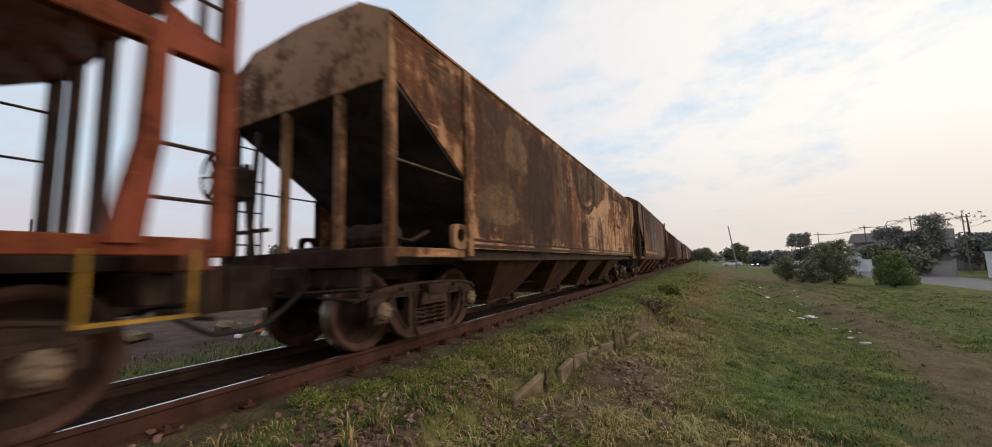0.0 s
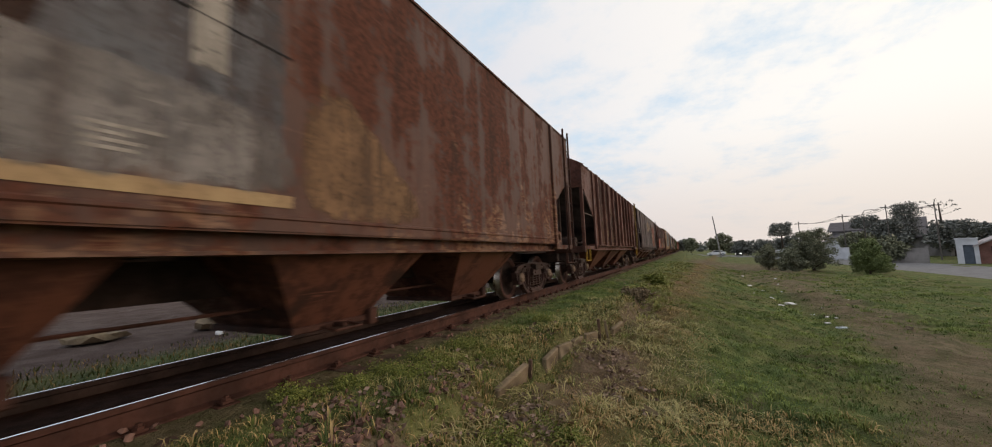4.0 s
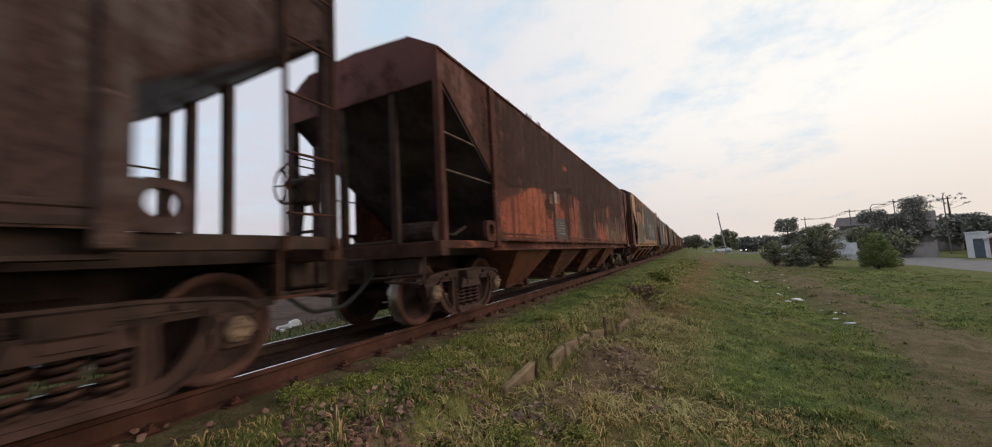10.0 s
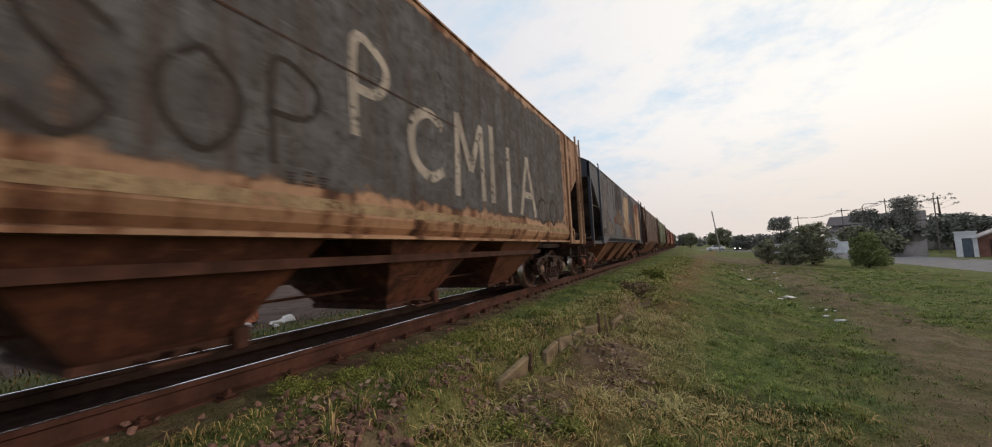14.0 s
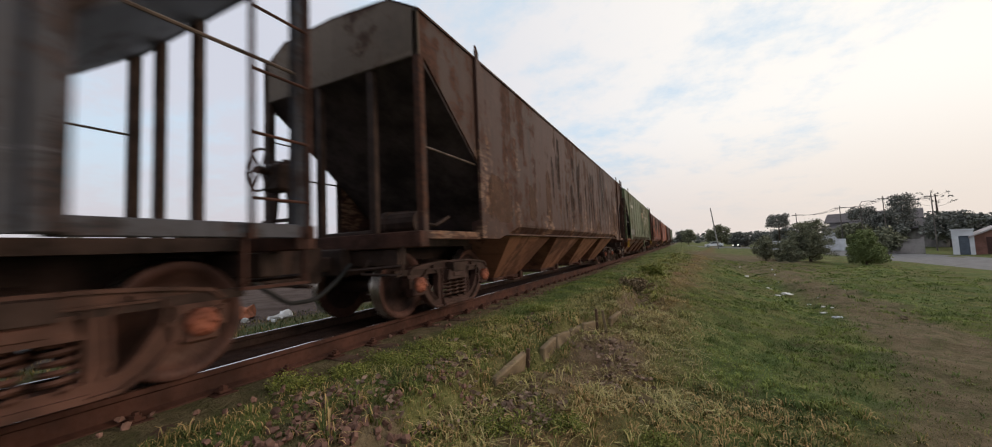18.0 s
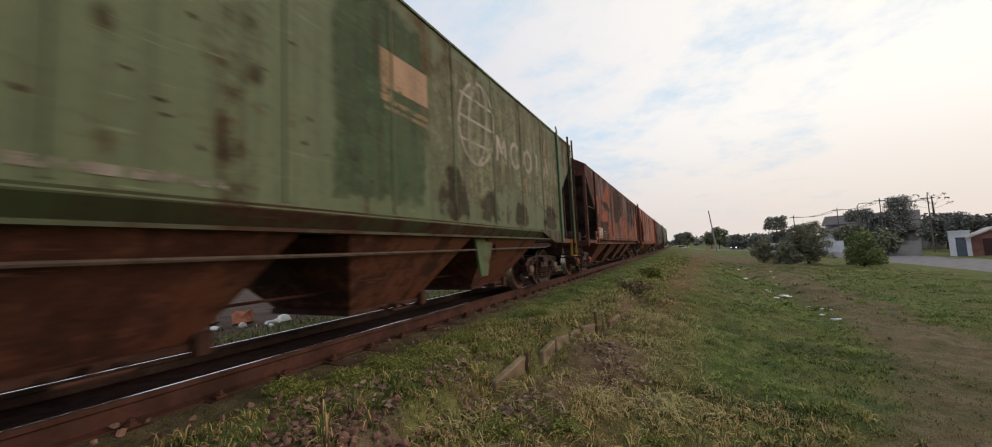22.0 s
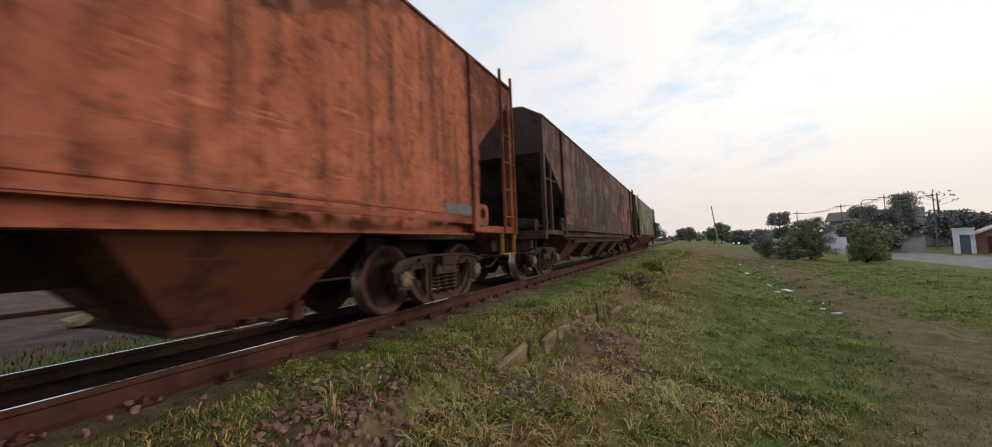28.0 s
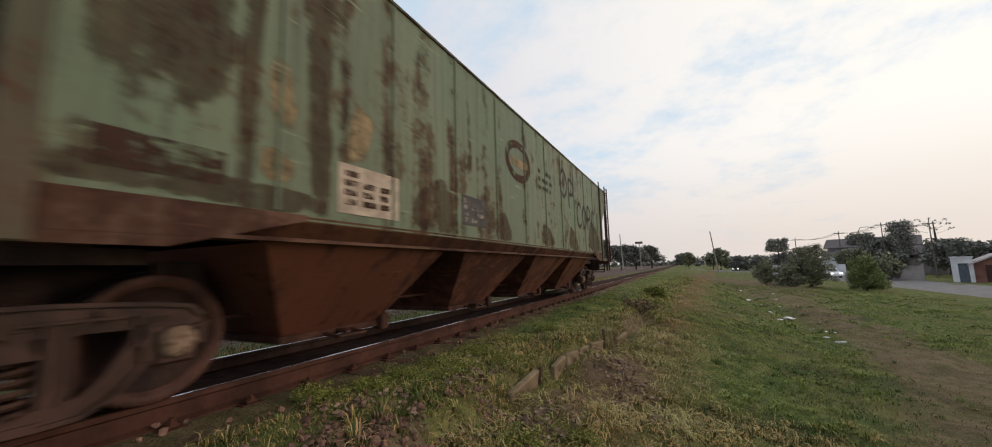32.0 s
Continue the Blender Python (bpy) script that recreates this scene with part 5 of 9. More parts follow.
for n, c, k, seed, second in (("umber", (0.070, 0.033, 0.020), 0.9, 1, None), ("pale", (0.230, 0.195, 0.165), 0.62, 2, (0.155, 0.125, 0.105)), ("slate_blue", (0.088, 0.080, 0.088), 0.8, 3, (0.074, 0.063, 0.066)), ("sea", (0.070, 0.125, 0.085), 0.75, 5, None), ("cream", (0.36, 0.27, 0.155), 0.8, 6, None), ("mauve", (0.120, 0.085, 0.075), 0.8, 7, None), ("brick_red", (0.240, 0.076, 0.048), 0.90, 8, (0.165, 0.056, 0.038)), ("peach", (0.58, 0.43, 0.285), 0.97, 9, (0.43, 0.305, 0.20)), ("peach_thin", (0.33, 0.225, 0.145), 0.78, 9, (0.20, 0.14, 0.10)),
                              ("red", (0.170, 0.047, 0.030), 0.9, 10, (0.115, 0.038, 0.027)), ("brown_wash", (0.100, 0.052, 0.031), 0.62, 18, None), ("tan_thin", (0.29, 0.185, 0.120), 0.75, 23, (0.16, 0.095, 0.062)), ("soot", (0.046, 0.027, 0.022), 0.62, 24, None), ("russet", (0.135, 0.068, 0.043), 0.90, 19, (0.068, 0.034, 0.024)), ("coral", (0.43, 0.130, 0.074), 0.94, 13, (0.29, 0.082, 0.048)), ("tan", (0.27, 0.160, 0.088), 0.9, 14, (0.165, 0.098, 0.056)), ("coral_fresh", (0.47, 0.165, 0.098), 0.96, 15, (0.38, 0.125, 0.075)), ("grey_blue", (0.150, 0.155, 0.165), 0.95, 16, (0.125, 0.120, 0.122)), ("olive", (0.145, 0.080, 0.052), 0.75, 17, (0.108, 0.060, 0.042))):
    T[n] = stain("stain_" + n, c, k, seed, second, {"coral": 1.05, "peach": 1.0, "tan_thin": 1.9, "soot": 2.3, "sea": 1.6, "russet": 1.3, "olive": 1.6, "tan": 1.0, "umber": 1.8, "brown_wash": 1.4, "pale": 1.5, "cream": 1.3, "slate_blue": 1.2}.get(n, 0.6))
for n, c, k, seed, second, fray in (("maroon", (0.062, 0.027, 0.022), 0.93, 31, (0.044, 0.022, 0.019), 1.3), ("umber_field", (0.095, 0.054, 0.036), 0.88, 32, (0.050, 0.029, 0.022), 1.2), ("steel", (0.120, 0.124, 0.130), 0.95, 33, (0.078, 0.076, 0.078), 0.5),
                                    ("mauve_pale", (0.215, 0.200, 0.200), 0.85, 34, (0.145, 0.135, 0.138), 1.4), ("blue_dull", (0.075, 0.090, 0.112), 0.75, 35, None, 1.2), ("wash_white", (0.33, 0.30, 0.28), 0.80, 36, (0.22, 0.20, 0.185), 1.0),
                                    ("olive_pale", (0.250, 0.255, 0.165), 0.88, 40, (0.185, 0.195, 0.122), 1.0), ("blue", (0.062, 0.090, 0.132), 0.92, 39, (0.050, 0.066, 0.090), 0.8), ("leaf_green", (0.075, 0.130, 0.072), 0.80, 38, (0.085, 0.125, 0.068), 0.9)):
    T[n] = stain("stain_" + n, c, k, seed, second, fray, 0.15 if n == "steel" else 0.45)
D["fresh_white"] = worn("old_paint_fresh_white", (0.62, 0.58, 0.52), 0.28, 21, (0.5, 0.46, 0.4))
D["faint"] = worn("old_paint_faint", (0.26, 0.125, 0.075), 0.50, 22, (0.20, 0.085, 0.05))
D["cream_line"] = worn("old_paint_cream_line", (0.40, 0.28, 0.15), 0.33, 20, (0.33, 0.22, 0.12))
D["plate_white"] = plain("plate_white", (0.40, 0.33, 0.26), 0.6, 0.0, 0.3, 9.0, 0.1)
D["plate_grey"] = plain("plate_grey", (0.12, 0.13, 0.145), 0.6, 0.0, 0.3, 9.0, 0.1)
D["plate_dark"] = plain("plate_dark", (0.05, 0.045, 0.045), 0.6, 0.0, 0.3, 9.0, 0.1)


def words_on(w, words, size, y, z, mat, label):
    key = text_mesh(words, size)
    return part("lettering", key, None, mat, w, label, pose(X2, y, z))


# tan wagon: big brown letters, two words, cracks in the sheet
w = WAGONS[1]
decal(w, "russet_paint", T["russet"], lambda bm: [soft_sheet(bm, [(1.45, 1.17), (3.6, 1.17), (5.95, 1.17), (5.96, 2.2), (5.95, 3.38), (3.6, 3.38), (1.45, 3.38), (1.45, 2.2)], X1)], "brown weathered paint over the front third")
decal(w, "umber_paint", T["umber_field"], lambda bm: blobs(bm, [[(6.0, 3.36), (6.05, 2.7), (6.8, 2.35), (7.6, 2.55), (8.3, 2.4), (8.9, 2.7), (9.3, 2.8), (9.6, 3.36)], [(3.4, 1.2), (3.3, 2.9), (3.9, 3.3), (4.6, 2.8), (4.5, 1.2)], [(6.6, 1.2), (6.5, 1.7), (7.0, 1.9), (7.2, 1.2)], [(8.2, 1.2), (8.3, 2.0), (8.7, 2.2), (8.9, 1.2)]], X1 + 0.001), "dark brown stain under the eaves")
decal(w, "tan_patch", T["tan"], lambda bm: blobs(bm, [[(1.6, 1.5), (1.7, 2.0), (2.6, 2.1), (2.9, 1.5)], [(2.4, 2.4), (2.6, 3.1), (3.2, 3.0), (3.3, 2.4)], [(4.9, 1.9), (4.95, 3.2), (5.2, 3.3), (5.3, 2.0)]], X1 + 0.002), "tan paint left in patches")
decal(w, "spray_lettering", D["brown"], lambda bm: [write_shape(bm, *a) for a in (("serif", 11.15, 1.28, 0.62, 0.86, 0.10), ("bar", 10.5, 1.3, 0.4, 1.0, 0.13), ("peak", 12.36, 1.62, 0.5, 0.5, 0.07), ("bar", 9.9, 1.25, 0.3, 0.8, 0.08), ("snake", 12.3, 1.22, 0.6, 0.28, 0.06))], "faded brown sprayed letters")
decal(w, "pale_lettering", D["cream"], lambda bm: [write_shape(bm, *a) for a in (("serif", 7.35, 1.24, 0.60, 0.86, 0.08), ("twin", 8.15, 1.20, 0.42, 0.98, 0.07), ("ring", 8.75, 1.62, 0.6, 0.52, 0.08), ("bar", 9.0, 1.2, 0.3, 0.45, 0.08), ("bar", 9.5, 1.3, 0.3, 0.9, 0.07))], "faded pale sprayed letters")
decal(w, "company_lettering", D["umber"], lambda bm: [write_shape(bm, *a) for a in (("round", 11.55, 2.62, 0.6, 0.62, 0.16), ("ring", 12.2, 2.58, 0.52, 0.42, 0.14), ("ring", 12.85, 2.78, 0.36, 0.34, 0.13), ("round", 13.25, 2.75, 0.4, 0.36, 0.13))]
      + [stroke(bm, spline([(6.3, 3.05), (6.5, 2.4), (7.2, 2.22), (7.9, 2.5), (8.05, 2.95), (7.7, 3.1)], 6, False), 0.20, X2), stroke(bm, spline([(7.4, 2.62), (7.8, 2.48)], 6, False), 0.05, X3)], "large brown letter shapes")
words_on(w, "GROUP", 0.30, 11.52, 2.27, D["brown"], "thin brown word")
decal(w, "sheet_crack", D["black"], lambda bm: [stroke(bm, spline(p, 5, False), 0.012, X3) for p in ([(6.05, 1.60), (6.6, 1.50), (7.4, 1.56), (8.2, 1.53)], [(6.1, 1.95), (6.5, 1.86), (6.9, 1.9)], [(9.6, 1.52), (10.7, 1.49), (11.1, 1.46), (11.7, 1.5), (12.2, 1.48)])])
decal(w, "rust_stain", T["brown_wash"], lambda bm: blobs(bm, [[(9.6, 3.3), (13.8, 3.28), (13.6, 2.5), (13.1, 3.05), (12.0, 3.15), (11.0, 3.1), (10.2, 2.95)],
      [(0.5, 3.3), (1.2, 3.3), (1.25, 2.5), (0.9, 2.5)], [(1.6, 1.3), (1.6, 1.8), (2.6, 1.7), (3.4, 2.0), (3.9, 1.4), (2.8, 1.25)]]), "brown rust stain under the eaves")
# dark brown wagon: pale runs
w = WAGONS[2]
decal(w, "tan_paint", T["tan"], lambda bm: blobs(bm, [[(1.5, 1.36), (1.5, 3.0), (2.4, 3.4), (3.4, 3.2), (4.2, 3.5), (4.35, 2.6), (4.3, 1.36)], [(4.55, 1.36), (4.6, 2.2), (4.8, 2.6), (4.85, 1.36)], [(8.0, 1.3), (8.1, 2.4), (8.8, 2.0), (9.4, 1.3)]]), "old tan paint at the front half")
decal(w, "grey_section", T["grey_blue"], lambda bm: soft_sheet(bm, [(4.95, 1.36), (7.86, 1.36), (7.86, 3.2), (7.8, 3.74), (5.05, 3.74), (5.0, 2.4)], X1), "blue-grey repainted section")
decal(w, "cream_line", D["cream_line"], lambda bm: sheet(bm, rect(1.45, 7.86, 1.285, 1.375), X2), "cream line along the foot")
decal(w, "drip_stain", T["umber_field"], lambda bm: blobs(bm, [[(2.3, 3.75), (2.4, 2.7), (2.7, 2.3), (3.0, 2.6), (3.5, 2.2), (3.9, 2.6), (4.6, 2.4), (4.9, 3.0), (4.9, 3.75)], [(3.35, 1.4), (3.3, 2.3), (3.6, 2.4), (3.62, 1.4)], [(4.4, 1.4), (4.35, 2.4), (4.85, 2.4), (4.9, 1.4)]], X2), "brown runs down the tan paint")
decal(w, "grey_run", T["umber"], lambda bm: blobs(bm, [[(5.5, 3.7), (5.75, 3.7), (5.68, 2.5), (5.58, 2.4)], [(6.35, 3.7), (6.75, 3.7), (6.6, 2.0), (6.45, 1.9)], [(7.3, 3.7), (7.6, 3.7), (7.55, 2.7), (7.4, 2.6)]], X2), "brown runs on the grey paint")
decal(w, "white_wash", T["wash_white"], lambda bm: blobs(bm, [[(6.0, 1.4), (6.0, 1.95), (6.8, 2.0), (7.7, 1.9), (7.8, 1.4)]], X2 + 0.001), "whitish wear along the foot")
decal(w, "sheet_crack", D["black"], lambda bm: [stroke(bm, spline(p, 5, False), 0.014, X3) for p in ([(1.6, 2.62), (4.0, 2.58), (5.1, 2.52), (7.0, 2.45), (7.85, 2.42)], [(1.7, 1.78), (3.0, 1.68), (3.7, 1.62), (3.83, 1.44)], [(3.85, 2.02), (4.0, 1.67)])])
decal(w, "white_patch", D["white"], lambda bm: sheet(bm, rect(7.2, 7.4, 2.1, 2.66), X3), "small white patch")
decal(w, "writing_mark", D["white"], lambda bm: [dashes(bm, 6.75, 7.15, 1.48, 1.64, 4, 4, X3, 0.5, 1), dashes(bm, 2.0, 2.3, 1.5, 1.7, 3, 5, X3)])
decal(w, "cream_plate", D["plate_white"], lambda bm: box(bm, HALF, X3, 1.61, 1.90, 1.41, 1.79), "cream plate with faint writing")
decal(w, "plate_writing", D["brown"], lambda bm: dashes(bm, 1.64, 1.87, 1.45, 1.74, 4, 6, X3 + 0.003, 0.35, 2))
# ribbed wagon
w = WAGONS[3]
decal(w, "writing_mark", D["cream"], lambda bm: dashes(bm, 3.12, 3.78, 1.45, 1.76, 6, 6), "faded block of small writing")
decal(w, "emblem", D["cream"], lambda bm: sheet(bm, oval(12.02, 2.93, 0.36, 0.17), X1), "cream oval emblem")
decal(w, "emblem_stroke", D["brown"], lambda bm: [sheet(bm, rect(11.82, 11.95, 2.84, 2.99), X2), write_shape(bm, "bar", 12.0, 2.84, 0.1, 0.15, 0.04), write_shape(bm, "bar", 12.15, 2.84, 0.1, 0.15, 0.04)])
decal(w, "olive_paint", T["olive"], lambda bm: blobs(bm, [[(8.8, 1.15), (8.8, 1.75), (9.3, 1.82), (9.62, 1.72), (9.64, 1.15)], [(9.75, 1.15), (9.78, 1.6), (10.55, 1.58), (10.58, 1.15)], [(2.1, 1.15), (2.1, 1.8), (2.9, 2.0), (2.92, 1.15)], [(3.1, 1.15), (3.1, 2.4), (3.75, 2.0), (3.78, 1.15)], [(4.1, 1.15), (4.1, 1.6), (4.75, 1.8), (4.8, 1.15)]]), "olive brown worn paint")
decal(w, "sooty_panel", T["soot"], lambda bm: blobs(bm, [[(2.05, 1.6), (2.05, 3.3), (2.9, 3.4), (2.92, 2.3)], [(3.1, 2.2), (3.1, 3.4), (3.75, 3.4), (3.78, 2.4)], [(4.0, 1.8), (4.05, 2.5), (4.8, 2.3), (4.8, 1.7)], [(5.0, 2.0), (5.0, 3.0), (5.7, 3.2), (5.75, 2.2)], [(6.0, 1.2), (6.0, 2.2), (6.7, 2.0), (6.7, 1.2)], [(7.95, 2.2), (8.0, 3.2), (8.6, 3.2), (8.65, 2.0)]]), "sooty upper panels")
decal(w, "pale_bloom", T["tan_thin"], lambda bm: blobs(bm, [[(6.9, 1.3), (6.95, 2.6), (7.3, 2.5), (7.35, 1.3)], [(4.1, 2.3), (4.2, 2.75), (4.7, 2.6), (4.75, 2.3)], [(5.9, 2.0), (6.0, 2.5), (6.3, 2.4), (6.3, 2.0)]]), "pale bloom on the panels")
decal(w, "red_patch", T["red"], lambda bm: blobs(bm, [[(10.68, 2.5), (10.7, 2.98), (11.35, 3.1), (11.38, 2.6)], [(8.2, 1.6), (8.15, 2.4), (8.4, 2.3), (8.4, 1.7)]]), "faded red patch")
# sooty slate wagon: oval emblem, blue-grey patches, red panel
w = WAGONS[4]
decal(w, "blue_patch", T["blue_dull"], lambda bm: blobs(bm, [[(3.25, 1.2), (3.2, 2.2), (3.5, 2.4), (3.65, 1.2)], [(6.95, 1.2), (6.95, 2.6), (7.25, 3.2), (7.3, 1.2)], [(8.4, 1.2), (8.4, 2.4), (9.0, 2.4), (9.0, 1.2)], [(9.3, 1.2), (9.2, 2.9), (10.1, 2.9), (10.2, 1.2)], [(5.35, 1.2), (5.35, 1.95), (5.62, 1.9), (5.6, 1.2)]]), "worn blue-grey paint")
decal(w, "sooty_panel", T["soot"], lambda bm: blobs(bm, [[(8.0, 1.5), (8.05, 2.5), (8.8, 2.4), (8.7, 1.4)], [(9.0, 1.9), (9.0, 3.3), (9.6, 3.3), (9.5, 1.9)], [(4.2, 1.3), (4.2, 3.2), (5.2, 3.3), (5.2, 1.4)]]), "sooty paint")
decal(w, "writing_mark", D["pale"], lambda bm: [dashes(bm, 1.68, 2.05, 1.30, 1.64, 4, 91, X2, 0.55, 1), dashes(bm, 2.44, 3.05, 1.28, 1.66, 4, 92, X2, 0.6, 2), dashes(bm, 3.45, 3.98, 1.30, 1.50, 3, 93, X2, 0.5, 2), stroke(bm, [(2.22, 2.83), (2.74, 2.82)], 0.03, X2), stroke(bm, [(2.25, 2.72), (2.45, 2.71)], 0.02, X2), stroke(bm, [(1.66, 1.215), (1.98, 1.21)], 0.05, X2)])
decal(w, "emblem", D["cream"], lambda bm: sheet(bm, oval(6.84, 2.72, 0.74, 0.36, 32, -0.15), X2), "cream oval emblem")
decal(w, "emblem_stroke", D["soot"], lambda bm: [sheet(bm, [(6.36, 2.55), (6.62, 2.55), (6.56, 2.89), (6.42, 2.89)], X3), write_shape(bm, "bar", 6.68, 2.55, 0.2, 0.34, 0.09, X3), write_shape(bm, "bar", 7.05, 2.55, 0.2, 0.34, 0.09, X3)])
decal(w, "red_panel", T["brick_red"], lambda bm: soft_sheet(bm, spline([(10.2, 2.9), (10.18, 1.9), (10.5, 1.16), (11.8, 1.16), (12.9, 1.16), (13.0, 2.2), (12.9, 3.15), (12.0, 3.05), (11.2, 2.85)], 4), X1), "brick red painted panel")
decal(w, "panel_edge", D["cream"], lambda bm: stroke(bm, spline([(10.2, 2.64), (10.18, 1.9), (10.3, 1.5), (10.5, 1.16)], 6, False), 0.06, X2))
decal(w, "letter_shape", D["cream"], lambda bm: [sheet(bm, spline([(10.68, 1.9), (10.8, 2.25), (11.18, 2.36), (11.2, 2.05), (11.0, 1.98), (11.2, 1.70), (10.8, 1.68)], 5), X2), sheet(bm, spline([(10.83, 1.48), (11.2, 1.55), (11.2, 1.32), (10.9, 1.32)], 5), X2),
      stroke(bm, spline([(11.85, 2.45), (11.84, 1.95), (11.7, 1.75), (11.5, 1.85)], 5, False), 0.10, X2), stroke(bm, [(12.8, 2.95), (12.8, 2.4), (13.0, 2.4)], 0.09, X2)], "cream letter shapes")
decal(w, "white_run", T["wash_white"], lambda bm: blobs(bm, [[(7.36, 3.42), (7.66, 3.42), (7.72, 2.4), (7.80, 1.2), (7.42, 1.2), (7.44, 2.4)]], X2 + 0.001), "white paint run down from the eaves")
decal(w, "square_outline", D["pale"], lambda bm: stroke(bm, rect(6.08, 6.56, 1.37, 1.86), 0.03, X2, True))
decal(w, "painted_bar", D["cream"], lambda bm: [stroke(bm, [(a, z), (b, z + 0.02)], 0.075, X2) for a, b, z in ((8.22, 8.95, 2.53), (8.30, 8.92, 2.64), (8.36, 8.96, 2.76), (8.5, 8.9, 2.88))], "tan painted bar")
decal(w, "tan_mark", D["cream"], lambda bm: sheet(bm, rect(7.67, 7.96, 1.15, 1.20), X3))
# oxide wagon
w = WAGONS[5]
decal(w, "data_plate", D["plate_dark"], lambda bm: box(bm, HALF, X2, 4.16, 4.97, 1.17, 1.63), "dark plate with white writing")
decal(w, "writing_mark", D["white"], lambda bm: dashes(bm, 4.26, 4.88, 1.26, 1.56, 5, 8, X3, 0.6, 6))
decal(w, "maroon_paint", T["maroon"], lambda bm: blobs(bm, [[(1.42, 2.0), (1.42, 3.44), (7.5, 3.44), (14.1, 3.44), (14.1, 2.6), (12.2, 2.1), (9.8, 2.3), (8.2, 2.1), (6.4, 2.2), (5.0, 2.3), (3.4, 2.05), (2.4, 2.2)], [(6.5, 1.16), (6.6, 2.4), (8.0, 2.4), (7.9, 1.16)], [(3.55, 1.65), (3.6, 1.95), (4.0, 1.95), (4.02, 1.62)]]), "dark maroon paint over the upper side")
decal(w, "orange_patch", T["coral"], lambda bm: blobs(bm, [[(1.5, 1.14), (1.5, 1.7), (2.3, 1.95), (3.2, 2.2), (3.55, 2.0), (3.75, 1.78), (4.1, 1.74), (4.1, 1.14)], [(4.16, 1.55), (4.18, 1.95), (4.6, 2.12), (5.04, 2.1), (5.05, 1.55)], [(5.2, 1.14), (5.2, 2.15), (5.6, 2.28), (6.05, 2.15), (6.05, 1.14)], [(8.2, 1.18), (8.3, 1.7), (9.0, 1.8), (9.6, 1.5), (9.9, 1.18)],
      [(9.9, 1.95), (10.0, 2.35), (10.45, 2.5), (10.46, 2.15)], [(12.9, 1.18), (13.0, 1.5), (13.6, 1.7), (14.1, 1.6), (14.1, 1.18)]], X1 + 0.001), "coral orange paint left in patches")
decal(w, "dark_run", T["maroon"], lambda bm: blobs(bm, [[(4.04, 1.14), (4.02, 2.1), (4.22, 2.1), (4.18, 1.14)], [(5.0, 1.14), (5.02, 2.3), (5.26, 2.3), (5.22, 1.14)], [(3.66, 1.6), (3.64, 2.05), (3.95, 2.1), (3.94, 1.6)], [(5.5, 2.0), (5.52, 2.5), (5.75, 2.5), (5.7, 1.95)], [(4.55, 1.8), (4.6, 2.3), (4.8, 2.3), (4.78, 1.85)]], X1 + 0.002), "dark runs across the orange paint")
decal(w, "dark_seam", D["soot"], lambda bm: [stroke(bm, [(1.5, 1.20), (3.4, 1.215), (4.1, 1.22)], 0.012, X2), stroke(bm, [(3.3, 1.30), (3.9, 1.31)], 0.010, X2)])
decal(w, "white_patch", D["white"], lambda bm: sheet(bm, rect(4.20, 4.36, 1.94, 2.20), X2), "small white patch")
decal(w, "red_tab", D["brick_red"], lambda bm: sheet(bm, rect(5.0, 5.3, 2.82, 2.92), X2), "small red tab")
decal(w, "pale_wear", T["tan_thin"], lambda bm: blobs(bm, [[(6.05, 1.18), (6.1, 2.0), (6.4, 1.9), (6.55, 1.18)], [(9.6, 1.35), (9.7, 1.85), (10.2, 2.05), (10.7, 1.85), (10.95, 1.3), (10.2, 1.25)], [(11.0, 1.2), (11.1, 1.75), (11.6, 1.65), (11.75, 1.2)], [(12.4, 1.2), (12.6, 2.0), (12.95, 1.9), (13.0, 1.2)], [(13.35, 1.22), (13.5, 1.95), (13.9, 1.9), (14.0, 1.2)], [(3.85, 1.92), (3.87, 2.08), (4.05, 2.05), (4.05, 1.9)], [(7.9, 1.3), (7.95, 2.3), (8.1, 2.3), (8.15, 1.3)]], X2), "pale worn paint")
decal(w, "rust_run", T["maroon"], lambda bm: runs(bm, 46, (4.4, 14.0, 1.9, 2.7), (0.07, 0.24), (0.4, 1.3), 61, X2 + 0.001), "dark rust runs down the side")
decal(w, "pale_flake", T["peach_thin"], lambda bm: runs(bm, 60, (9.5, 14.0, 1.4, 1.9), (0.05, 0.18), (0.12, 0.40), 62, X2 + 0.0005), "whitish flakes of old paint")
# sand wagon: a dark sprayed shape with teal lines, grey rear
w = WAGONS[6]
decal(w, "grey_section", T["steel"], lambda bm: soft_sheet(bm, [(4.88, 1.37), (9.5, 1.37), (14.1, 1.37), (14.1, 2.3), (14.1, 3.74), (9.5, 3.74), (4.92, 3.74), (4.9, 2.5)], X1), "grey repainted rear section")
decal(w, "cream_line", D["cream"], lambda bm: sheet(bm, rect(1.45, 14.05, 1.245, 1.345), X2), "cream line along the foot")
decal(w, "spray_shape", D["moss"], lambda bm: sheet(bm, spline([(1.70, 1.25), (1.64, 1.55), (1.82, 1.95), (2.15, 2.25), (2.75, 2.40), (3.45, 2.50), (4.1, 2.28), (4.46, 1.80), (4.45, 1.25), (3.0, 1.24)], 5), X2), "dark brown sprayed shape")
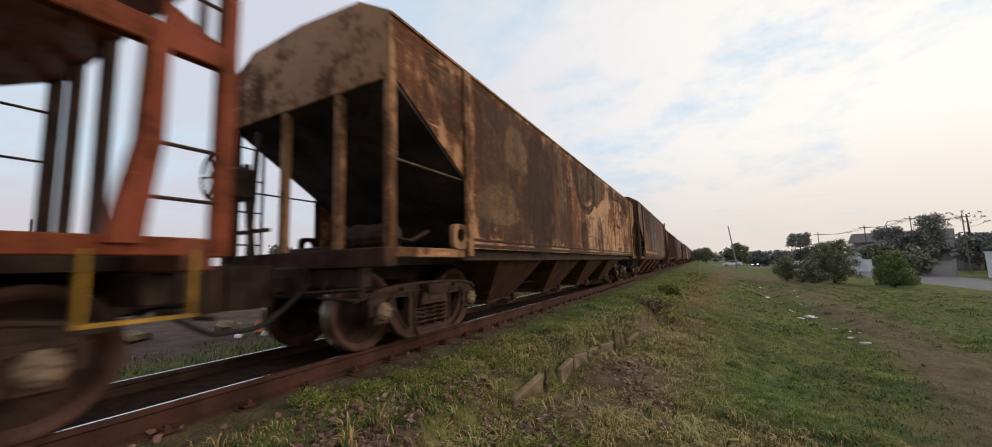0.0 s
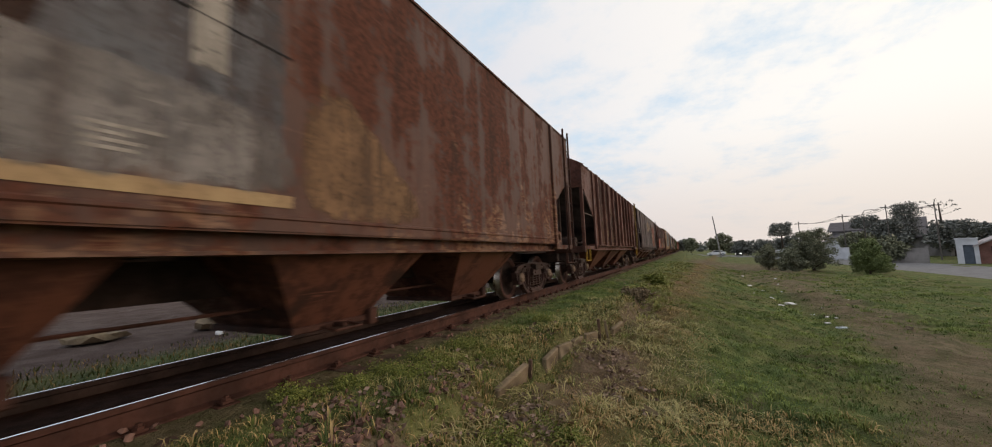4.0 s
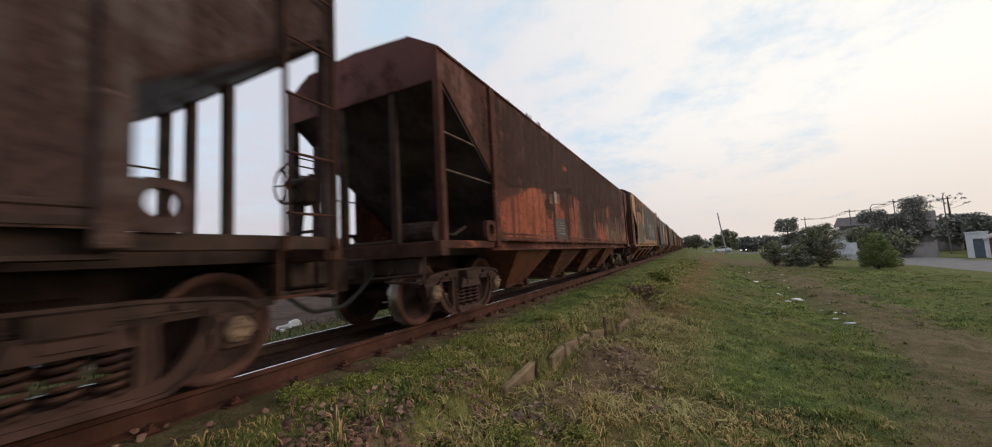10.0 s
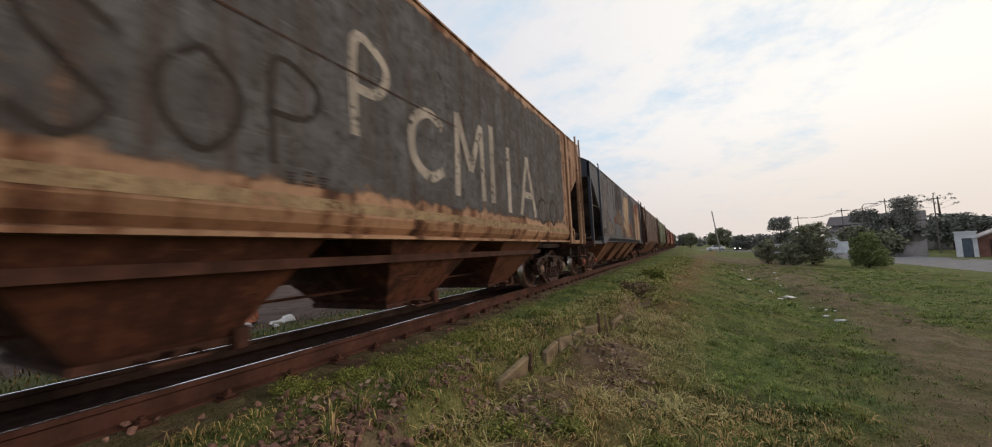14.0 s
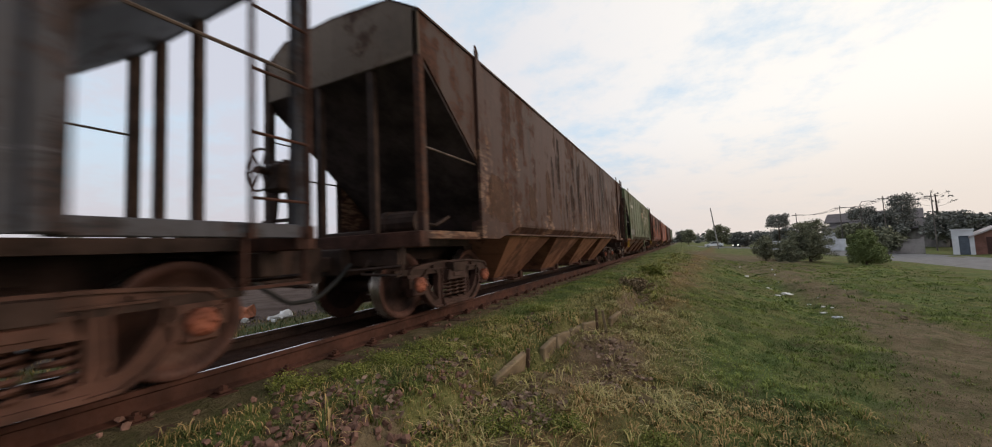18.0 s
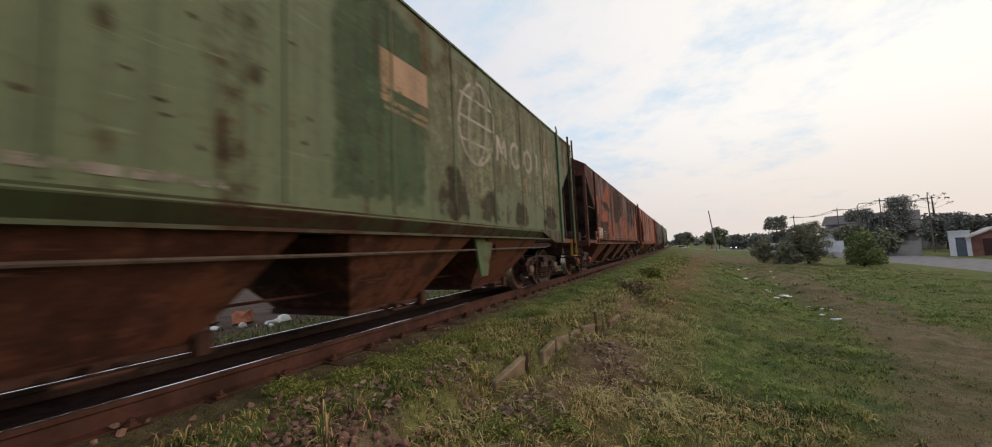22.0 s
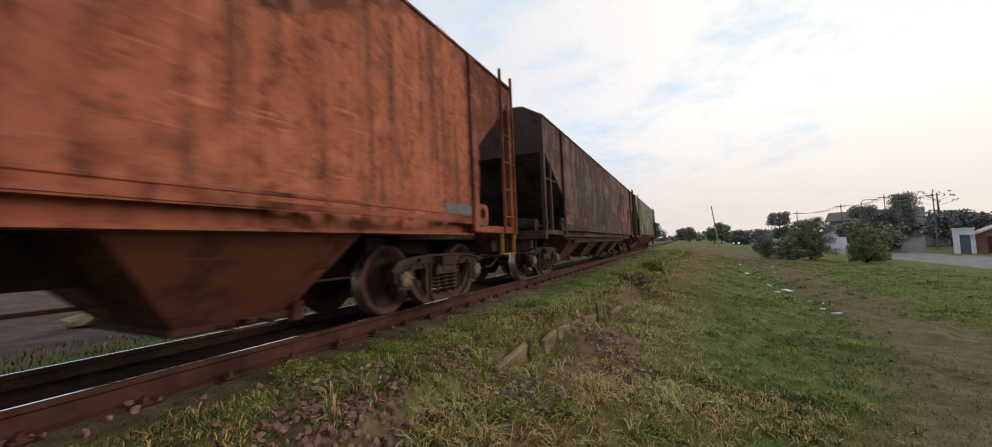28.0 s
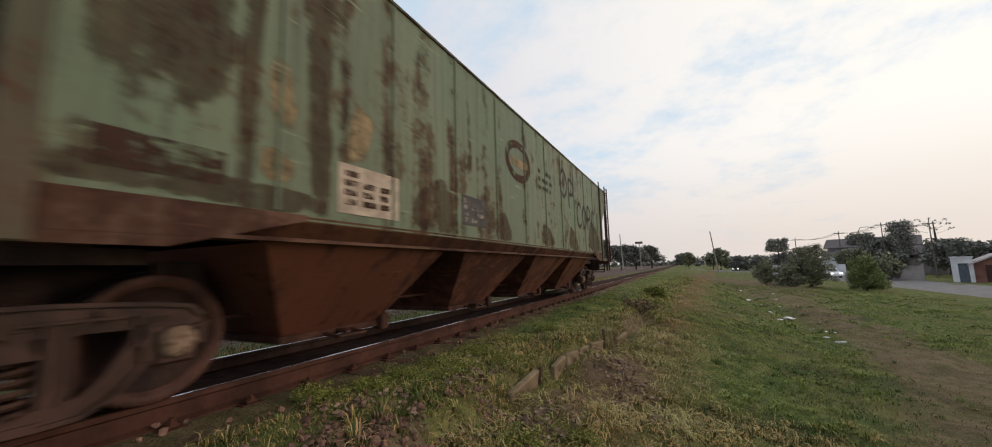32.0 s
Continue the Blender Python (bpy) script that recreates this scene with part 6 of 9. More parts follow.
decal(w, "spray_line", D["teal"], lambda bm: [stroke(bm, spline(p, 6, False), t, X3) for p, t in (([(1.76, 1.28), (1.74, 1.6), (1.92, 1.95), (2.2, 2.14), (2.7, 2.26)], 0.09), ([(2.85, 2.27), (3.4, 2.33)], 0.05), ([(3.6, 2.40), (4.1, 2.12), (4.36, 1.74), (4.38, 1.3)], 0.045),
      ([(1.9, 1.41), (2.2, 1.50), (2.65, 1.60), (3.13, 1.54), (3.55, 1.40)], 0.035), ([(1.9, 1.42), (2.3, 1.42), (3.0, 1.40), (3.6, 1.38)], 0.035), ([(1.85, 1.36), (2.2, 1.32), (2.8, 1.28), (3.4, 1.27), (4.25, 1.33)], 0.06), ([(1.78, 1.7), (2.0, 1.74), (2.15, 1.86), (2.22, 2.1)], 0.06),
      ([(2.85, 2.10), (3.4, 2.08)], 0.045), ([(3.7, 2.05), (3.62, 1.95), (3.72, 1.86), (3.82, 1.95), (3.74, 2.05), (4.0, 2.08), (4.05, 1.92)], 0.05), ([(3.95, 1.85), (3.96, 1.45)], 0.03))], "teal sprayed lines")
decal(w, "spray_badge", D["moss"], lambda bm: sheet(bm, oval(4.72, 1.93, 0.34, 0.40), X2))
decal(w, "spray_line", D["teal"], lambda bm: [stroke(bm, oval(4.72, 1.93, 0.28, 0.34), 0.035, X3, True), stroke(bm, [(4.5, 2.1), (4.72, 1.7), (4.95, 2.12)], 0.04, X3), stroke(bm, [(4.72, 2.25), (4.72, 1.6)], 0.03, X3)])
decal(w, "white_letter_shape", D["white"], lambda bm: [write_shape(bm, *a) for a in (("loop", 7.2, 1.95, 0.55, 0.9, 0.10), ("round", 8.0, 1.75, 0.7, 0.75, 0.12), ("twin", 8.9, 1.6, 0.8, 1.1, 0.12), ("bar", 9.8, 1.6, 0.3, 1.2, 0.14), ("bar", 10.4, 1.5, 0.3, 1.1, 0.14), ("peak", 11.0, 1.5, 0.8, 1.1, 0.12))], "pale sprayed letter shapes")
decal(w, "black_letter_shape", D["soot"], lambda bm: [write_shape(bm, *a) for a in (("snake", 5.25, 1.5, 0.45, 0.7, 0.05), ("ring", 5.8, 1.55, 0.5, 0.65, 0.05), ("loop", 6.45, 1.55, 0.5, 0.75, 0.05), ("round", 11.9, 1.4, 0.5, 0.5, 0.06), ("ring", 12.6, 1.4, 0.5, 0.55, 0.06))] + [dashes(bm, 6.6, 7.0, 1.42, 1.54, 5, 12)])
decal(w, "drip_stain", T["brown_wash"], lambda bm: blobs(bm, [[(1.45, 3.74), (4.9, 3.74), (4.9, 3.2), (4.55, 2.75), (4.2, 3.1), (3.8, 2.7), (3.4, 3.2), (3.0, 2.75), (2.7, 3.3), (2.3, 2.9), (1.9, 3.3), (1.5, 2.8)], [(1.5, 2.0), (1.55, 2.5), (1.75, 2.4), (1.7, 1.9)]], X1 + 0.001), "brown runs under the eaves")
decal(w, "sheet_seam", D["umber"], lambda bm: stroke(bm, [(1.45, 2.62), (4.8, 2.55), (9.0, 2.5)], 0.02, X3))
# blue-grey wagon: cream and red sprayed letters
w = WAGONS[7]
decal(w, "cream_field", T["peach_thin"], lambda bm: blobs(bm, [[(5.7, 1.85), (5.75, 2.3), (6.2, 2.5), (6.6, 2.2), (6.5, 1.4), (6.1, 1.4)], [(4.75, 1.9), (4.85, 2.4), (5.4, 2.5), (5.6, 1.9)]]), "thin cream sprayed letters")
decal(w, "cream_field", T["peach"], lambda bm: blobs(bm, [[(6.85, 1.27), (6.85, 2.6), (7.2, 3.3), (8.4, 3.4), (8.75, 3.0), (8.72, 2.2), (8.88, 1.9), (8.92, 1.27), (7.9, 1.26)], [(8.4, 3.3), (8.3, 2.6), (8.7, 2.45), (8.95, 2.9), (8.95, 3.45)]]), "cream sprayed field")
decal(w, "cream_letter", T["peach"], lambda bm: blobs(bm, [[(11.22, 1.26), (11.24, 2.35), (11.42, 2.75), (11.85, 2.88), (12.05, 2.35), (12.15, 1.26)], [(12.2, 1.26), (12.15, 2.4), (12.55, 2.75), (12.7, 3.2), (13.3, 3.3), (13.45, 2.6), (13.5, 1.26)]], X1 + 0.003), "tall cream sprayed letters")
decal(w, "blue_paint", T["blue"], lambda bm: blobs(bm, [[(8.85, 2.0), (8.8, 2.9), (9.0, 3.58), (10.1, 3.58), (10.12, 2.4), (9.95, 1.95), (9.4, 2.1)]], X1 + 0.0005), "clear blue-grey paint")
decal(w, "front_wear", T["mauve_pale"], lambda bm: blobs(bm, [[(1.4, 1.3), (1.4, 3.3), (2.0, 3.4), (2.5, 2.9), (2.9, 2.0), (3.7, 1.7), (4.2, 1.3)]]), "pale worn front corner")
decal(w, "dark_paint", T["soot"], lambda bm: blobs(bm, [[(4.6, 2.0), (4.6, 3.5), (6.6, 3.55), (6.5, 2.5), (5.6, 2.5)], [(9.95, 1.3), (9.95, 2.2), (10.3, 2.5), (10.5, 1.3)], [(10.6, 1.3), (10.6, 2.3), (10.8, 2.5), (10.9, 1.3)]]), "sooty paint")
decal(w, "red_disc", T["brick_red"], lambda bm: soft_sheet(bm, oval(4.42, 1.97, 0.27, 0.17, 20), X1 + 0.001), "small red sprayed disc")
decal(w, "red_letter", T["brick_red"], lambda bm: blobs(bm, [[(8.88, 1.30), (8.86, 2.0), (9.2, 2.15), (9.6, 2.05), (9.9, 1.9), (9.98, 1.5), (9.95, 1.30)], [(11.1, 1.9), (11.15, 3.05), (11.8, 3.35), (12.9, 3.5), (13.8, 3.45), (13.85, 1.3), (12.4, 1.3)]], X1 + 0.001), "brick red sprayed areas")
decal(w, "scribble", D["umber"], lambda bm: [stroke(bm, spline(p, 5, False), 0.075, X2) for p in ([(9.0, 1.4), (9.1, 1.75), (9.3, 1.5), (9.4, 1.95)], [(9.3, 1.35), (9.6, 1.45), (9.5, 1.8), (9.8, 1.75)], [(9.0, 2.0), (9.25, 1.85), (9.55, 2.02)], [(9.6, 1.35), (9.8, 1.55), (9.92, 1.4)])], "dark sprayed scribbles")
decal(w, "paint_drip", D["umber"], lambda bm: [stroke(bm, [(y, z1), (y + 0.03, z0)], 0.05, X2 + 0.001) for y, z0, z1 in ((11.5, 1.4, 2.3), (11.75, 1.5, 2.5), (12.05, 1.35, 2.2), (12.3, 1.5, 2.55), (12.6, 1.35, 2.3), (12.95, 1.4, 2.4), (13.25, 1.35, 2.1), (13.55, 1.5, 2.5))], "dark paint drips")
decal(w, "letter_in_cream", D["umber"], lambda bm: [stroke(bm, spline([(12.62, 2.72), (12.74, 3.02), (13.02, 3.1), (13.18, 2.88), (12.98, 2.66)], 6, False), 0.07, X3), stroke(bm, spline([(11.5, 2.55), (11.75, 2.62), (11.95, 2.3), (12.05, 1.7)], 6, False), 0.05, X3)], "dark sprayed outlines on cream")
decal(w, "letter_outline", D["umber"], lambda bm: [stroke(bm, spline(p, 6, False), 0.075, X3) for p in ([(4.7, 1.9), (5.0, 1.86), (5.6, 1.84), (6.1, 1.92)], [(5.2, 1.95), (5.5, 2.3), (5.9, 2.0)], [(6.2, 1.3), (6.3, 1.9), (6.8, 2.2), (7.3, 2.0), (7.4, 1.35)], [(6.6, 1.45), (6.8, 1.75), (7.1, 1.6), (7.0, 1.4)],
      [(7.7, 2.05), (7.9, 2.0), (8.15, 1.72), (8.1, 1.35)], [(8.1, 1.86), (8.3, 1.98), (8.6, 1.92), (8.82, 1.72)], [(8.26, 1.30), (8.28, 1.55), (8.42, 1.68), (8.58, 1.62), (8.58, 1.45), (8.46, 1.40), (8.40, 1.52)], [(8.62, 1.75), (8.7, 1.82), (8.8, 1.74)],
      [(7.62, 1.4), (7.68, 1.7), (7.8, 1.6)])], "dark sprayed outlines")
decal(w, "letter_light", D["white"], lambda bm: [stroke(bm, spline(p, 6, False), 0.04, X3 + 0.002) for p in ([(8.6, 2.6), (8.72, 2.2), (8.86, 1.95)], [(9.0, 2.15), (9.2, 2.2)], [(9.4, 2.2), (9.6, 2.24)], [(9.0, 1.45), (9.3, 1.4)], [(9.7, 1.75), (9.9, 1.7)], [(11.4, 2.35), (11.45, 1.9), (11.4, 1.4)], [(12.4, 2.3), (12.45, 1.9), (12.4, 1.45)], [(12.9, 2.0), (12.95, 1.4)], [(13.3, 2.1), (13.35, 1.4)], [(13.6, 2.3), (13.65, 1.5)])])
decal(w, "cream_plate", D["pale"], lambda bm: sheet(bm, rect(2.88, 3.67, 1.32, 1.82), X2), "faded cream panel with brown marks")
decal(w, "writing_mark", D["brown"], lambda bm: dashes(bm, 2.98, 3.58, 1.42, 1.76, 4, 71, X3, 0.35, 3))
decal(w, "grime", T["mauve"], lambda bm: blobs(bm, [[(10.1, 1.3), (10.05, 3.3), (10.6, 3.4), (11.2, 3.2), (11.3, 1.3)], [(6.2, 1.3), (6.4, 1.8), (7.5, 1.6), (7.4, 1.3)]]))
decal(w, "dark_line", D["umber"], lambda bm: sheet(bm, rect(4.0, 11.0, 1.325, 1.34), X3), "thin dark line along the foot")
decal(w, "brown_mark", D["umber"], lambda bm: [sheet(bm, rect(13.75, 14.0, 1.45, 1.58), X3 + 0.003), sheet(bm, rect(1.57, 2.17, 1.37, 1.55), X2)])
# chocolate wagon: pale scuffs
w = WAGONS[8]
decal(w, "tan_wear", T["olive"], lambda bm: blobs(bm, [[(4.27, 1.3), (4.25, 1.8), (4.35, 2.5), (4.6, 2.4), (4.65, 1.8), (4.6, 1.34)], [(3.3, 1.35), (3.3, 2.0), (3.6, 1.9), (3.72, 1.5)], [(9.4, 1.28), (9.4, 1.65), (9.95, 1.6), (10.2, 1.3)], [(7.1, 1.3), (7.1, 1.7), (7.4, 1.7), (7.4, 1.3)], [(12.7, 1.5), (12.9, 2.4), (13.3, 2.4), (13.8, 1.8), (13.6, 1.4)], [(1.6, 1.3), (1.7, 2.0), (2.4, 1.8), (2.5, 1.3)]]), "tan worn paint")
decal(w, "grey_run", T["slate_blue"], lambda bm: blobs(bm, [[(10.4, 3.5), (10.6, 3.5), (10.68, 2.2), (10.6, 1.9), (10.5, 2.2)], [(10.72, 3.5), (10.98, 3.5), (10.9, 2.2), (10.78, 1.65), (10.7, 2.2)], [(11.0, 3.5), (11.15, 3.5), (11.12, 2.3), (11.05, 2.2)]], X1 + 0.002), "grey paint runs")
decal(w, "white_scratch", D["white"], lambda bm: [stroke(bm, [(10.66, 3.5), (10.78, 2.6), (10.95, 1.8)], 0.014, X3), stroke(bm, [(10.72, 3.45), (10.85, 2.7), (10.9, 1.9)], 0.010, X3)])
decal(w, "rust_run", T["soot"], lambda bm: runs(bm, 40, (4.5, 14.0, 2.0, 3.4), (0.08, 0.30), (0.4, 1.4), 63, X1 + 0.001), "sooty runs down the side")
# olive green wagon: class letters, panels, globe emblem
w = WAGONS[9]
words_on(w, "HFE", 0.24, 1.70, 2.86, D["fresh_white"], "white class letters")
decal(w, "number_bars", D["fresh_white"], lambda bm: [sheet(bm, rect(2.3 + 0.15 * i, 2.39 + 0.15 * i, 2.84, 3.0), X2) for i in range(7)])
decal(w, "data_plate", D["plate_grey"], lambda bm: box(bm, HALF, X1, 1.58, 3.2, 1.29, 1.63), "grey-blue data panel with white writing")
decal(w, "writing_mark", D["white"], lambda bm: [dashes(bm, 1.66, 3.0, 1.34, 1.58, 3, 21, X2, 0.35, 4), dashes(bm, 4.0, 5.1, 1.62, 1.78, 2, 22, X2, 0.4, 5), dashes(bm, 4.05, 4.15, 1.4, 1.62, 3, 23, X2, 0.4, 1)])
decal(w, "green_panel", T["leaf_green"], lambda bm: soft_sheet(bm, [(7.55, 1.35), (8.2, 1.35), (8.85, 1.35), (8.9, 2.4), (8.85, 3.5), (8.2, 3.5), (7.58, 3.5), (7.56, 2.4)], X1), "brighter green repainted panel")
decal(w, "pale_olive", T["olive_pale"], lambda bm: blobs(bm, [[(9.0, 1.4), (9.0, 3.3), (11.0, 3.5), (14.0, 3.5), (14.05, 1.5), (11.5, 1.9)]]), "bleached olive paint at the rear")
decal(w, "rust_bloom", T["soot"], lambda bm: blobs(bm, [[(9.1, 1.32), (9.15, 1.75), (9.4, 2.0), (9.7, 1.8), (9.8, 1.32)], [(10.2, 1.32), (10.25, 1.7), (10.6, 1.75), (10.8, 1.32)], [(11.4, 1.32), (11.5, 1.7), (11.9, 1.65), (12.0, 1.32)], [(13.0, 1.32), (13.1, 1.8), (13.7, 1.7), (13.8, 1.32)]], X1 + 0.001), "thin rust bloom along the rear foot")
decal(w, "paint_chip", D["umber"], lambda bm: [sheet(bm, oval(y, z, a * 0.5, b * 0.6, 7, 0.4), X2) for y, z, a, b in ((5.9, 1.66, 0.05, 0.03), (6.25, 1.9, 0.05, 0.02), (6.4, 1.78, 0.06, 0.02), (6.42, 1.7, 0.08, 0.015), (6.6, 1.55, 0.03, 0.03), (7.0, 2.2, 0.04, 0.02), (7.3, 1.75, 0.04, 0.03), (7.35, 1.95, 0.03, 0.03), (7.5, 1.7, 0.05, 0.025), (8.0, 1.55, 0.05, 0.03), (8.2, 1.48, 0.04, 0.03), (8.5, 1.6, 0.05, 0.04), (7.8, 1.72, 0.06, 0.03), (6.55, 2.35, 0.05, 0.03), (5.6, 1.75, 0.06, 0.02), (7.2, 2.5, 0.05, 0.02))], "dark chips in the paint")
decal(w, "company_sign", D["peach"], lambda bm: sheet(bm, rect(8.15, 8.92, 2.55, 2.94), X2), "pale orange sign")
decal(w, "company_sign_foot", D["cream"], lambda bm: [stroke(bm, [(8.2, 2.42), (8.9, 2.40)], 0.05, X2), stroke(bm, [(8.2, 2.34), (8.9, 2.32)], 0.04, X2), sheet(bm, rect(8.15, 8.3, 2.4, 2.94), X3)])
decal(w, "globe_emblem", D["white"], lambda bm: [stroke(bm, oval(10.15, 2.72, r, 0.62, 28, -0.15), 0.045, X2, True) for r in (0.52, 0.26)] + [stroke(bm, [(9.66, z), (10.64, z)], 0.04, X2) for z in (2.4, 2.72, 3.04)], "cream globe emblem")
decal(w, "letter_shape", D["white"], lambda bm: [write_shape(bm, *a) for a in (("twin", 10.75, 2.30, 0.36, 0.42, 0.07), ("round", 11.30, 2.32, 0.40, 0.42, 0.08), ("ring", 11.90, 2.34, 0.42, 0.42, 0.08), ("bar", 12.55, 2.36, 0.16, 0.42, 0.08), ("peak", 13.0, 2.36, 0.42, 0.44, 0.07))], "pale letter shapes")
decal(w, "writing_mark", D["pale"], lambda bm: [sheet(bm, rect(a, b, 1.315, 1.375), X2) for a, b in ((5.86, 6.03), (6.08, 6.24), (6.28, 6.50), (6.54, 6.74))])
decal(w, "pale_run", D["cream"], lambda bm: [sheet(bm, [(13.1, 3.5), (13.2, 3.5), (13.25, 2.6), (13.1, 1.9)], X3), sheet(bm, [(11.9, 2.2), (12.0, 2.2), (12.0, 1.4), (11.95, 1.4)], X3)])
part("drop_bracket", ("bracket",), lambda bm: prism(bm, [(10.15, 1.1), (10.75, 1.1), (10.5, 0.5), (10.3, 0.5)], 1.22, 1.26, 0), P["green_trim"], w, "bright green triangular bracket")
# dark rust wagon
w = WAGONS[10]
decal(w, "data_plate", D["plate_white"], lambda bm: box(bm, HALF, X2, 1.52, 2.34, 1.18, 1.53), "white plate with dark writing")
decal(w, "writing_mark", D["umber"], lambda bm: dashes(bm, 1.58, 2.28, 1.22, 1.50, 4, 31, X3))
decal(w, "orange_patch", T["coral"], lambda bm: blobs(bm, [[(2.3, 1.78), (2.35, 2.05), (2.9, 2.2), (3.64, 2.26), (3.64, 1.82), (3.1, 1.80)], [(2.7, 2.52), (2.9, 2.85), (3.6, 3.2), (4.2, 3.1), (4.2, 2.48), (3.7, 2.55)], [(3.7, 1.22), (3.7, 1.8), (4.3, 1.92), (4.36, 1.8), (4.3, 1.22)], [(4.95, 1.3), (4.95, 1.8), (5.3, 1.85), (5.4, 1.3)], [(1.5, 2.0), (1.6, 2.7), (2.0, 2.6), (2.1, 2.0)],
      [(7.5, 1.25), (7.6, 2.0), (8.2, 2.2), (8.8, 2.2), (9.2, 2.1), (9.25, 1.18), (8.4, 1.2)], [(9.75, 1.18), (9.8, 1.5), (10.4, 1.7), (10.9, 1.65), (10.9, 1.2)], [(8.0, 1.25), (8.1, 2.6), (8.4, 2.6), (8.6, 1.25)], [(12.6, 1.2), (12.7, 2.4), (13.2, 2.9), (13.9, 2.6), (13.9, 1.2)]]), "coral orange paint left in patches")
decal(w, "bubble_letters", D["faint"], lambda bm: [stroke(bm, spline(p, 5, False), 0.13, X2) for p in ([(8.05, 1.85), (8.06, 1.45), (8.2, 1.32), (8.36, 1.45), (8.38, 1.9)], [(8.52, 2.1), (8.5, 1.6), (8.6, 1.34), (8.76, 1.5), (8.76, 2.1)], [(9.2, 1.98), (9.0, 2.12), (8.88, 1.95), (9.0, 1.75), (9.25, 1.7)], [(9.0, 1.25), (9.1, 1.55), (9.3, 1.6), (9.5, 1.4)])], "pale sprayed bubble letters")
decal(w, "sea_green_paint", T["sea"], lambda bm: blobs(bm, [[(11.2, 2.05), (11.3, 2.4), (11.9, 2.5), (12.2, 2.15), (11.8, 1.95)], [(9.65, 1.3), (9.65, 1.75), (9.85, 1.75), (9.85, 1.3)], [(12.3, 1.5), (12.3, 2.4), (12.6, 2.4), (12.6, 1.5)]], X2), "sea green sprayed paint")
decal(w, "dark_repaint", T["umber"], lambda bm: blobs(bm, [[(2.36, 1.18), (2.36, 1.70), (3.2, 1.78), (3.66, 1.78), (3.66, 1.2)], [(2.0, 1.6), (2.05, 1.8), (2.3, 1.75), (2.32, 1.55)], [(4.38, 1.28), (4.36, 2.9), (4.75, 2.9), (4.76, 1.28)], [(5.3, 1.9), (5.3, 3.2), (7.0, 3.3), (7.2, 2.2)], [(2.45, 2.4), (2.6, 2.6), (4.2, 2.4), (4.1, 2.2)]]), "dark brown repaint")
decal(w, "writing_mark", D["white"], lambda bm: [dashes(bm, 3.55, 3.68, 1.38, 1.62, 5, 33, X3, 0.4, 1), dashes(bm, 4.40, 4.72, 1.18, 1.23, 1, 34, X3, 0.2, 6), dashes(bm, 2.6, 3.3, 1.25, 1.45, 3, 35, X3, 0.7, 4)])
decal(w, "soot_streak", T["soot"], lambda bm: blobs(bm, [[(9.6, 2.1), (9.7, 3.3), (10.9, 3.35), (10.8, 2.2)], [(11.0, 1.7), (11.1, 3.3), (12.2, 3.3), (12.0, 2.0)], [(12.4, 1.9), (12.5, 3.3), (13.3, 3.3), (13.1, 2.2)], [(6.6, 2.3), (6.6, 3.3), (8.0, 3.3), (8.0, 2.4)]], X2), "sooty dark paint")
decal(w, "letter_outline", D["faint"], lambda bm: [stroke(bm, spline(p, 6, False), 0.07, X3) for p in ([(8.1, 1.85), (8.12, 1.5), (8.3, 1.42), (8.38, 1.8)], [(8.5, 1.85), (8.52, 1.5), (8.7, 1.45), (8.75, 1.9)], [(8.95, 1.5), (9.1, 1.9), (9.3, 1.6)], [(11.4, 2.0), (11.5, 2.6), (11.9, 2.7), (12.1, 2.2)], [(11.6, 1.5), (11.8, 2.0), (12.2, 1.7)])], "pale sprayed outlines")
# orange rusty wagon
w = WAGONS[11]
words_on(w, "HFE", 0.25, 1.58, 2.68, D["fresh_white"], "white class letters")
decal(w, "number_bars", D["pale"], lambda bm: [sheet(bm, rect(2.15 + 0.14 * i, 2.23 + 0.14 * i, 2.74, 2.9), X2) for i in range(5)])
decal(w, "data_plate", D["plate_grey"], lambda bm: box(bm, HALF, X1, 1.56, 2.95, 1.25, 1.52), "grey data panel with white writing")
decal(w, "writing_mark", D["white"], lambda bm: dashes(bm, 1.62, 2.85, 1.28, 1.50, 3, 41, X2, 0.35, 4))
decal(w, "grey_strip", D["plate_grey"], lambda bm: box(bm, HALF, X3, 13.45, 14.15, 1.20, 1.34), "grey strip at the foot")
decal(w, "fresh_patch", T["coral_fresh"], lambda bm: blobs(bm, [[(10.5, 1.16), (10.4, 2.2), (11.4, 2.6), (12.0, 3.0), (12.6, 3.35), (14.1, 3.4), (14.12, 1.16)]]), "fresher orange paint")
decal(w, "dark_blot", T["umber"], lambda bm: blobs(bm, [[(13.55, 1.60), (13.58, 1.86), (13.9, 1.80), (13.92, 1.62)], [(5.0, 1.6), (5.2, 3.3), (5.8, 3.2), (5.7, 2.0)], [(7.4, 1.3), (7.3, 3.0), (7.9, 3.3), (8.1, 1.9)], [(3.4, 2.2), (3.5, 3.4), (3.9, 3.3), (3.8, 2.4)]]))
decal(w, "small_plate", D["plate_white"], lambda bm: box(bm, HALF, X2, 5.5, 5.72, 2.55, 2.65))
# mud and slate wagon: shield, oval, marks
w = WAGONS[12]
decal(w, "blue_panel", T["slate_blue"], lambda bm: [soft_sheet(bm, rect(*r), X1) for r in ((5.1, 5.95, 1.2, 2.6), (6.5, 7.35, 1.16, 2.5), (3.0, 3.6, 1.5, 3.0), (8.5, 9.1, 1.2, 2.0), (9.5, 10.1, 1.3, 2.4))], "worn blue-grey panel")
decal(w, "dark_panel", T["umber"], lambda bm: soft_sheet(bm, rect(6.02, 6.48, 1.36, 1.84), X2), "dark brown square")
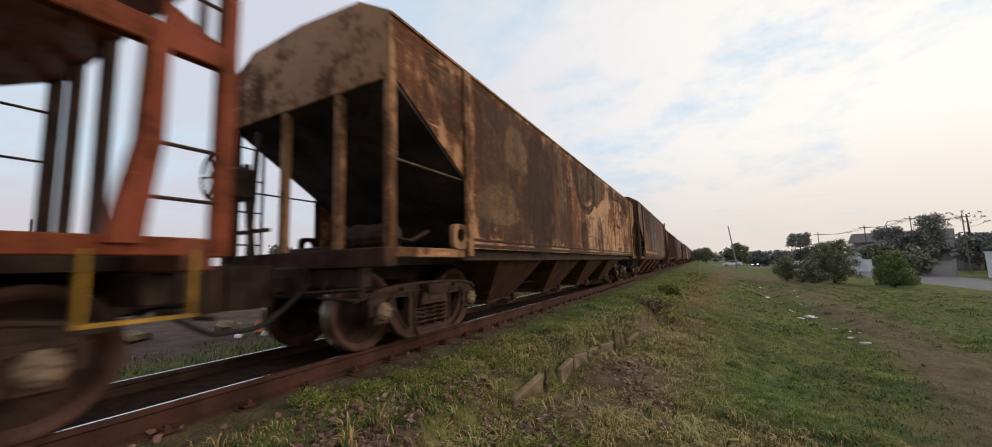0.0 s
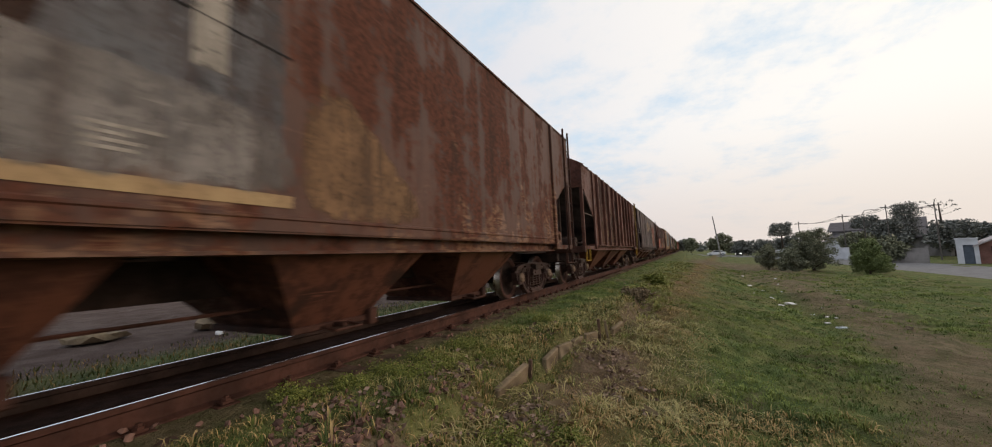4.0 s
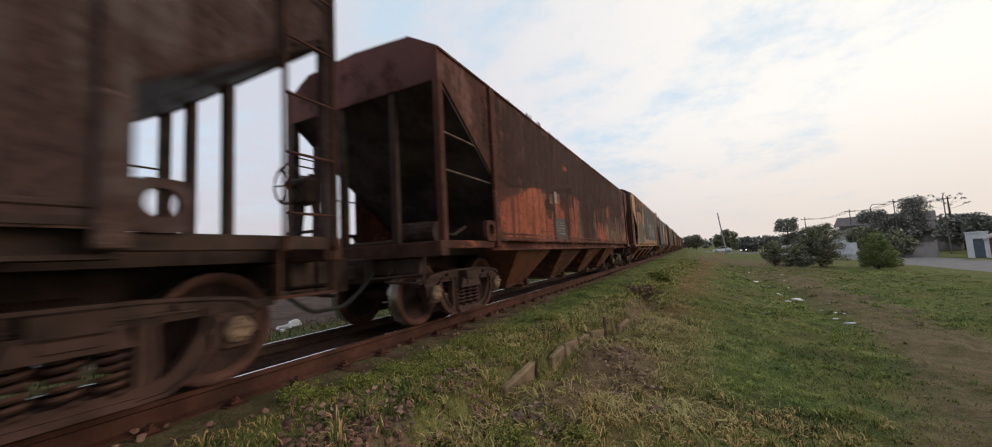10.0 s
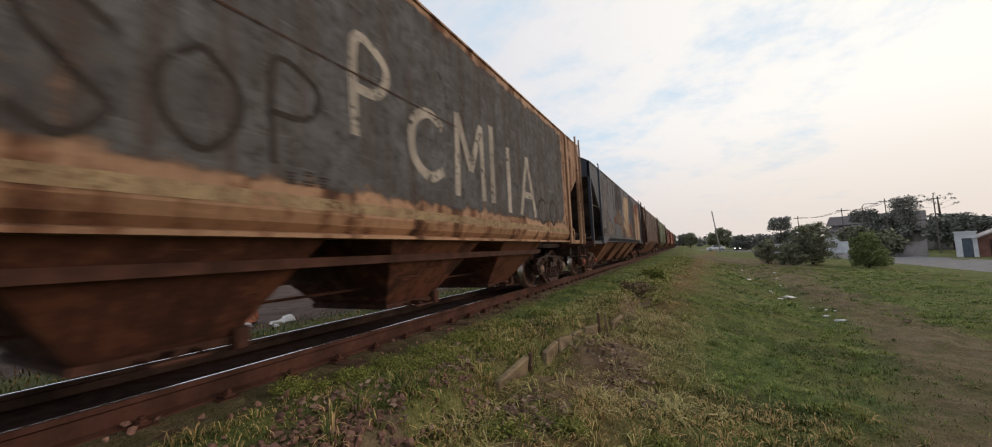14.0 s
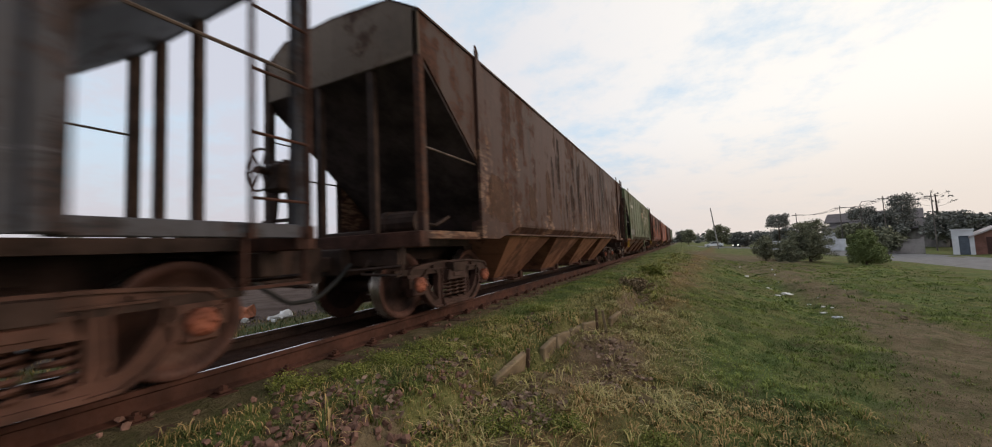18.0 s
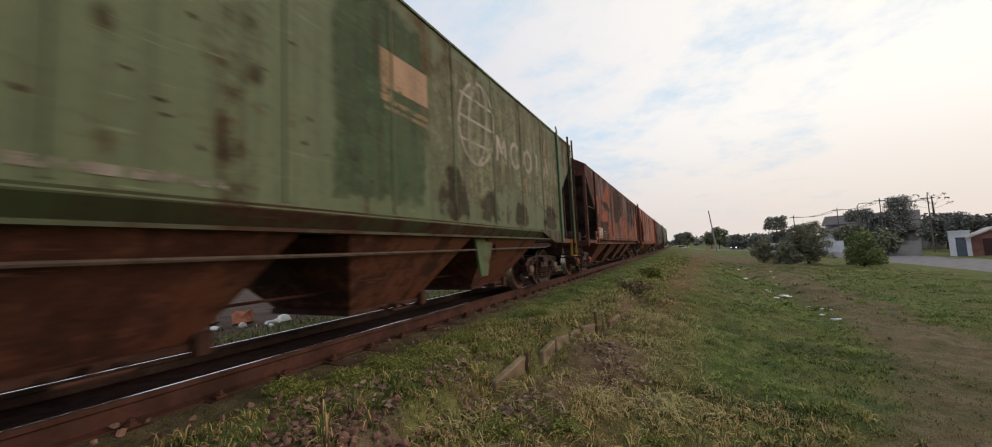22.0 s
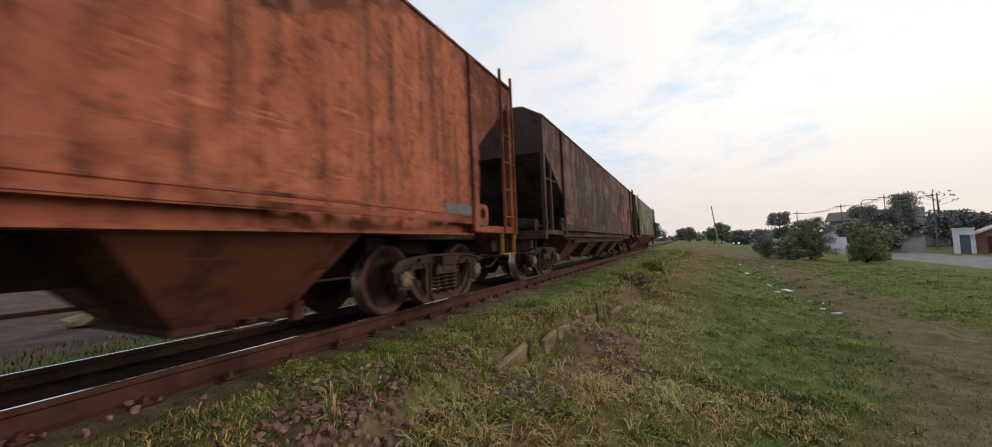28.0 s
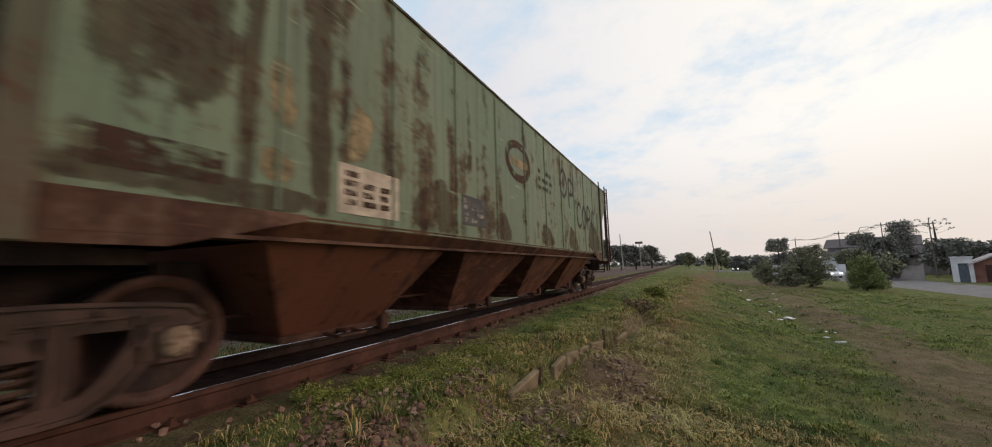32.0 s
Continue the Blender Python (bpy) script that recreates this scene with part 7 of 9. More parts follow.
decal(w, "pale_line", D["pale"], lambda bm: [stroke(bm, [(6.02, 1.83), (6.5, 1.84)], 0.02, X3), stroke(bm, [(5.99, 1.34), (6.43, 1.36)], 0.016, X3), stroke(bm, [(5.99, 1.27), (6.29, 1.27)], 0.035, X3), stroke(bm, [(7.77, 2.1), (8.18, 2.11)], 0.03, X3), stroke(bm, [(8.3, 2.5), (9.1, 2.5)], 0.04, X3), sheet(bm, rect(5.73, 5.81, 1.79, 1.86), X3)])
decal(w, "writing_mark", D["cream"], lambda bm: [dashes(bm, 1.55, 2.1, 1.25, 1.5, 4, 51), dashes(bm, 3.4, 3.6, 1.28, 1.46, 3, 52, X2, 0.4, 1), dashes(bm, 3.7, 3.92, 1.26, 1.46, 3, 53, X2, 0.4, 1), dashes(bm, 4.4, 5.0, 1.4, 1.55, 3, 54, X2, 0.7, 6)])
decal(w, "emblem", D["pale"], lambda bm: sheet(bm, oval(7.12, 2.72, 0.60, 0.32, 32, -0.15), X2), "faded cream oval emblem")
decal(w, "emblem_stroke", D["moss"], lambda bm: [sheet(bm, [(6.78, 2.65), (7.0, 2.65), (6.95, 2.95), (6.83, 2.95)], X3), write_shape(bm, "bar", 7.0, 2.65, 0.2, 0.3, 0.07, X3), write_shape(bm, "bar", 7.3, 2.65, 0.2, 0.3, 0.07, X3)])
decal(w, "red_shield", T["red"], lambda bm: soft_sheet(bm, spline([(10.18, 2.55), (10.14, 2.0), (10.25, 1.48), (10.45, 1.13), (11.5, 1.11), (12.45, 1.11), (13.2, 1.5), (13.75, 2.14), (13.9, 3.0), (13.4, 3.3), (12.4, 3.3), (11.81, 3.11), (11.06, 2.81), (10.7, 2.7)], 3), X1), "brick red shield panel")
decal(w, "fresh_red", T["brick_red"], lambda bm: blobs(bm, [[(11.35, 1.14), (11.42, 1.55), (11.85, 1.62), (12.1, 1.4), (12.12, 1.14)], [(10.78, 2.2), (10.76, 2.62), (11.1, 2.74), (11.6, 2.88), (12.1, 2.9), (12.0, 2.6), (11.3, 2.42)], [(10.2, 1.75), (10.3, 1.9), (10.5, 1.7), (10.45, 1.45)], [(12.6, 3.15), (12.6, 2.2), (12.8, 2.2), (12.78, 3.15)], [(13.5, 2.9), (13.55, 2.3), (13.85, 2.45), (13.9, 2.9)], [(11.95, 2.2), (12.0, 3.1), (12.3, 3.1), (12.26, 2.0)]], X1 + 0.0012), "brighter red left in patches")
decal(w, "brown_wash", T["brown_wash"], lambda bm: blobs(bm, [[(10.55, 1.4), (10.52, 2.2), (10.62, 2.5), (10.70, 2.2), (10.64, 1.5)], [(13.0, 2.3), (13.1, 3.3), (13.5, 3.2), (13.3, 2.2)]], X1 + 0.002), "thin brown grime")
decal(w, "shield_edge", D["pale"], lambda bm: [stroke(bm, spline([(10.2, 2.55), (10.15, 2.13), (10.17, 1.81), (10.27, 1.48), (10.45, 1.13)], 6, False), 0.028, X2), stroke(bm, spline([(10.72, 2.72), (11.06, 2.81), (11.39, 2.92), (11.81, 3.11)], 4, False), 0.025, X2), stroke(bm, spline([(12.5, 1.12), (12.87, 1.3), (13.19, 1.48), (13.48, 1.73), (13.78, 2.14)], 4, False), 0.03, X2), stroke(bm, [(12.50, 1.125), (12.72, 1.23), (12.95, 1.345)], 0.05, X2)])
decal(w, "letter_shape", D["pale"], lambda bm: [stroke(bm, spline([(11.22, 2.17), (11.0, 2.18), (10.81, 2.02), (10.84, 1.83), (11.06, 1.79), (11.26, 1.76), (11.29, 1.58), (11.15, 1.42), (10.91, 1.32)], 5, False), 0.20, X2), stroke(bm, spline([(11.60, 2.48), (11.42, 2.28), (11.42, 2.05), (11.56, 1.85), (11.75, 1.73), (11.92, 1.95), (11.88, 2.28), (11.76, 2.48)], 4), 0.13, X2, True)], "cream letter shapes on red")
decal(w, "pale_drip", T["wash_white"], lambda bm: blobs(bm, [[(12.26, 3.25), (12.63, 3.25), (12.60, 1.72), (12.32, 1.66)], [(12.70, 3.25), (12.72, 2.42), (12.9, 2.34), (13.25, 2.4), (13.35, 3.25)], [(11.98, 2.4), (11.98, 1.85), (12.16, 1.95), (12.18, 2.4)]], X2), "pale paint runs on the red shield")
decal(w, "rust_run", T["soot"], lambda bm: runs(bm, 26, (10.3, 14.0, 1.7, 3.3), (0.08, 0.26), (0.3, 1.0), 64, X1 + 0.003), "sooty runs down the shield")
# pale green wagon, the last
w = WAGONS[13]
decal(w, "data_plate", D["plate_white"], lambda bm: box(bm, HALF, X2, 3.02, 3.75, 1.32, 1.74), "white plate with dark writing")
decal(w, "writing_mark", D["umber"], lambda bm: dashes(bm, 3.08, 3.7, 1.38, 1.70, 4, 61, X3))
decal(w, "brown_plate", D["umber"], lambda bm: sheet(bm, rect(1.58, 2.17, 1.38, 1.58), X2), "brown painted rectangle")
decal(w, "dark_plate", D["plate_dark"], lambda bm: box(bm, HALF, X1, 4.95, 5.6, 1.40, 1.79), "small dark data panel")
decal(w, "writing_mark", D["pale"], lambda bm: dashes(bm, 5.0, 5.55, 1.43, 1.76, 4, 62, X2))
decal(w, "round_emblem", D["brown"], lambda bm: [stroke(bm, oval(6.9, 2.68, 0.50, 0.30), 0.14, X1, True)], "faded brown round emblem")
decal(w, "round_emblem_band", D["cream"], lambda bm: [sheet(bm, rect(6.5, 7.3, 2.58, 2.72), X2)])
decal(w, "dark_word", D["soot"], lambda bm: [dashes(bm, 7.9, 8.8, 2.35, 2.85, 3, 63, X2, 0.5, 4), write_shape(bm, "ring", 9.4, 2.5, 0.6, 0.7, 0.08), write_shape(bm, "loop", 10.1, 2.3, 0.6, 0.7, 0.08)] + [write_shape(bm, k, 10.9 + 0.6 * i, 1.9, 0.5, 0.65, 0.10) for i, k in enumerate(("round", "ring", "loop", "round", "bar"))], "dark lettering shapes")
decal(w, "rust_smear", T["brown_wash"], lambda bm: blobs(bm, [[(2.62, 3.5), (2.92, 3.5), (2.95, 2.4), (2.96, 1.32), (2.80, 1.3), (2.70, 2.4)], [(2.22, 3.5), (2.45, 3.5), (2.36, 2.4), (2.34, 1.35), (2.24, 1.35)], [(1.5, 1.9), (1.6, 2.9), (2.1, 3.2), (2.2, 2.1), (1.9, 1.75)], [(1.45, 1.3), (1.45, 1.45), (2.8, 1.42), (2.8, 1.27)], [(4.0, 1.3), (4.1, 1.7), (4.6, 1.9), (4.8, 1.3)],
      [(5.9, 1.3), (5.95, 1.6), (6.3, 1.7), (6.5, 1.3)], [(8.0, 1.3), (8.1, 1.7), (8.6, 1.6), (8.8, 1.3)], [(10.0, 1.3), (10.1, 1.8), (10.6, 1.7), (10.9, 1.3)], [(12.2, 1.3), (12.3, 2.0), (12.8, 2.2), (13.6, 1.9), (14.0, 1.3)]]), "brown rust smears")
decal(w, "cream_smear", T["cream"], lambda bm: blobs(bm, [[(2.42, 1.9), (2.44, 2.3), (2.55, 2.35), (2.66, 1.9)], [(3.1, 1.8), (3.2, 2.3), (3.4, 2.2), (3.3, 1.8)], [(2.4, 1.5), (2.4, 1.7), (2.62, 1.66), (2.6, 1.48)]]))
# red-orange leading wagon
w = WAGONS[0]
decal(w, "rust_stain", T["umber"], lambda bm: blobs(bm, [[(9.0, 1.3), (9.2, 2.6), (10.4, 2.2), (11.6, 2.6), (12.5, 1.6), (11.4, 1.25)]]))

# ---- the ground ----


def smooth(a, b, v):
    t = np.clip((v - a) / (b - a), 0, 1)
    return t * t * (3 - 2 * t)


def lumps(x, y):
    return (np.sin(x * 1.9 + 1.3 * np.sin(y * 0.8)) * np.sin(y * 1.4 + 0.7) * 0.5 + np.sin(x * 4.3 + 2.1) * np.sin(y * 3.7 + 1.1 * np.sin(x * 2.0)) * 0.3
            + np.sin(x * 9.1 + y * 3.0) * np.sin(y * 8.3 - x * 2.2) * 0.2)


def edge_x(y):
    """The line of the old edging."""
    return -1.86 + 0.14 * smooth(2.5, 4.5, y) + 0.60 * smooth(4.7, 8.0, y) + 0.9 * smooth(11, 30, y) + 0.03 * np.sin(y * 2.3)


def ground_z(x, y):
    """Height of the ground: track bed, grassy shoulder with an old edging, bank, then the plain that falls to the street."""
    x, y = np.asarray(x, float), np.asarray(y, float)
    bed = -0.184 + 0 * x
    shoulder = -0.195 - 0.085 * smooth(-2.75, -1.7, x) + 0.10 * smooth(6.0, 9.5, y) * smooth(-3.0, -2.2, x)
    edge = edge_x(y)
    plain_z = -1.0 - 0.062 * np.clip(x - 2.5, 0, 16.2)
    drop = (0.16 + 0.13 * smooth(2.6, 3.4, y)) * (1 - smooth(8.0, 11.5, y)) * (0.8 + 0.2 * np.sin(y * 3.1))
    bank = -0.30 - drop * smooth(edge - 0.02, edge + 0.10, x) + (plain_z + 0.30 + drop) * smooth(edge - 0.05, edge + 2.6 + 0.06 * np.clip(y, 0, 40), x)
    right = np.where(x < edge - 0.02, shoulder, bank)
    z = np.where(x < -2.85, bed, right)
    z = np.where((x >= -3.1) & (x < -2.7), bed + (right - bed) * smooth(-3.1, -2.7, x), z)
    left = -0.19 - 0.08 * smooth(-5.2, -7.0, x) + 0 * y
    z = np.where(x < -5.0, left, z)
    ditch = 2.75 + 0.25 * np.sin(y * 0.5) + 0.02 * (y - 12)
    z = z - 0.14 * np.exp(-((x - ditch) / 0.45) ** 2) * smooth(9, 12, y) * (1 - smooth(22, 30, y))
    z = z + 0.16 * np.clip(lumps(x * 0.55, y * 0.6 + 1), 0, 1) * smooth(3.2, 4.2, x) * smooth(10, 14, y) * (1 - smooth(12, 15, x))
    far = np.clip((np.hypot(x, y) - 2) / 40, 0, 1)
    amp = np.where(x < -2.8, 0.02, np.where(x < -1.5, 0.05, 0.10)) * (1 + far * 0.8)
    amp = np.where((x > 15) & (x < 24), 0.01, amp)
    return z + amp * lumps(x, y)


def steps(*spans):
    out = []
    for a, b, s in spans:
        out += list(np.arange(a, b, s))
    return np.array(out + [spans[-1][1]])


GX = steps((-600, -60, 60), (-60, -12, 4), (-12, -5, 0.5), (-5, -2.9, 0.16), (-2.9, 1.6, 0.07), (1.6, 8, 0.2), (8, 30, 1.0), (30, 80, 5), (80, 600, 65))
GY = steps((-400, -20, 38), (-20, 0, 1.0), (0, 0.8, 0.16), (0.8, 9, 0.07), (9, 20, 0.2), (20, 50, 0.8), (50, 130, 4), (130, 1500, 90))
XX, YY = np.meshgrid(GX, GY, indexing="ij")
ZZ = ground_z(XX, YY)
nx, ny = XX.shape
I = np.arange(nx * ny).reshape(nx, ny)
quads = np.stack([I[:-1, :-1], I[1:, :-1], I[1:, 1:], I[:-1, 1:]], -1).reshape(-1, 4)
tagged(new("ground", raw_mesh("ground", np.stack([XX, YY, ZZ], -1).reshape(-1, 3).tolist(), quads.tolist(), [M["earth"]], True)),
       "grassy railway bank with trodden soil and bare patches", "ground", kind="structure")

# the street beyond the plain, and the lane that crosses the track far off
def strip(name, pts, width, mat, label, lift=0.03):
    vs, fs = [], []
    for i, (x, y) in enumerate(pts):
        a, b = pts[max(i - 1, 0)], pts[min(i + 1, len(pts) - 1)]
        d = Vector((b[0] - a[0], b[1] - a[1])).normalized()
        n = Vector((-d.y, d.x)) * width / 2
        z = float(ground_z(x, y)) + lift
        vs += [(x + n.x, y + n.y, z), (x - n.x, y - n.y, z), (x - n.x, y - n.y, z - 0.3), (x + n.x, y + n.y, z - 0.3)]
    for i in range(len(pts) - 1):
        a, b = 4 * i, 4 * i + 4
        for k in range(4):
            fs.append((a + k, a + (k + 1) % 4, b + (k + 1) % 4, b + k))
    return tagged(new(name, raw_mesh(name, vs, fs, [mat])), label, "road", kind="structure")


STREET = [(13.5, -60), (15.2, 5), (17.7, 30), (20.5, 48), (20.8, 62), (18.6, 84), (14.0, 104), (6.5, 112), (-4, 113), (-30, 115), (-120, 122)]
STREET = spline(STREET, 5, False)
strip("road", STREET, 7.8, M["road"], "grey asphalt street behind the grass strip", 0.06)

# ---- the track ----
track = thing("railway_track", pose(TRACK_X, 0, 0), "metre gauge track with polished rail heads on timber sleepers", "railway track")


def rail_mesh(bm):
    half = [(0.0335, -0.006), (0.030, -0.0022), (0.011, 0.0), (-0.011, 0.0), (-0.030, -0.0022), (-0.0335, -0.006), (-0.0335, -0.036), (-0.010, -0.050), (-0.009, -0.150), (-0.066, -0.170), (-0.069, -0.184),
            (0.069, -0.184), (0.066, -0.170), (0.009, -0.150), (0.010, -0.050), (0.0335, -0.036)]
    fs = prism(bm, half, -60.0, 420.0, 1)
    for f in fs[2:]:
        c = f.calc_center_median()
        f.material_index = 1 if c.z > -0.0025 and abs(c.x) < 0.016 else 0


for s in (1, -1):
    # The far rail's web is darker, with the shade beneath the wagons painted in.
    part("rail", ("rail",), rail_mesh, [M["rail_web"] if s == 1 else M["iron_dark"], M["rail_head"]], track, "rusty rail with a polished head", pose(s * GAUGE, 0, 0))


def bed_mesh(bm):
    prof = [(-0.455, -0.20), (-0.455, -0.105), (-0.2, -0.112), (0.1, -0.108), (0.455, -0.103), (0.455, -0.20)]
    prism(bm, prof, -60.0, 420.0, 1)


part("bed_fill", ("bedfill",), bed_mesh, M["bed_shaded"], track, "soil between the rails, darkened with the train's shade")


def sleeper_mesh(bm):
    box(bm, -0.98, 0.98, -0.11, 0.11, -0.34, -0.186, None, 0.015)


def clip_mesh(bm):
    box(bm, -0.165, 0.165, -0.085, 0.085, -0.188, -0.176, None, 0.004)
    for s in (1, -1):
        box(bm, min(s * 0.06, s * 0.15), max(s * 0.06, s * 0.15), -0.045, 0.045, -0.176, -0.150, None, 0.008)
        tube(bm, [(s * 0.118, 0.0, -0.16), (s * 0.118, 0.0, -0.112)], 0.022, 6)
        tube(bm, [(s * 0.118, 0.0, -0.150), (s * 0.118, 0.0, -0.130)], 0.034, 6)


rng = random.Random(7)
for i in range(-12, 190):
    y = 1.26 + 0.53 * i
    part("sleeper", ("sleeper",), sleeper_mesh, M["sleeper"], track, "", pose(rng.uniform(-0.03, 0.03), y, rng.uniform(-0.006, 0.004), 0, 0, rng.uniform(-1.2, 1.2)))
    if -6 < i < 40:
        for s in (1, -1):
            part("rail_clip", ("clip",), clip_mesh, M["rail_web"], track, "", pose(s * GAUGE, y, 0))


# ---- grass, stones ----
def sheaf(name, V, quads, tris, mat, label):
    """One mesh of many blades."""
    me = bpy.data.meshes.new(name)
    nq, nt_ = len(quads), len(tris)
    me.vertices.add(len(V))
    me.vertices.foreach_set("co", V.reshape(-1))
    me.loops.add(4 * nq + 3 * nt_)
    me.loops.foreach_set("vertex_index", np.concatenate([quads.reshape(-1), tris.reshape(-1)]).astype(np.int32))
    me.polygons.add(nq + nt_)
    me.polygons.foreach_set("loop_start", np.concatenate([np.arange(nq) * 4, 4 * nq + np.arange(nt_) * 3]).astype(np.int32))
    me.materials.append(mat)
    me.update(calc_edges=True)
    me.validate()
    return tagged(new(name, me), label, "grass", kind="stuff")


def blade_mesh(name, V, mat, label):
    base = np.arange(len(V)) * 5
    return sheaf(name, V.reshape(-1, 3), np.stack([base, base + 1, base + 2, base + 3], -1), np.stack([base + 3, base + 2, base + 4], -1), mat, label)


def blades(name, count, area, height, width, rs, label, mat, keep=None, lean=0.55):
    """Bent blades scattered over an area (x0, x1, y0, y1)."""
    g = np.random.default_rng(rs)
    x, y = g.uniform(area[0], area[1], count), g.uniform(area[2], area[3], count)
    if keep is not None:
        ok = g.random(count) < keep(x, y)
        x, y = x[ok], y[ok]
    n = len(x)
    z = ground_z(x, y) - 0.01
    h = height * g.uniform(0.35, 1.0, n) ** 1.3 * (0.6 + 0.55 * (0.5 + 0.5 * lumps(x * 0.9, y * 0.9)))
    a, w = g.uniform(0, 2 * np.pi, n), width * g.uniform(0.6, 1.3, n)
    b = a + g.uniform(-1.2, 1.2, n) + np.pi / 2
    l = lean * g.uniform(0.2, 1.3, n) * h
    cx, sx, cb, sb = np.cos(a) * w / 2, np.sin(a) * w / 2, np.cos(b), np.sin(b)
    V = np.empty((n, 5, 3))
    V[:, 0] = np.stack([x - cx, y - sx, z], -1)
    V[:, 1] = np.stack([x + cx, y + sx, z], -1)
    V[:, 2] = np.stack([x + cx * 0.75 + cb * l * 0.35, y + sx * 0.75 + sb * l * 0.35, z + h * 0.62], -1)
    V[:, 3] = np.stack([x - cx * 0.75 + cb * l * 0.35, y - sx * 0.75 + sb * l * 0.35, z + h * 0.62], -1)
    V[:, 4] = np.stack([x + cb * l, y + sb * l, z + h * (1.0 - 0.25 * g.random(n))], -1)
    return blade_mesh(name, V, mat, label)


def cover(x, y):
    """How thickly grass grows: thin on the bare patches, on the track bed and under the stones."""
    k = 0.55 + 0.45 * lumps(x * 0.55 + 2, y * 0.5) + 0.2 * lumps(x * 1.7, y * 1.6)
    k = np.clip(k + 0.35, 0.12, 1.0)
    away = np.abs(x - 4.3 + 2.4 * np.exp(-(np.clip(y, 0, 60) - 4) * 0.25)) + 0.25 * lumps(x * 1.5, y * 1.3)
    k = k * (1 - 0.76 * (1 - smooth(0.45, 1.25, away)) * smooth(2.5, 5.0, y) * (1 - smooth(24, 34, y)))
    for x0, y0, rx, ry, d in ((-0.98, 5.3, 0.40, 0.7, 0.8), (-1.25, 3.9, 0.28, 1.6, 0.6), (-1.0, 8.6, 0.35, 1.6, 0.6), (-2.0, 1.75, 0.45, 0.45, 0.9), (3.9, 9.0, 1.2, 2.6, 0.85), (-3.15, 3.0, 0.32, 9.0, 0.92)):
        r = np.hypot((x - x0) / rx, (y - y0) / ry) + 0.15 * lumps(x * 2, y * 2)
        k = k * (1 - d * (1 - smooth(0.75, 1.15, r)))
    return k * (1 - 0.60 * np.exp(-((x - edge_x(y) - 0.12) / 0.12) ** 2) * smooth(2.8, 3.4, y) * (1 - smooth(8.5, 11.0, y)))


blades("grass", 90000, (-2.95, 2.6, 0.7, 5.2), 0.060, 0.006, 1, "short uneven turf with dry stalks on the bank", M["grass"], cover, 0.9)
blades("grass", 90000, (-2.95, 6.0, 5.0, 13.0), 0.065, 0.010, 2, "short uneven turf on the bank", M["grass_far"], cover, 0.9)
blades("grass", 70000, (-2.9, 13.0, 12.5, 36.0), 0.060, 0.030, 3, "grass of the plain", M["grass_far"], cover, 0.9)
blades("grass", 16000, (-7.3, -5.0, -4.0, 40.0), 0.11, 0.013, 4, "grass beyond the track", M["grass"])
def tufts(name, count, area, height, width, rs, label, mat, keep=None, per=16, radius=0.05, lean=0.9):
    """Clumps of blades that spread from a common root."""
    g = np.random.default_rng(rs)
    cx, cy = g.uniform(area[0], area[1], count), g.uniform(area[2], area[3], count)
    if keep is not None:
        ok = g.random(count) < keep(cx, cy)
        cx, cy = cx[ok], cy[ok]
    size = g.uniform(0.5, 1.25, len(cx))
    k = np.repeat(np.arange(len(cx)), per)
    n = len(k)
    a = g.uniform(0, 2 * np.pi, n)
    d = radius * size[k] * np.sqrt(g.random(n))
    x, y = cx[k] + np.cos(a) * d, cy[k] + np.sin(a) * d
    z = ground_z(x, y) - 0.01
    h = height * size[k] * g.uniform(0.45, 1.0, n)
    l = lean * h * g.uniform(0.15, 1.2, n)
    b = a + g.uniform(-0.7, 0.7, n)
    w = width * g.uniform(0.6, 1.3, n)
    px, py = -np.sin(b) * w / 2, np.cos(b) * w / 2
    ux, uy = np.cos(b), np.sin(b)
    q = np.clip(l / h, 0.0, 1.15) * 0.62
    V = np.empty((n, 7, 3))
    for i, (u, thin) in enumerate(((0.0, 1.0), (0.42, 0.95), (0.78, 0.7))):
        d, e = l * u ** 1.3, h * (1.9 * u - (0.9 + q) * u * u)
        V[:, 2 * i] = np.stack([x - px * thin + ux * d, y - py * thin + uy * d, z + e], -1)
        V[:, 2 * i + 1] = np.stack([x + px * thin + ux * d, y + py * thin + uy * d, z + e], -1)
    V[:, 6] = np.stack([x + ux * l, y + uy * l, z + h * (1.0 - q)], -1)
    base = np.arange(n) * 7
    quads = np.concatenate([np.stack([base + k, base + k + 1, base + k + 3, base + k + 2], -1) for k in (0, 2)])
    return sheaf(name, V.reshape(-1, 3), quads, np.stack([base + 4, base + 5, base + 6], -1), mat, label)


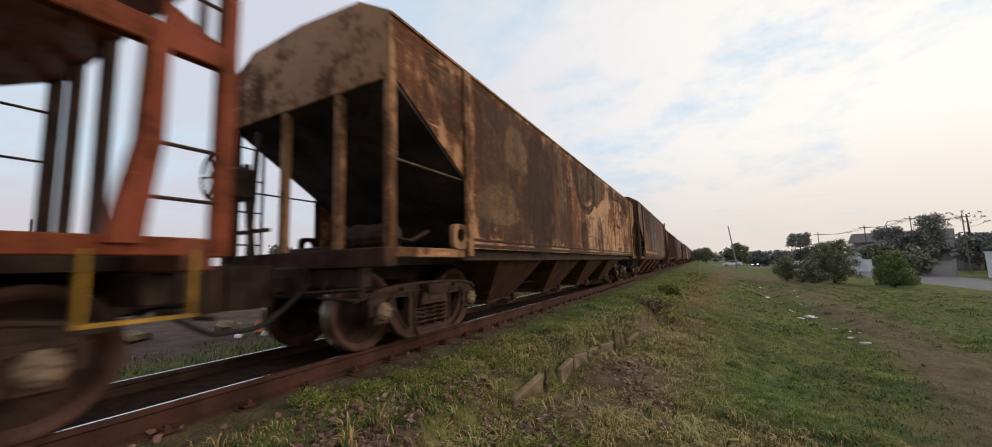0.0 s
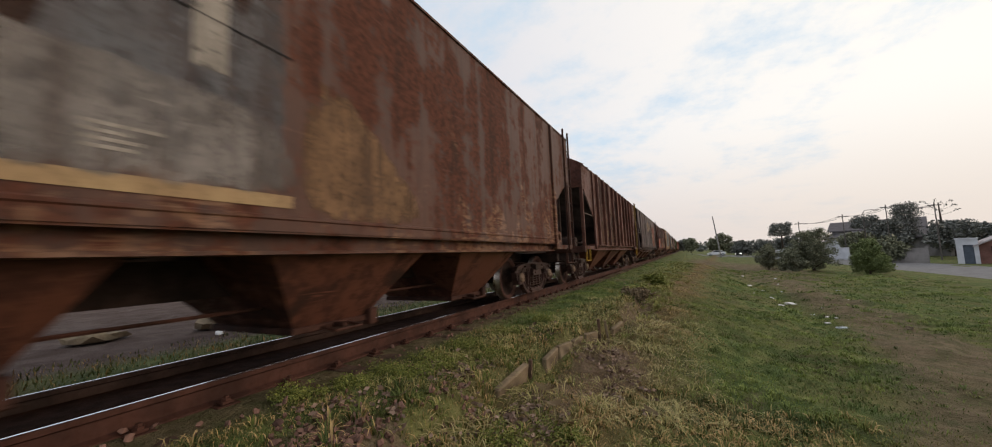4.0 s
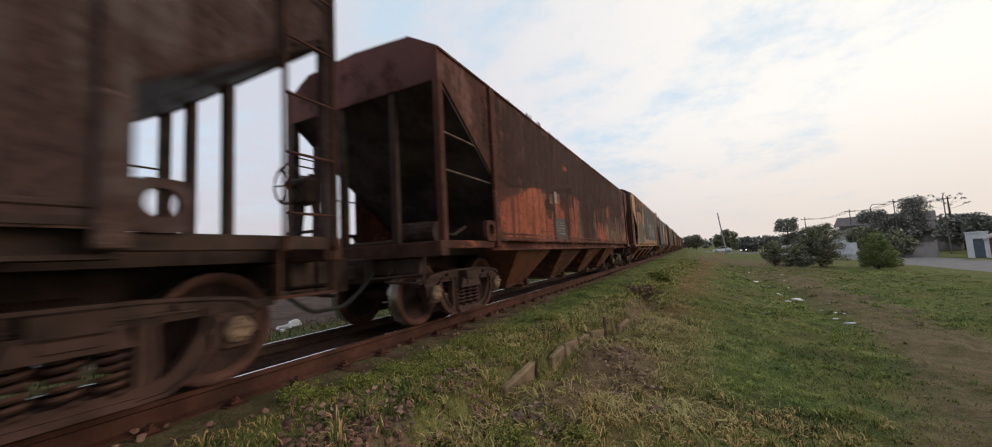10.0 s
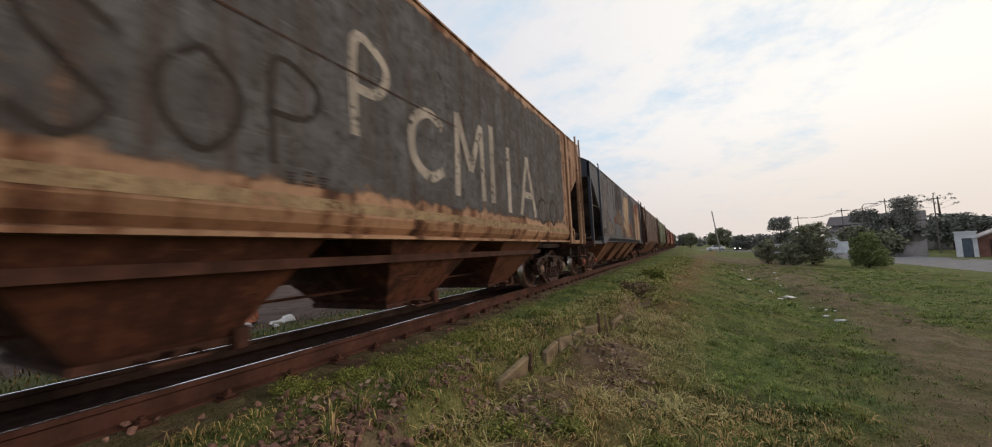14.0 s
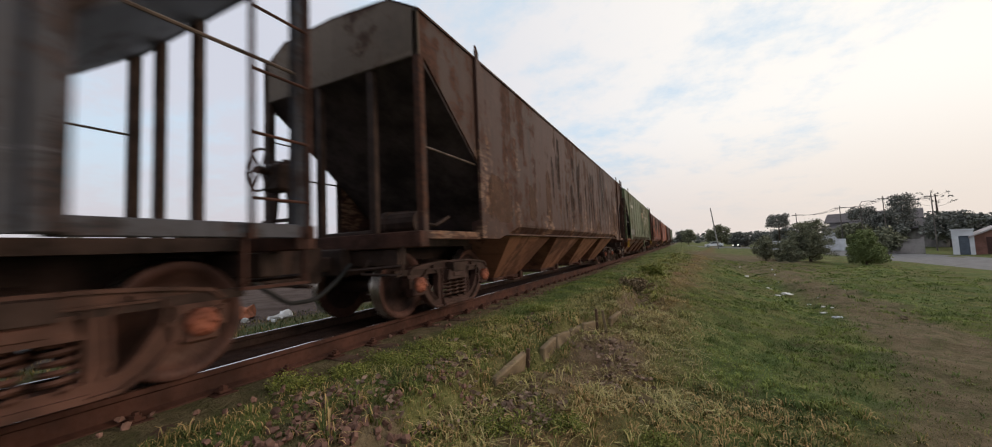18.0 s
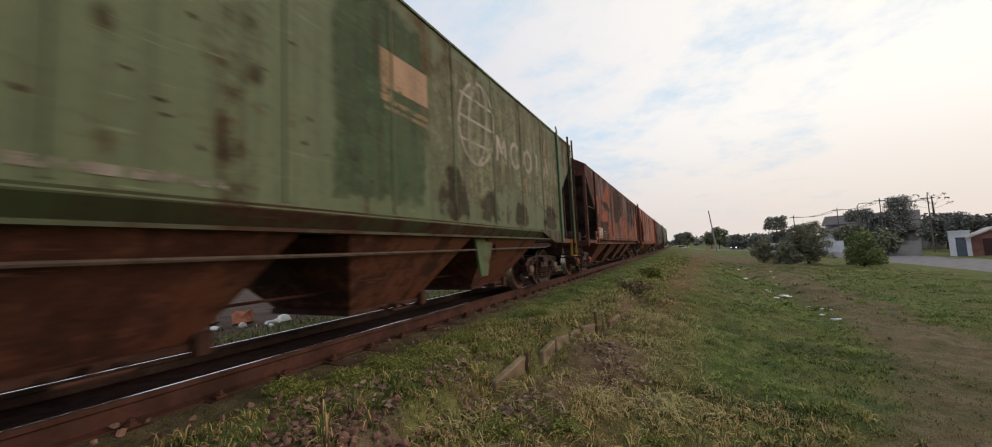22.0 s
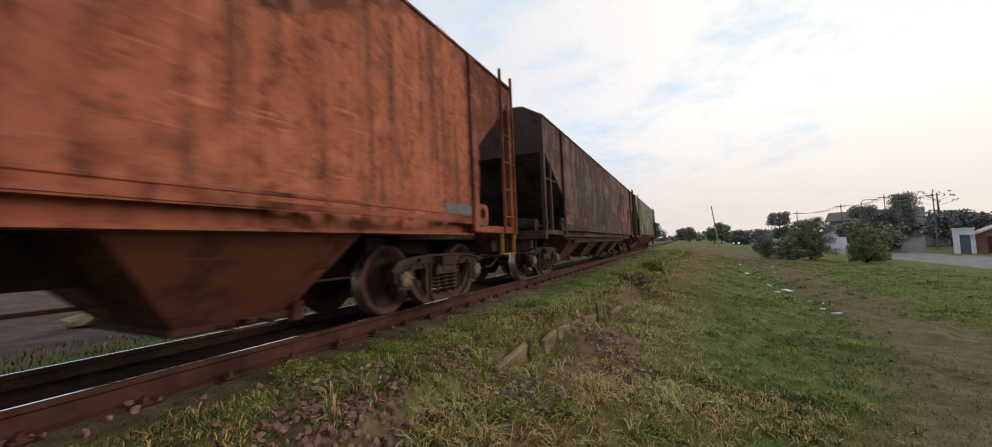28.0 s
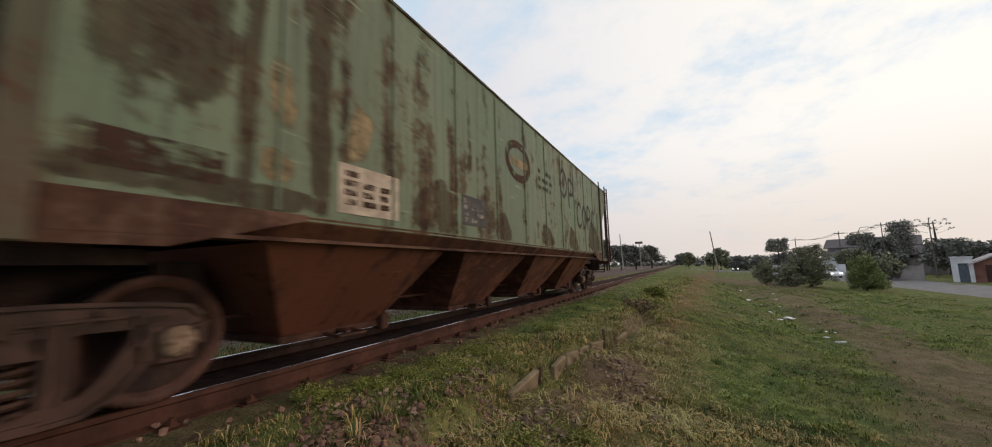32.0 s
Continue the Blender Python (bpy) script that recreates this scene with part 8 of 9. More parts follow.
def rocks(name, count, area, size, rs, mat, label, keep=None, sink=0.3):
    """Angular stones as one heap."""
    g = np.random.default_rng(rs)
    base = np.array([(1, 0, 0), (-1, 0, 0), (0, 1, 0), (0, -1, 0), (0, 0, 1), (0, 0, -1), (.6, .6, .5), (-.6, .6, .5), (.6, -.6, .5), (-.6, -.6, .5)], float)
    tri = [(0, 6, 8), (1, 9, 7), (2, 7, 6), (3, 8, 9), (4, 6, 7), (4, 9, 8), (4, 8, 6), (4, 7, 9), (0, 2, 6), (2, 1, 7), (1, 3, 9), (3, 0, 8), (5, 2, 0), (5, 1, 2), (5, 3, 1), (5, 0, 3)]
    vs, fs, made = [], [], 0
    while made < count:
        x, y = g.uniform(area[0], area[1]), g.uniform(area[2], area[3])
        if keep is not None and g.random() > keep(x, y):
            made += 0.2
            continue
        s = size * g.uniform(0.5, 1.25)
        q = Euler(g.uniform(0, 6.28, 3)).to_matrix()
        pts = (base * g.uniform(0.65, 1.15, (10, 3)) * s * np.array([1.0, 0.8, 0.6])) @ np.array(q)
        z = float(ground_z(x, y)) + s * (0.55 - sink) + g.uniform(0, 0.03)
        o = len(vs)
        vs += (pts + [x, y, z]).tolist()
        fs += [tuple(o + i for i in f) for f in tri]
        made += 1
    return tagged(new(name, raw_mesh(name, vs, fs, [mat])), label, "gravel", kind="stuff")


def clumpy(x, y, f=1.0, low=0.1):
    return np.clip(0.35 + 1.3 * lumps(x * f + 4, y * f * 0.9), low, 1) * cover(x, y)


def slope_strip(x, y):
    """The dry shoulder and slope along the old edging."""
    return np.exp(-((x + 1.35 - 0.07 * y) / 0.75) ** 2)


tufts("grass_tufts", 2500, (-2.75, 2.6, 0.9, 5.2), 0.115, 0.0078, 6, "tufts of mixed fresh and dry grass on the bank", M["grass"], lambda x, y: clumpy(x, y, 1.3), 22, 0.045, 1.3)
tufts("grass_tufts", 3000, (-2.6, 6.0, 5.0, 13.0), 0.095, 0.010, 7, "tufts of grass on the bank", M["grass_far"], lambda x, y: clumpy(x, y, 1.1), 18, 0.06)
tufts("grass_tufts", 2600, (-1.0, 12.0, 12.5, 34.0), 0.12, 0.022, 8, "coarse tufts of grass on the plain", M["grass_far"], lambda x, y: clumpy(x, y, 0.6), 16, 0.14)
tufts("dry_tufts", 1250, (-2.6, 0.2, 1.1, 8.5), 0.15, 0.0075, 9, "long arching dry grass along the old edging", M["straw"], lambda x, y: slope_strip(x, y) * clumpy(x, y, 1.7, 0.15), 12, 0.06, 2.3)
tufts("pale_tufts", 1500, (-2.15, 0.9, 0.9, 9.0), 0.17, 0.0085, 15, "long pale green grass arching over the bank", M["pale_grass"], lambda x, y: np.exp(-((x + 1.15 - 0.06 * y) / 0.75) ** 2) * clumpy(x, y, 1.1, 0.2), 14, 0.06, 2.1)
tufts("grass_tufts", 900, (-2.4, -0.7, 1.5, 9.5), 0.17, 0.009, 10, "taller tufts along the old edging", M["grass"], lambda x, y: np.exp(-((x - edge_x(y) + 0.18) / 0.16) ** 2) * np.clip(0.5 + lumps(x * 2.2, y * 2.1), 0.1, 1), 22, 0.05, 1.1)
tufts("grass_tufts", 3400, (-2.5, 1.2, 7.5, 34.0), 0.15, 0.016, 14, "fresh yellow-green grass along the top of the bank", M["grass_fresh"], lambda x, y: np.exp(-((x + 1.45 - 0.035 * y) / 0.5) ** 2) * np.clip(0.6 + lumps(x * 1.6, y * 1.2), 0.15, 1), 18, 0.10, 1.1)

tufts("pale_tufts", 1500, (-2.75, -1.2, 2.6, 9.0), 0.12, 0.0075, 17, "dry yellow grass on the shelf beside the track", M["pale_grass"], lambda x, y: np.exp(-((x - edge_x(y) + 0.42) / 0.34) ** 2) * np.clip(0.55 + lumps(x * 1.9, y * 1.5), 0.1, 1), 15, 0.05, 1.7)
tufts("dry_tufts", 420, (-2.2, -0.8, 2.4, 8.5), 0.17, 0.0075, 18, "dry stalks hanging over the edging", M["straw"], lambda x, y: np.exp(-((x - edge_x(y) - 0.02) / 0.10) ** 2) * np.clip(0.5 + lumps(x * 2.9, y * 2.5), 0.1, 1), 14, 0.04, 2.0)


rocks("ballast_stones", 620, (-2.9, -1.4, 1.1, 3.3), 0.036, 11, M["stone"], "brown broken ballast stones among the grass",
      lambda x, y: math.exp(-(((x + 2.0) / 0.38) ** 2 + ((y - 1.75) / 0.36) ** 2)) + 0.5 * math.exp(-(((x + 1.85) / 0.22) ** 2 + ((y - 2.85) / 0.3) ** 2)) + 0.004, 0.42)
rocks("ballast_stones", 1500, (-5.0, -2.85, -3.0, 30.0), 0.03, 12, M["stone"], "dirty ballast between the sleepers", None, 0.35)

# the old concrete edging, half sunk in the grass
edging = thing("concrete_edging", pose(0, 0, 0), "row of broken old concrete slabs along the bank", "edging")
for i, (y, length, high, tilt, lean) in enumerate(((3.30, 0.62, -0.37, 14, 9), (4.55, 0.44, -0.40, 7, 6), (5.03, 0.38, -0.35, -4, -2), (5.44, 0.30, -0.36, 5, 3), (5.79, 0.38, -0.33, 2, -4), (6.75, 0.5, -0.42, 12, 6))):
    a, b = float(edge_x(y)), float(edge_x(y + length))
    part("slab", ("slab", i), (lambda L: lambda bm: box(bm, -0.035, 0.035, 0, L, -0.42, 0.0, None, 0.014))(length), M["concrete"], edging, "", pose(a + 0.09, y, high, lean, tilt, -math.degrees(math.atan2(b - a, length))))
for i, (y, high) in enumerate(((4.05, -0.28), (6.22, -0.18), (6.45, -0.24))):
    part("stub_post", ("stub",), box_mesh(-0.022, 0.022, -0.022, 0.022, -0.42, 0.0, bevel=0.008), M["sleeper"] if i != 2 else M["concrete"], edging, "", pose(float(edge_x(y)) + 0.10, y, high, 3, 4 - 5 * i, 10))

# ---- plants ----


def leaf_cloud(name, centres, per, size, rs, flat=0.5):
    """Small leaves round many twig ends: (centre, radius) pairs."""
    g = np.random.default_rng(rs)
    C = np.repeat(np.array([c for c, r in centres], float), per, 0)
    R = np.repeat(np.array([r for c, r in centres], float), per)
    n = len(C)
    d = g.normal(size=(n, 3))
    d /= np.linalg.norm(d, axis=1)[:, None]
    P0 = C + d * (R * g.random(n) ** 0.45)[:, None] * np.array([1, 1, 0.8])
    u = g.normal(size=(n, 3)) * np.array([1, 1, flat])
    u /= np.linalg.norm(u, axis=1)[:, None]
    v = np.cross(u, g.normal(size=(n, 3)))
    v /= np.linalg.norm(v, axis=1)[:, None]
    s = (size * g.uniform(0.6, 1.4, n))[:, None]
    V = np.stack([P0, P0 + u * s * 0.5 + v * s * 0.28, P0 + u * s, P0 + u * s * 0.5 - v * s * 0.28], 1).reshape(-1, 3)
    F = np.arange(4 * n).reshape(-1, 4)
    me = bpy.data.meshes.new(name)
    me.vertices.add(4 * n)
    me.vertices.foreach_set("co", V.reshape(-1))
    me.loops.add(4 * n)
    me.loops.foreach_set("vertex_index", F.reshape(-1).astype(np.int32))
    me.polygons.add(n)
    me.polygons.foreach_set("loop_start", (np.arange(n) * 4).astype(np.int32))
    me.update(calc_edges=True)
    return me


def stems(bm, rs, height, spread, limbs, r0, start=0.3, rise=0.5):
    """Trunk and limbs; gives back the limbs' ends."""
    g = random.Random(rs)
    pts = [(0.06 * height * g.uniform(-1, 1) * k / 4, 0.06 * height * g.uniform(-1, 1) * k / 4, height * 0.85 * k / 4) for k in range(5)]
    tube(bm, pts, r0, 7, [r0 * (1 - 0.2 * k) for k in range(5)])
    ends = []
    for i in range(limbs):
        f = start + (0.95 - start) * (i + 0.5) / limbs
        a = i * 2.4 + g.uniform(-0.4, 0.4)
        j = min(3, int(f * 4))
        p = Vector(pts[j]).lerp(Vector(pts[j + 1]), f * 4 - j)
        l = spread * g.uniform(0.65, 1.1) * (1.15 - 0.5 * f)
        q = p + Vector((math.cos(a) * l, math.sin(a) * l, rise * l * g.uniform(0.6, 1.3)))
        mid = p.lerp(q, 0.5) + Vector((0, 0, 0.10 * l))
        tube(bm, [p, mid, q], r0 * 0.4, 5, [r0 * 0.42, r0 * 0.28, r0 * 0.12])
        ends += [(tuple(q), f), (tuple(mid), f)]
    ends.append((pts[-1], 1.0))
    return ends


def tree(name, x, y, height, spread, limbs, rs, leaf, per, leaf_size, clump, label, start=0.3, rise=0.5, r0=None, z=None):
    zz = float(ground_z(x, y)) - 0.05 if z is None else z
    ob = thing(name, pose(x, y, zz), label, "tree" if name == "tree" else "bush")
    box_ends = []

    def build(bm):
        box_ends.extend(stems(bm, rs, height, spread, limbs, r0 or height * 0.035, start, rise))
    part("trunk", ("trunk", rs), build, M["bark"], ob)
    g = random.Random(rs + 1)
    centres = []
    for c, f in box_ends:
        for _ in range(2):
            centres.append(((c[0] + g.uniform(-1, 1) * clump * 0.6, c[1] + g.uniform(-1, 1) * clump * 0.6, c[2] + g.uniform(-0.3, 0.6) * clump), clump * g.uniform(0.55, 1.05)))
    if name == "bush":
        for i in range(14):
            a, d = i * 2.4, spread * g.uniform(0.15, 0.85)
            centres.append(((math.cos(a) * d, math.sin(a) * d, clump * 0.5 + height * g.uniform(0.0, 0.35)), clump * g.uniform(0.7, 1.1)))
    me = leaf_cloud("crown", centres, int(per * (1.25 if name == "bush" else 1)), leaf_size, rs)
    me.materials.append(leaf)
    crown = new("crown", me)
    crown.parent = ob
    return ob


# the two near bushes on the plain
tree("bush", 9.15, 39.3, 3.6, 1.22, 22, 21, M["leaf_mid_hazed"], 165, 0.105, 0.46, "dark leafy bush on the edge of the plain", 0.08, 0.5)
tree("bush", 6.3, 40.2, 2.2, 0.80, 12, 22, M["leaf_mid_hazed"], 110, 0.10, 0.36, "low dark bush beside a larger one", 0.1, 0.4)
tree("bush", 7.7, 38.6, 1.9, 0.9, 10, 27, M["leaf_mid_hazed"], 100, 0.15, 0.40, "low dark undergrowth beside the bush", 0.1, 0.4)
tree("bush", 11.95, 37.4, 2.1, 0.86, 22, 23, M["leaf_bright"], 300, 0.10, 0.38, "bright green rounded bush", 0.05, 0.75)
tree("bush", 13.6, 41.0, 1.3, 0.9, 8, 28, M["leaf_bright"], 90, 0.14, 0.36, "small pale green bush by the street", 0.05, 0.6)
tree("bush", 15.3, 22.5, 1.0, 0.55, 8, 29, M["leaf_dark_hazed"], 90, 0.10, 0.25, "dark shrub by the street", 0.05, 0.7)
# weeds on the shoulder
tree("weed_clump", -1.10, 9.8, 0.30, 0.30, 14, 24, M["brush"], 34, 0.050, 0.10, "dark dry brush on the bank's edge", 0.05, 0.6)
tree("weed_clump", -1.00, 13.8, 0.34, 0.28, 14, 25, M["weed"], 40, 0.070, 0.13, "tuft of weeds on the bank's edge", 0.05, 0.6)
for i, (x, y, h) in enumerate(((-2.75, 2.55, 0.13), (-2.7, 3.0, 0.13), (-2.5, 4.1, 0.14), (-2.3, 4.9, 0.15), (-2.05, 4.0, 0.13), (-2.2, 6.0, 0.16), (-2.45, 2.9, 0.12), (-2.3, 3.3, 0.14), (-2.9, 2.1, 0.10), (-2.6, 3.5, 0.12), (-1.35, 2.6, 0.13), (-1.0, 3.0, 0.12), (-0.35, 3.4, 0.12), (-0.6, 2.4, 0.12))):
    tree("weed_clump", x, y, h * 0.40, 0.22, 14, 60 + i, M["weed"], 40, 0.019, 0.075, "low broad-leaved weeds in the grass", 0.0, 0.25, 0.004)

# fallen leaves on the shoulder
g = np.random.default_rng(77)
centres = []
for cx, cy, rx, ry, n in ((-2.15, 3.25, 0.30, 0.55, 46), (-2.2, 2.2, 0.35, 0.35, 20), (-0.85, 4.9, 0.45, 0.6, 30), (-1.35, 2.95, 0.35, 0.4, 40), (-1.0, 5.3, 0.3, 0.5, 24), (-1.9, 5.2, 0.25, 0.7, 18)):
    for x, y in zip(g.normal(cx, rx * 0.6, n), g.normal(cy, ry * 0.6, n)):
        centres.append(((x, y, float(ground_z(x, y)) + 0.035), 0.045))
me = leaf_cloud("fallen_leaves", centres, 7, 0.052, 78, 0.25)
me.materials.append(M["fallen"])
tagged(new("fallen_leaves", me), "brown fallen leaves and twigs in the grass", "leaves", kind="stuff")

# trees behind
def araucaria(x, y, height, rs, leaf, tiers=7, crown=0.55, slim=1.0, tuft=0.105, per=150, thick=1.0, label="dark umbrella-shaped araucaria pine"):
    zz = float(ground_z(x, y)) - 0.05
    ob = thing("tree", pose(x, y, zz), label, "tree")
    ends = []

    def build(bm):
        g = random.Random(rs)
        tube(bm, [(0, 0, 0), (0.05, 0, height * 0.5), (0, 0.05, height)], 0.2, 7, [height * 0.028, height * 0.02, height * 0.008])
        for t in range(tiers):
            f = (1 - crown) + crown * (t + 0.5) / tiers
            for i in range(6):
                a = i * 1.047 + t * 0.5
                l = slim * height * (0.26 - 0.10 * abs(f - 0.72) * 2) * g.uniform(0.75, 1.1)
                p, q = Vector((0, 0, height * f)), Vector((math.cos(a) * l, math.sin(a) * l, height * f + l * 0.35))
                tube(bm, [p, p.lerp(q, 0.55) - Vector((0, 0, l * 0.06)), q], 0.04 * thick, 5, [0.06 * thick, 0.045 * thick, 0.03 * thick])
                ends.append(tuple(q))
    part("trunk", ("ara", rs), build, M["bark"], ob)
    me = leaf_cloud("crown", [(e, height * tuft) for e in ends], per, 0.24, rs, 0.8)
    me.materials.append(leaf)
    c = new("crown", me)
    c.parent = ob
    return ob


araucaria(16.9, 92.0, 6.5, 31, M["leaf_dark_hazed"], 4, 0.35)
araucaria(34.9, 92.0, 8.8, 32, M["leaf_dark_hazed"], 8, 0.72, slim=0.62)
araucaria(39.3, 92.0, 8.9, 34, M["leaf_dark_hazed"], 3, 0.30, 1.1, 0.020, 11, 0.2, "tall araucaria with sparse tufted branches")
araucaria(30.5, 95.0, 7.0, 33, M["leaf_dark_hazed"], 4, 0.3)
for i, (x, y, h, s, lf) in enumerate(((8.4, 140, 4.8, 2.4, "leaf_mid_hazed"), (10.2, 136, 6.8, 2.8, "leaf_mid_hazed"), (13.2, 134, 3.4, 2.0, "leaf_mid_hazed"), (14.5, 120, 3.0, 1.6, "leaf_dark_hazed"), (18.0, 118, 3.6, 1.8, "leaf_dark_hazed"),
                                      (21.5, 112, 4.6, 2.2, "leaf_dark_hazed"), (12.5, 112, 3.6, 1.8, "leaf_dark_hazed"), (31.0, 88, 5.8, 2.4, "leaf_dark_hazed"), (37.0, 84, 5.4, 2.4, "leaf_dark_hazed"), (33.5, 75, 4.4, 2.0, "leaf_dark_hazed"),
                                      (37.5, 74, 4.6, 2.2, "leaf_dark_hazed"), (42.0, 76, 4.6, 2.2, "leaf_dark_hazed"), (25.5, 84, 4.4, 1.8, "leaf_mid_hazed"), (22.5, 64.5, 2.6, 1.2, "leaf_mid_hazed"),
                                      (-16.5, 90, 6.6, 2.6, "leaf_dark_hazed"), (-13.0, 92, 5.8, 2.4, "leaf_dark_hazed"), (-10.0, 94, 5.6, 2.2, "leaf_dark_hazed"), (-7.6, 110, 6.4, 2.4, "leaf_dark_hazed"), (-22, 88, 6.8, 2.8, "leaf_dark_hazed"), (-30, 90, 6.5, 2.8, "leaf_dark_hazed"),
                                      (1.2, 126, 4.2, 1.3, "leaf_mid_hazed"), (-1.0, 170, 5.0, 2.0, "leaf_dark_hazed"), (-55, 55, 5.5, 2.6, "leaf_dark_hazed"), (-62, 40, 5.0, 2.6, "leaf_dark_hazed"), (-70, 68, 6.0, 2.8, "leaf_dark_hazed"), (-48, 75, 5.4, 2.6, "leaf_dark_hazed"),
                                      (-75, 22, 5.0, 2.6, "leaf_dark_hazed"), (-80, 5, 5.6, 2.6, "leaf_dark_hazed"), (-40, 95, 5.8, 2.6, "leaf_dark_hazed"), (-88, -15, 5.0, 2.6, "leaf_dark_hazed"))):
    tree("tree", x, y, h, s, 11, 100 + i, M[lf], 95, 0.42, 1.0, "dark leafy tree in the distance", 0.2, 0.45)

# woods along the horizon
g = np.random.default_rng(5)
centres = []
for a in np.arange(-100, 100, 0.55):
    d = g.uniform(260, 330)
    az = radians(a)
    h = 3.6 + 1.6 * math.sin(a * 0.35) + g.uniform(-1.2, 1.2)
    for k in range(2):
        centres.append(((d * math.sin(az) + g.uniform(-2, 2), d * math.cos(az), h * (0.15 + 0.4 * k)), h * 0.5))
me = leaf_cloud("woods", centres, 26, 2.2, 9)
me.materials.append(M["leaf_dark_hazed"])
tagged(new("woods", me), "dark line of trees along the horizon", "woods", kind="stuff")

# ---- poles and cables ----


def pole(name, x, y, height, r, mat, label, lean=(0, 0), z=None, arms=()):
    zz = float(ground_z(x, y)) - 0.1 if z is None else z
    ob = thing(name, pose(x, y, zz), label, "pole")
    part("shaft", ("shaft", x, y), lambda bm: tube(bm, [(0, 0, 0), (lean[0], lean[1], height)], r, 8, [r, r * 0.65]), mat, ob)
    for i, (h, l) in enumerate(arms):
        part("crossarm", ("arm", x, y, i), box_mesh(lean[0] * h / height - l / 2, lean[0] * h / height + l / 2, -0.05, 0.05, h - 0.05, h + 0.05), M["pole_dark"], ob)
    return ob


pole("utility_pole", 6.6, 95.0, 9.0, 0.15, M["pole"], "leaning pale concrete pole by the lane", (-0.95, 0))
ends = []
for x, y, h in ((19.4, 90, 7.2), (23.6, 82, 7.6), (27.6, 78, 8.4), (29.5, 70, 7.6)):
    pole("utility_pole", x, y, h, 0.09, M["pole_dark"], "dark utility pole behind the street", arms=((h - 0.4, 1.3),))
    ends.append((x, y, float(ground_z(x, y)) + h - 0.4))
lamp = pole("street_lamp", 26.2, 82, 7.6, 0.09, M["pole_dark"], "curved street lamp on a dark pole")
part("lamp_arm", ("lamparm",), rod_mesh([(0, 0, 7.5), (0.25, 0, 7.95), (1.1, 0, 8.0), (1.6, 0, 7.9)], 0.05), M["pole_dark"], lamp)
part("lamp_head", ("lamphead",), box_mesh(1.4, 2.0, -0.12, 0.12, 7.82, 7.94, bevel=0.03), M["pole_dark"], lamp)
pole("utility_pole", -8.2, 60.0, 5.9, 0.09, M["pole"], "pale concrete pole beyond the track", (-0.25, 0))
flag = pole("track_signal", -7.5, 80.0, 5.4, 0.10, M["pole"], "pale post with a dark board on top", (-0.15, 0))
part("board", ("board",), box_mesh(-0.9, 0.5, -0.06, 0.06, 5.3, 5.75, bevel=0.03), M["pole_dark"], flag)
pole("utility_pole", -72.0, 14.0, 8.5, 0.16, M["pole_dark"], "dark utility pole far beyond the track", arms=((8.0, 1.6),))
pole("utility_pole", -66.0, 22.0, 6.5, 0.10, M["pole"], "thin pole far beyond the track")
for i in range(len(ends) - 1):
    a, b = Vector(ends[i]), Vector(ends[i + 1])
    for k in (-0.5, 0.0, 0.5):
        pts = [a.lerp(b, s / 8) + Vector((k, 0, -0.5 * (1 - (s / 4 - 1) ** 2))) for s in range(9)]
        tagged(part("overhead_cable", ("cable", i, k), rod_mesh(pts, 0.02, 4), M["wire"]), "thin dark cable between the poles", "cable")

# ---- buildings ----


def window(parent, x, y, z, w, h, face="y"):
    f = part("window", ("winframe", w, h), lambda bm: [box(bm, -w / 2 - 0.08, w / 2 + 0.08, -0.05, 0.05, a, b) for a, b in ((-h / 2 - 0.08, -h / 2), (h / 2, h / 2 + 0.08))]
             + [box(bm, a, b, -0.05, 0.05, -h / 2, h / 2) for a, b in ((-w / 2 - 0.08, -w / 2), (w / 2, w / 2 + 0.08), (-0.03, 0.03))], M["white_wall"], parent, "", pose(x, y, z))
    part("pane", ("pane", w, h), box_mesh(-w / 2, w / 2, 0.0, 0.02, -h / 2, h / 2), M["glass"], f)


def gable_house(name, x, y, turn, w, d, h, rise, wall, roof, label, storeys=1, overhang=0.5, windows=()):
    zz = float(ground_z(x, y)) - 0.1
    ob = thing(name, pose(x, y, zz, 0, 0, turn), label, "house")
    part("wall", ("hw", name, x), lambda bm: prism(bm, [(-w / 2, 0), (w / 2, 0), (w / 2, h), (0, h + rise), (-w / 2, h)], -d / 2, d / 2, 1), wall, ob)

    def cover_roof(bm):
        for s in (1, -1):
            sl = rise / (w / 2)
            xe, ze = s * (w / 2 + overhang), h - sl * overhang
            q = [(0, h + rise + 0.03), (xe, ze + 0.03), (xe, ze + 0.18), (0, h + rise + 0.18)]
            prism(bm, q if s == 1 else q[::-1], -d / 2 - overhang, d / 2 + overhang, 1)
    part("roof", ("hr", name, x), cover_roof, roof, ob)
    for wx, wz, ww, wh in windows:
        window(ob, wx, -d / 2 - 0.03, wz, ww, wh)
    return ob


h1 = gable_house("house", 39.0, 116, 68, 11, 14, 5.6, 1.9, M["house_wall"], M["roof_tile"], "two-storey grey house with a dark tiled hip roof", 2, 0.8, ((-3, 4.6, 1.2, 1.2), (0.5, 4.6, 1.2, 1.2), (3.5, 4.6, 1.2, 1.2), (-3, 1.6, 1.4, 1.6), (2, 1.6, 1.4, 1.6)))
part("chimney", ("chim",), box_mesh(-4.2, -3.6, -6.0, -5.3, 5.0, 7.9), M["grey_wall"], h1)
wing = gable_house("house", 33.0, 112, 30, 6, 6, 3.9, 1.2, M["white_wall"], M["roof_tile"], "small white annexe under a dark roof", 1, 0.5, ((0, 1.6, 1.2, 1.2),))
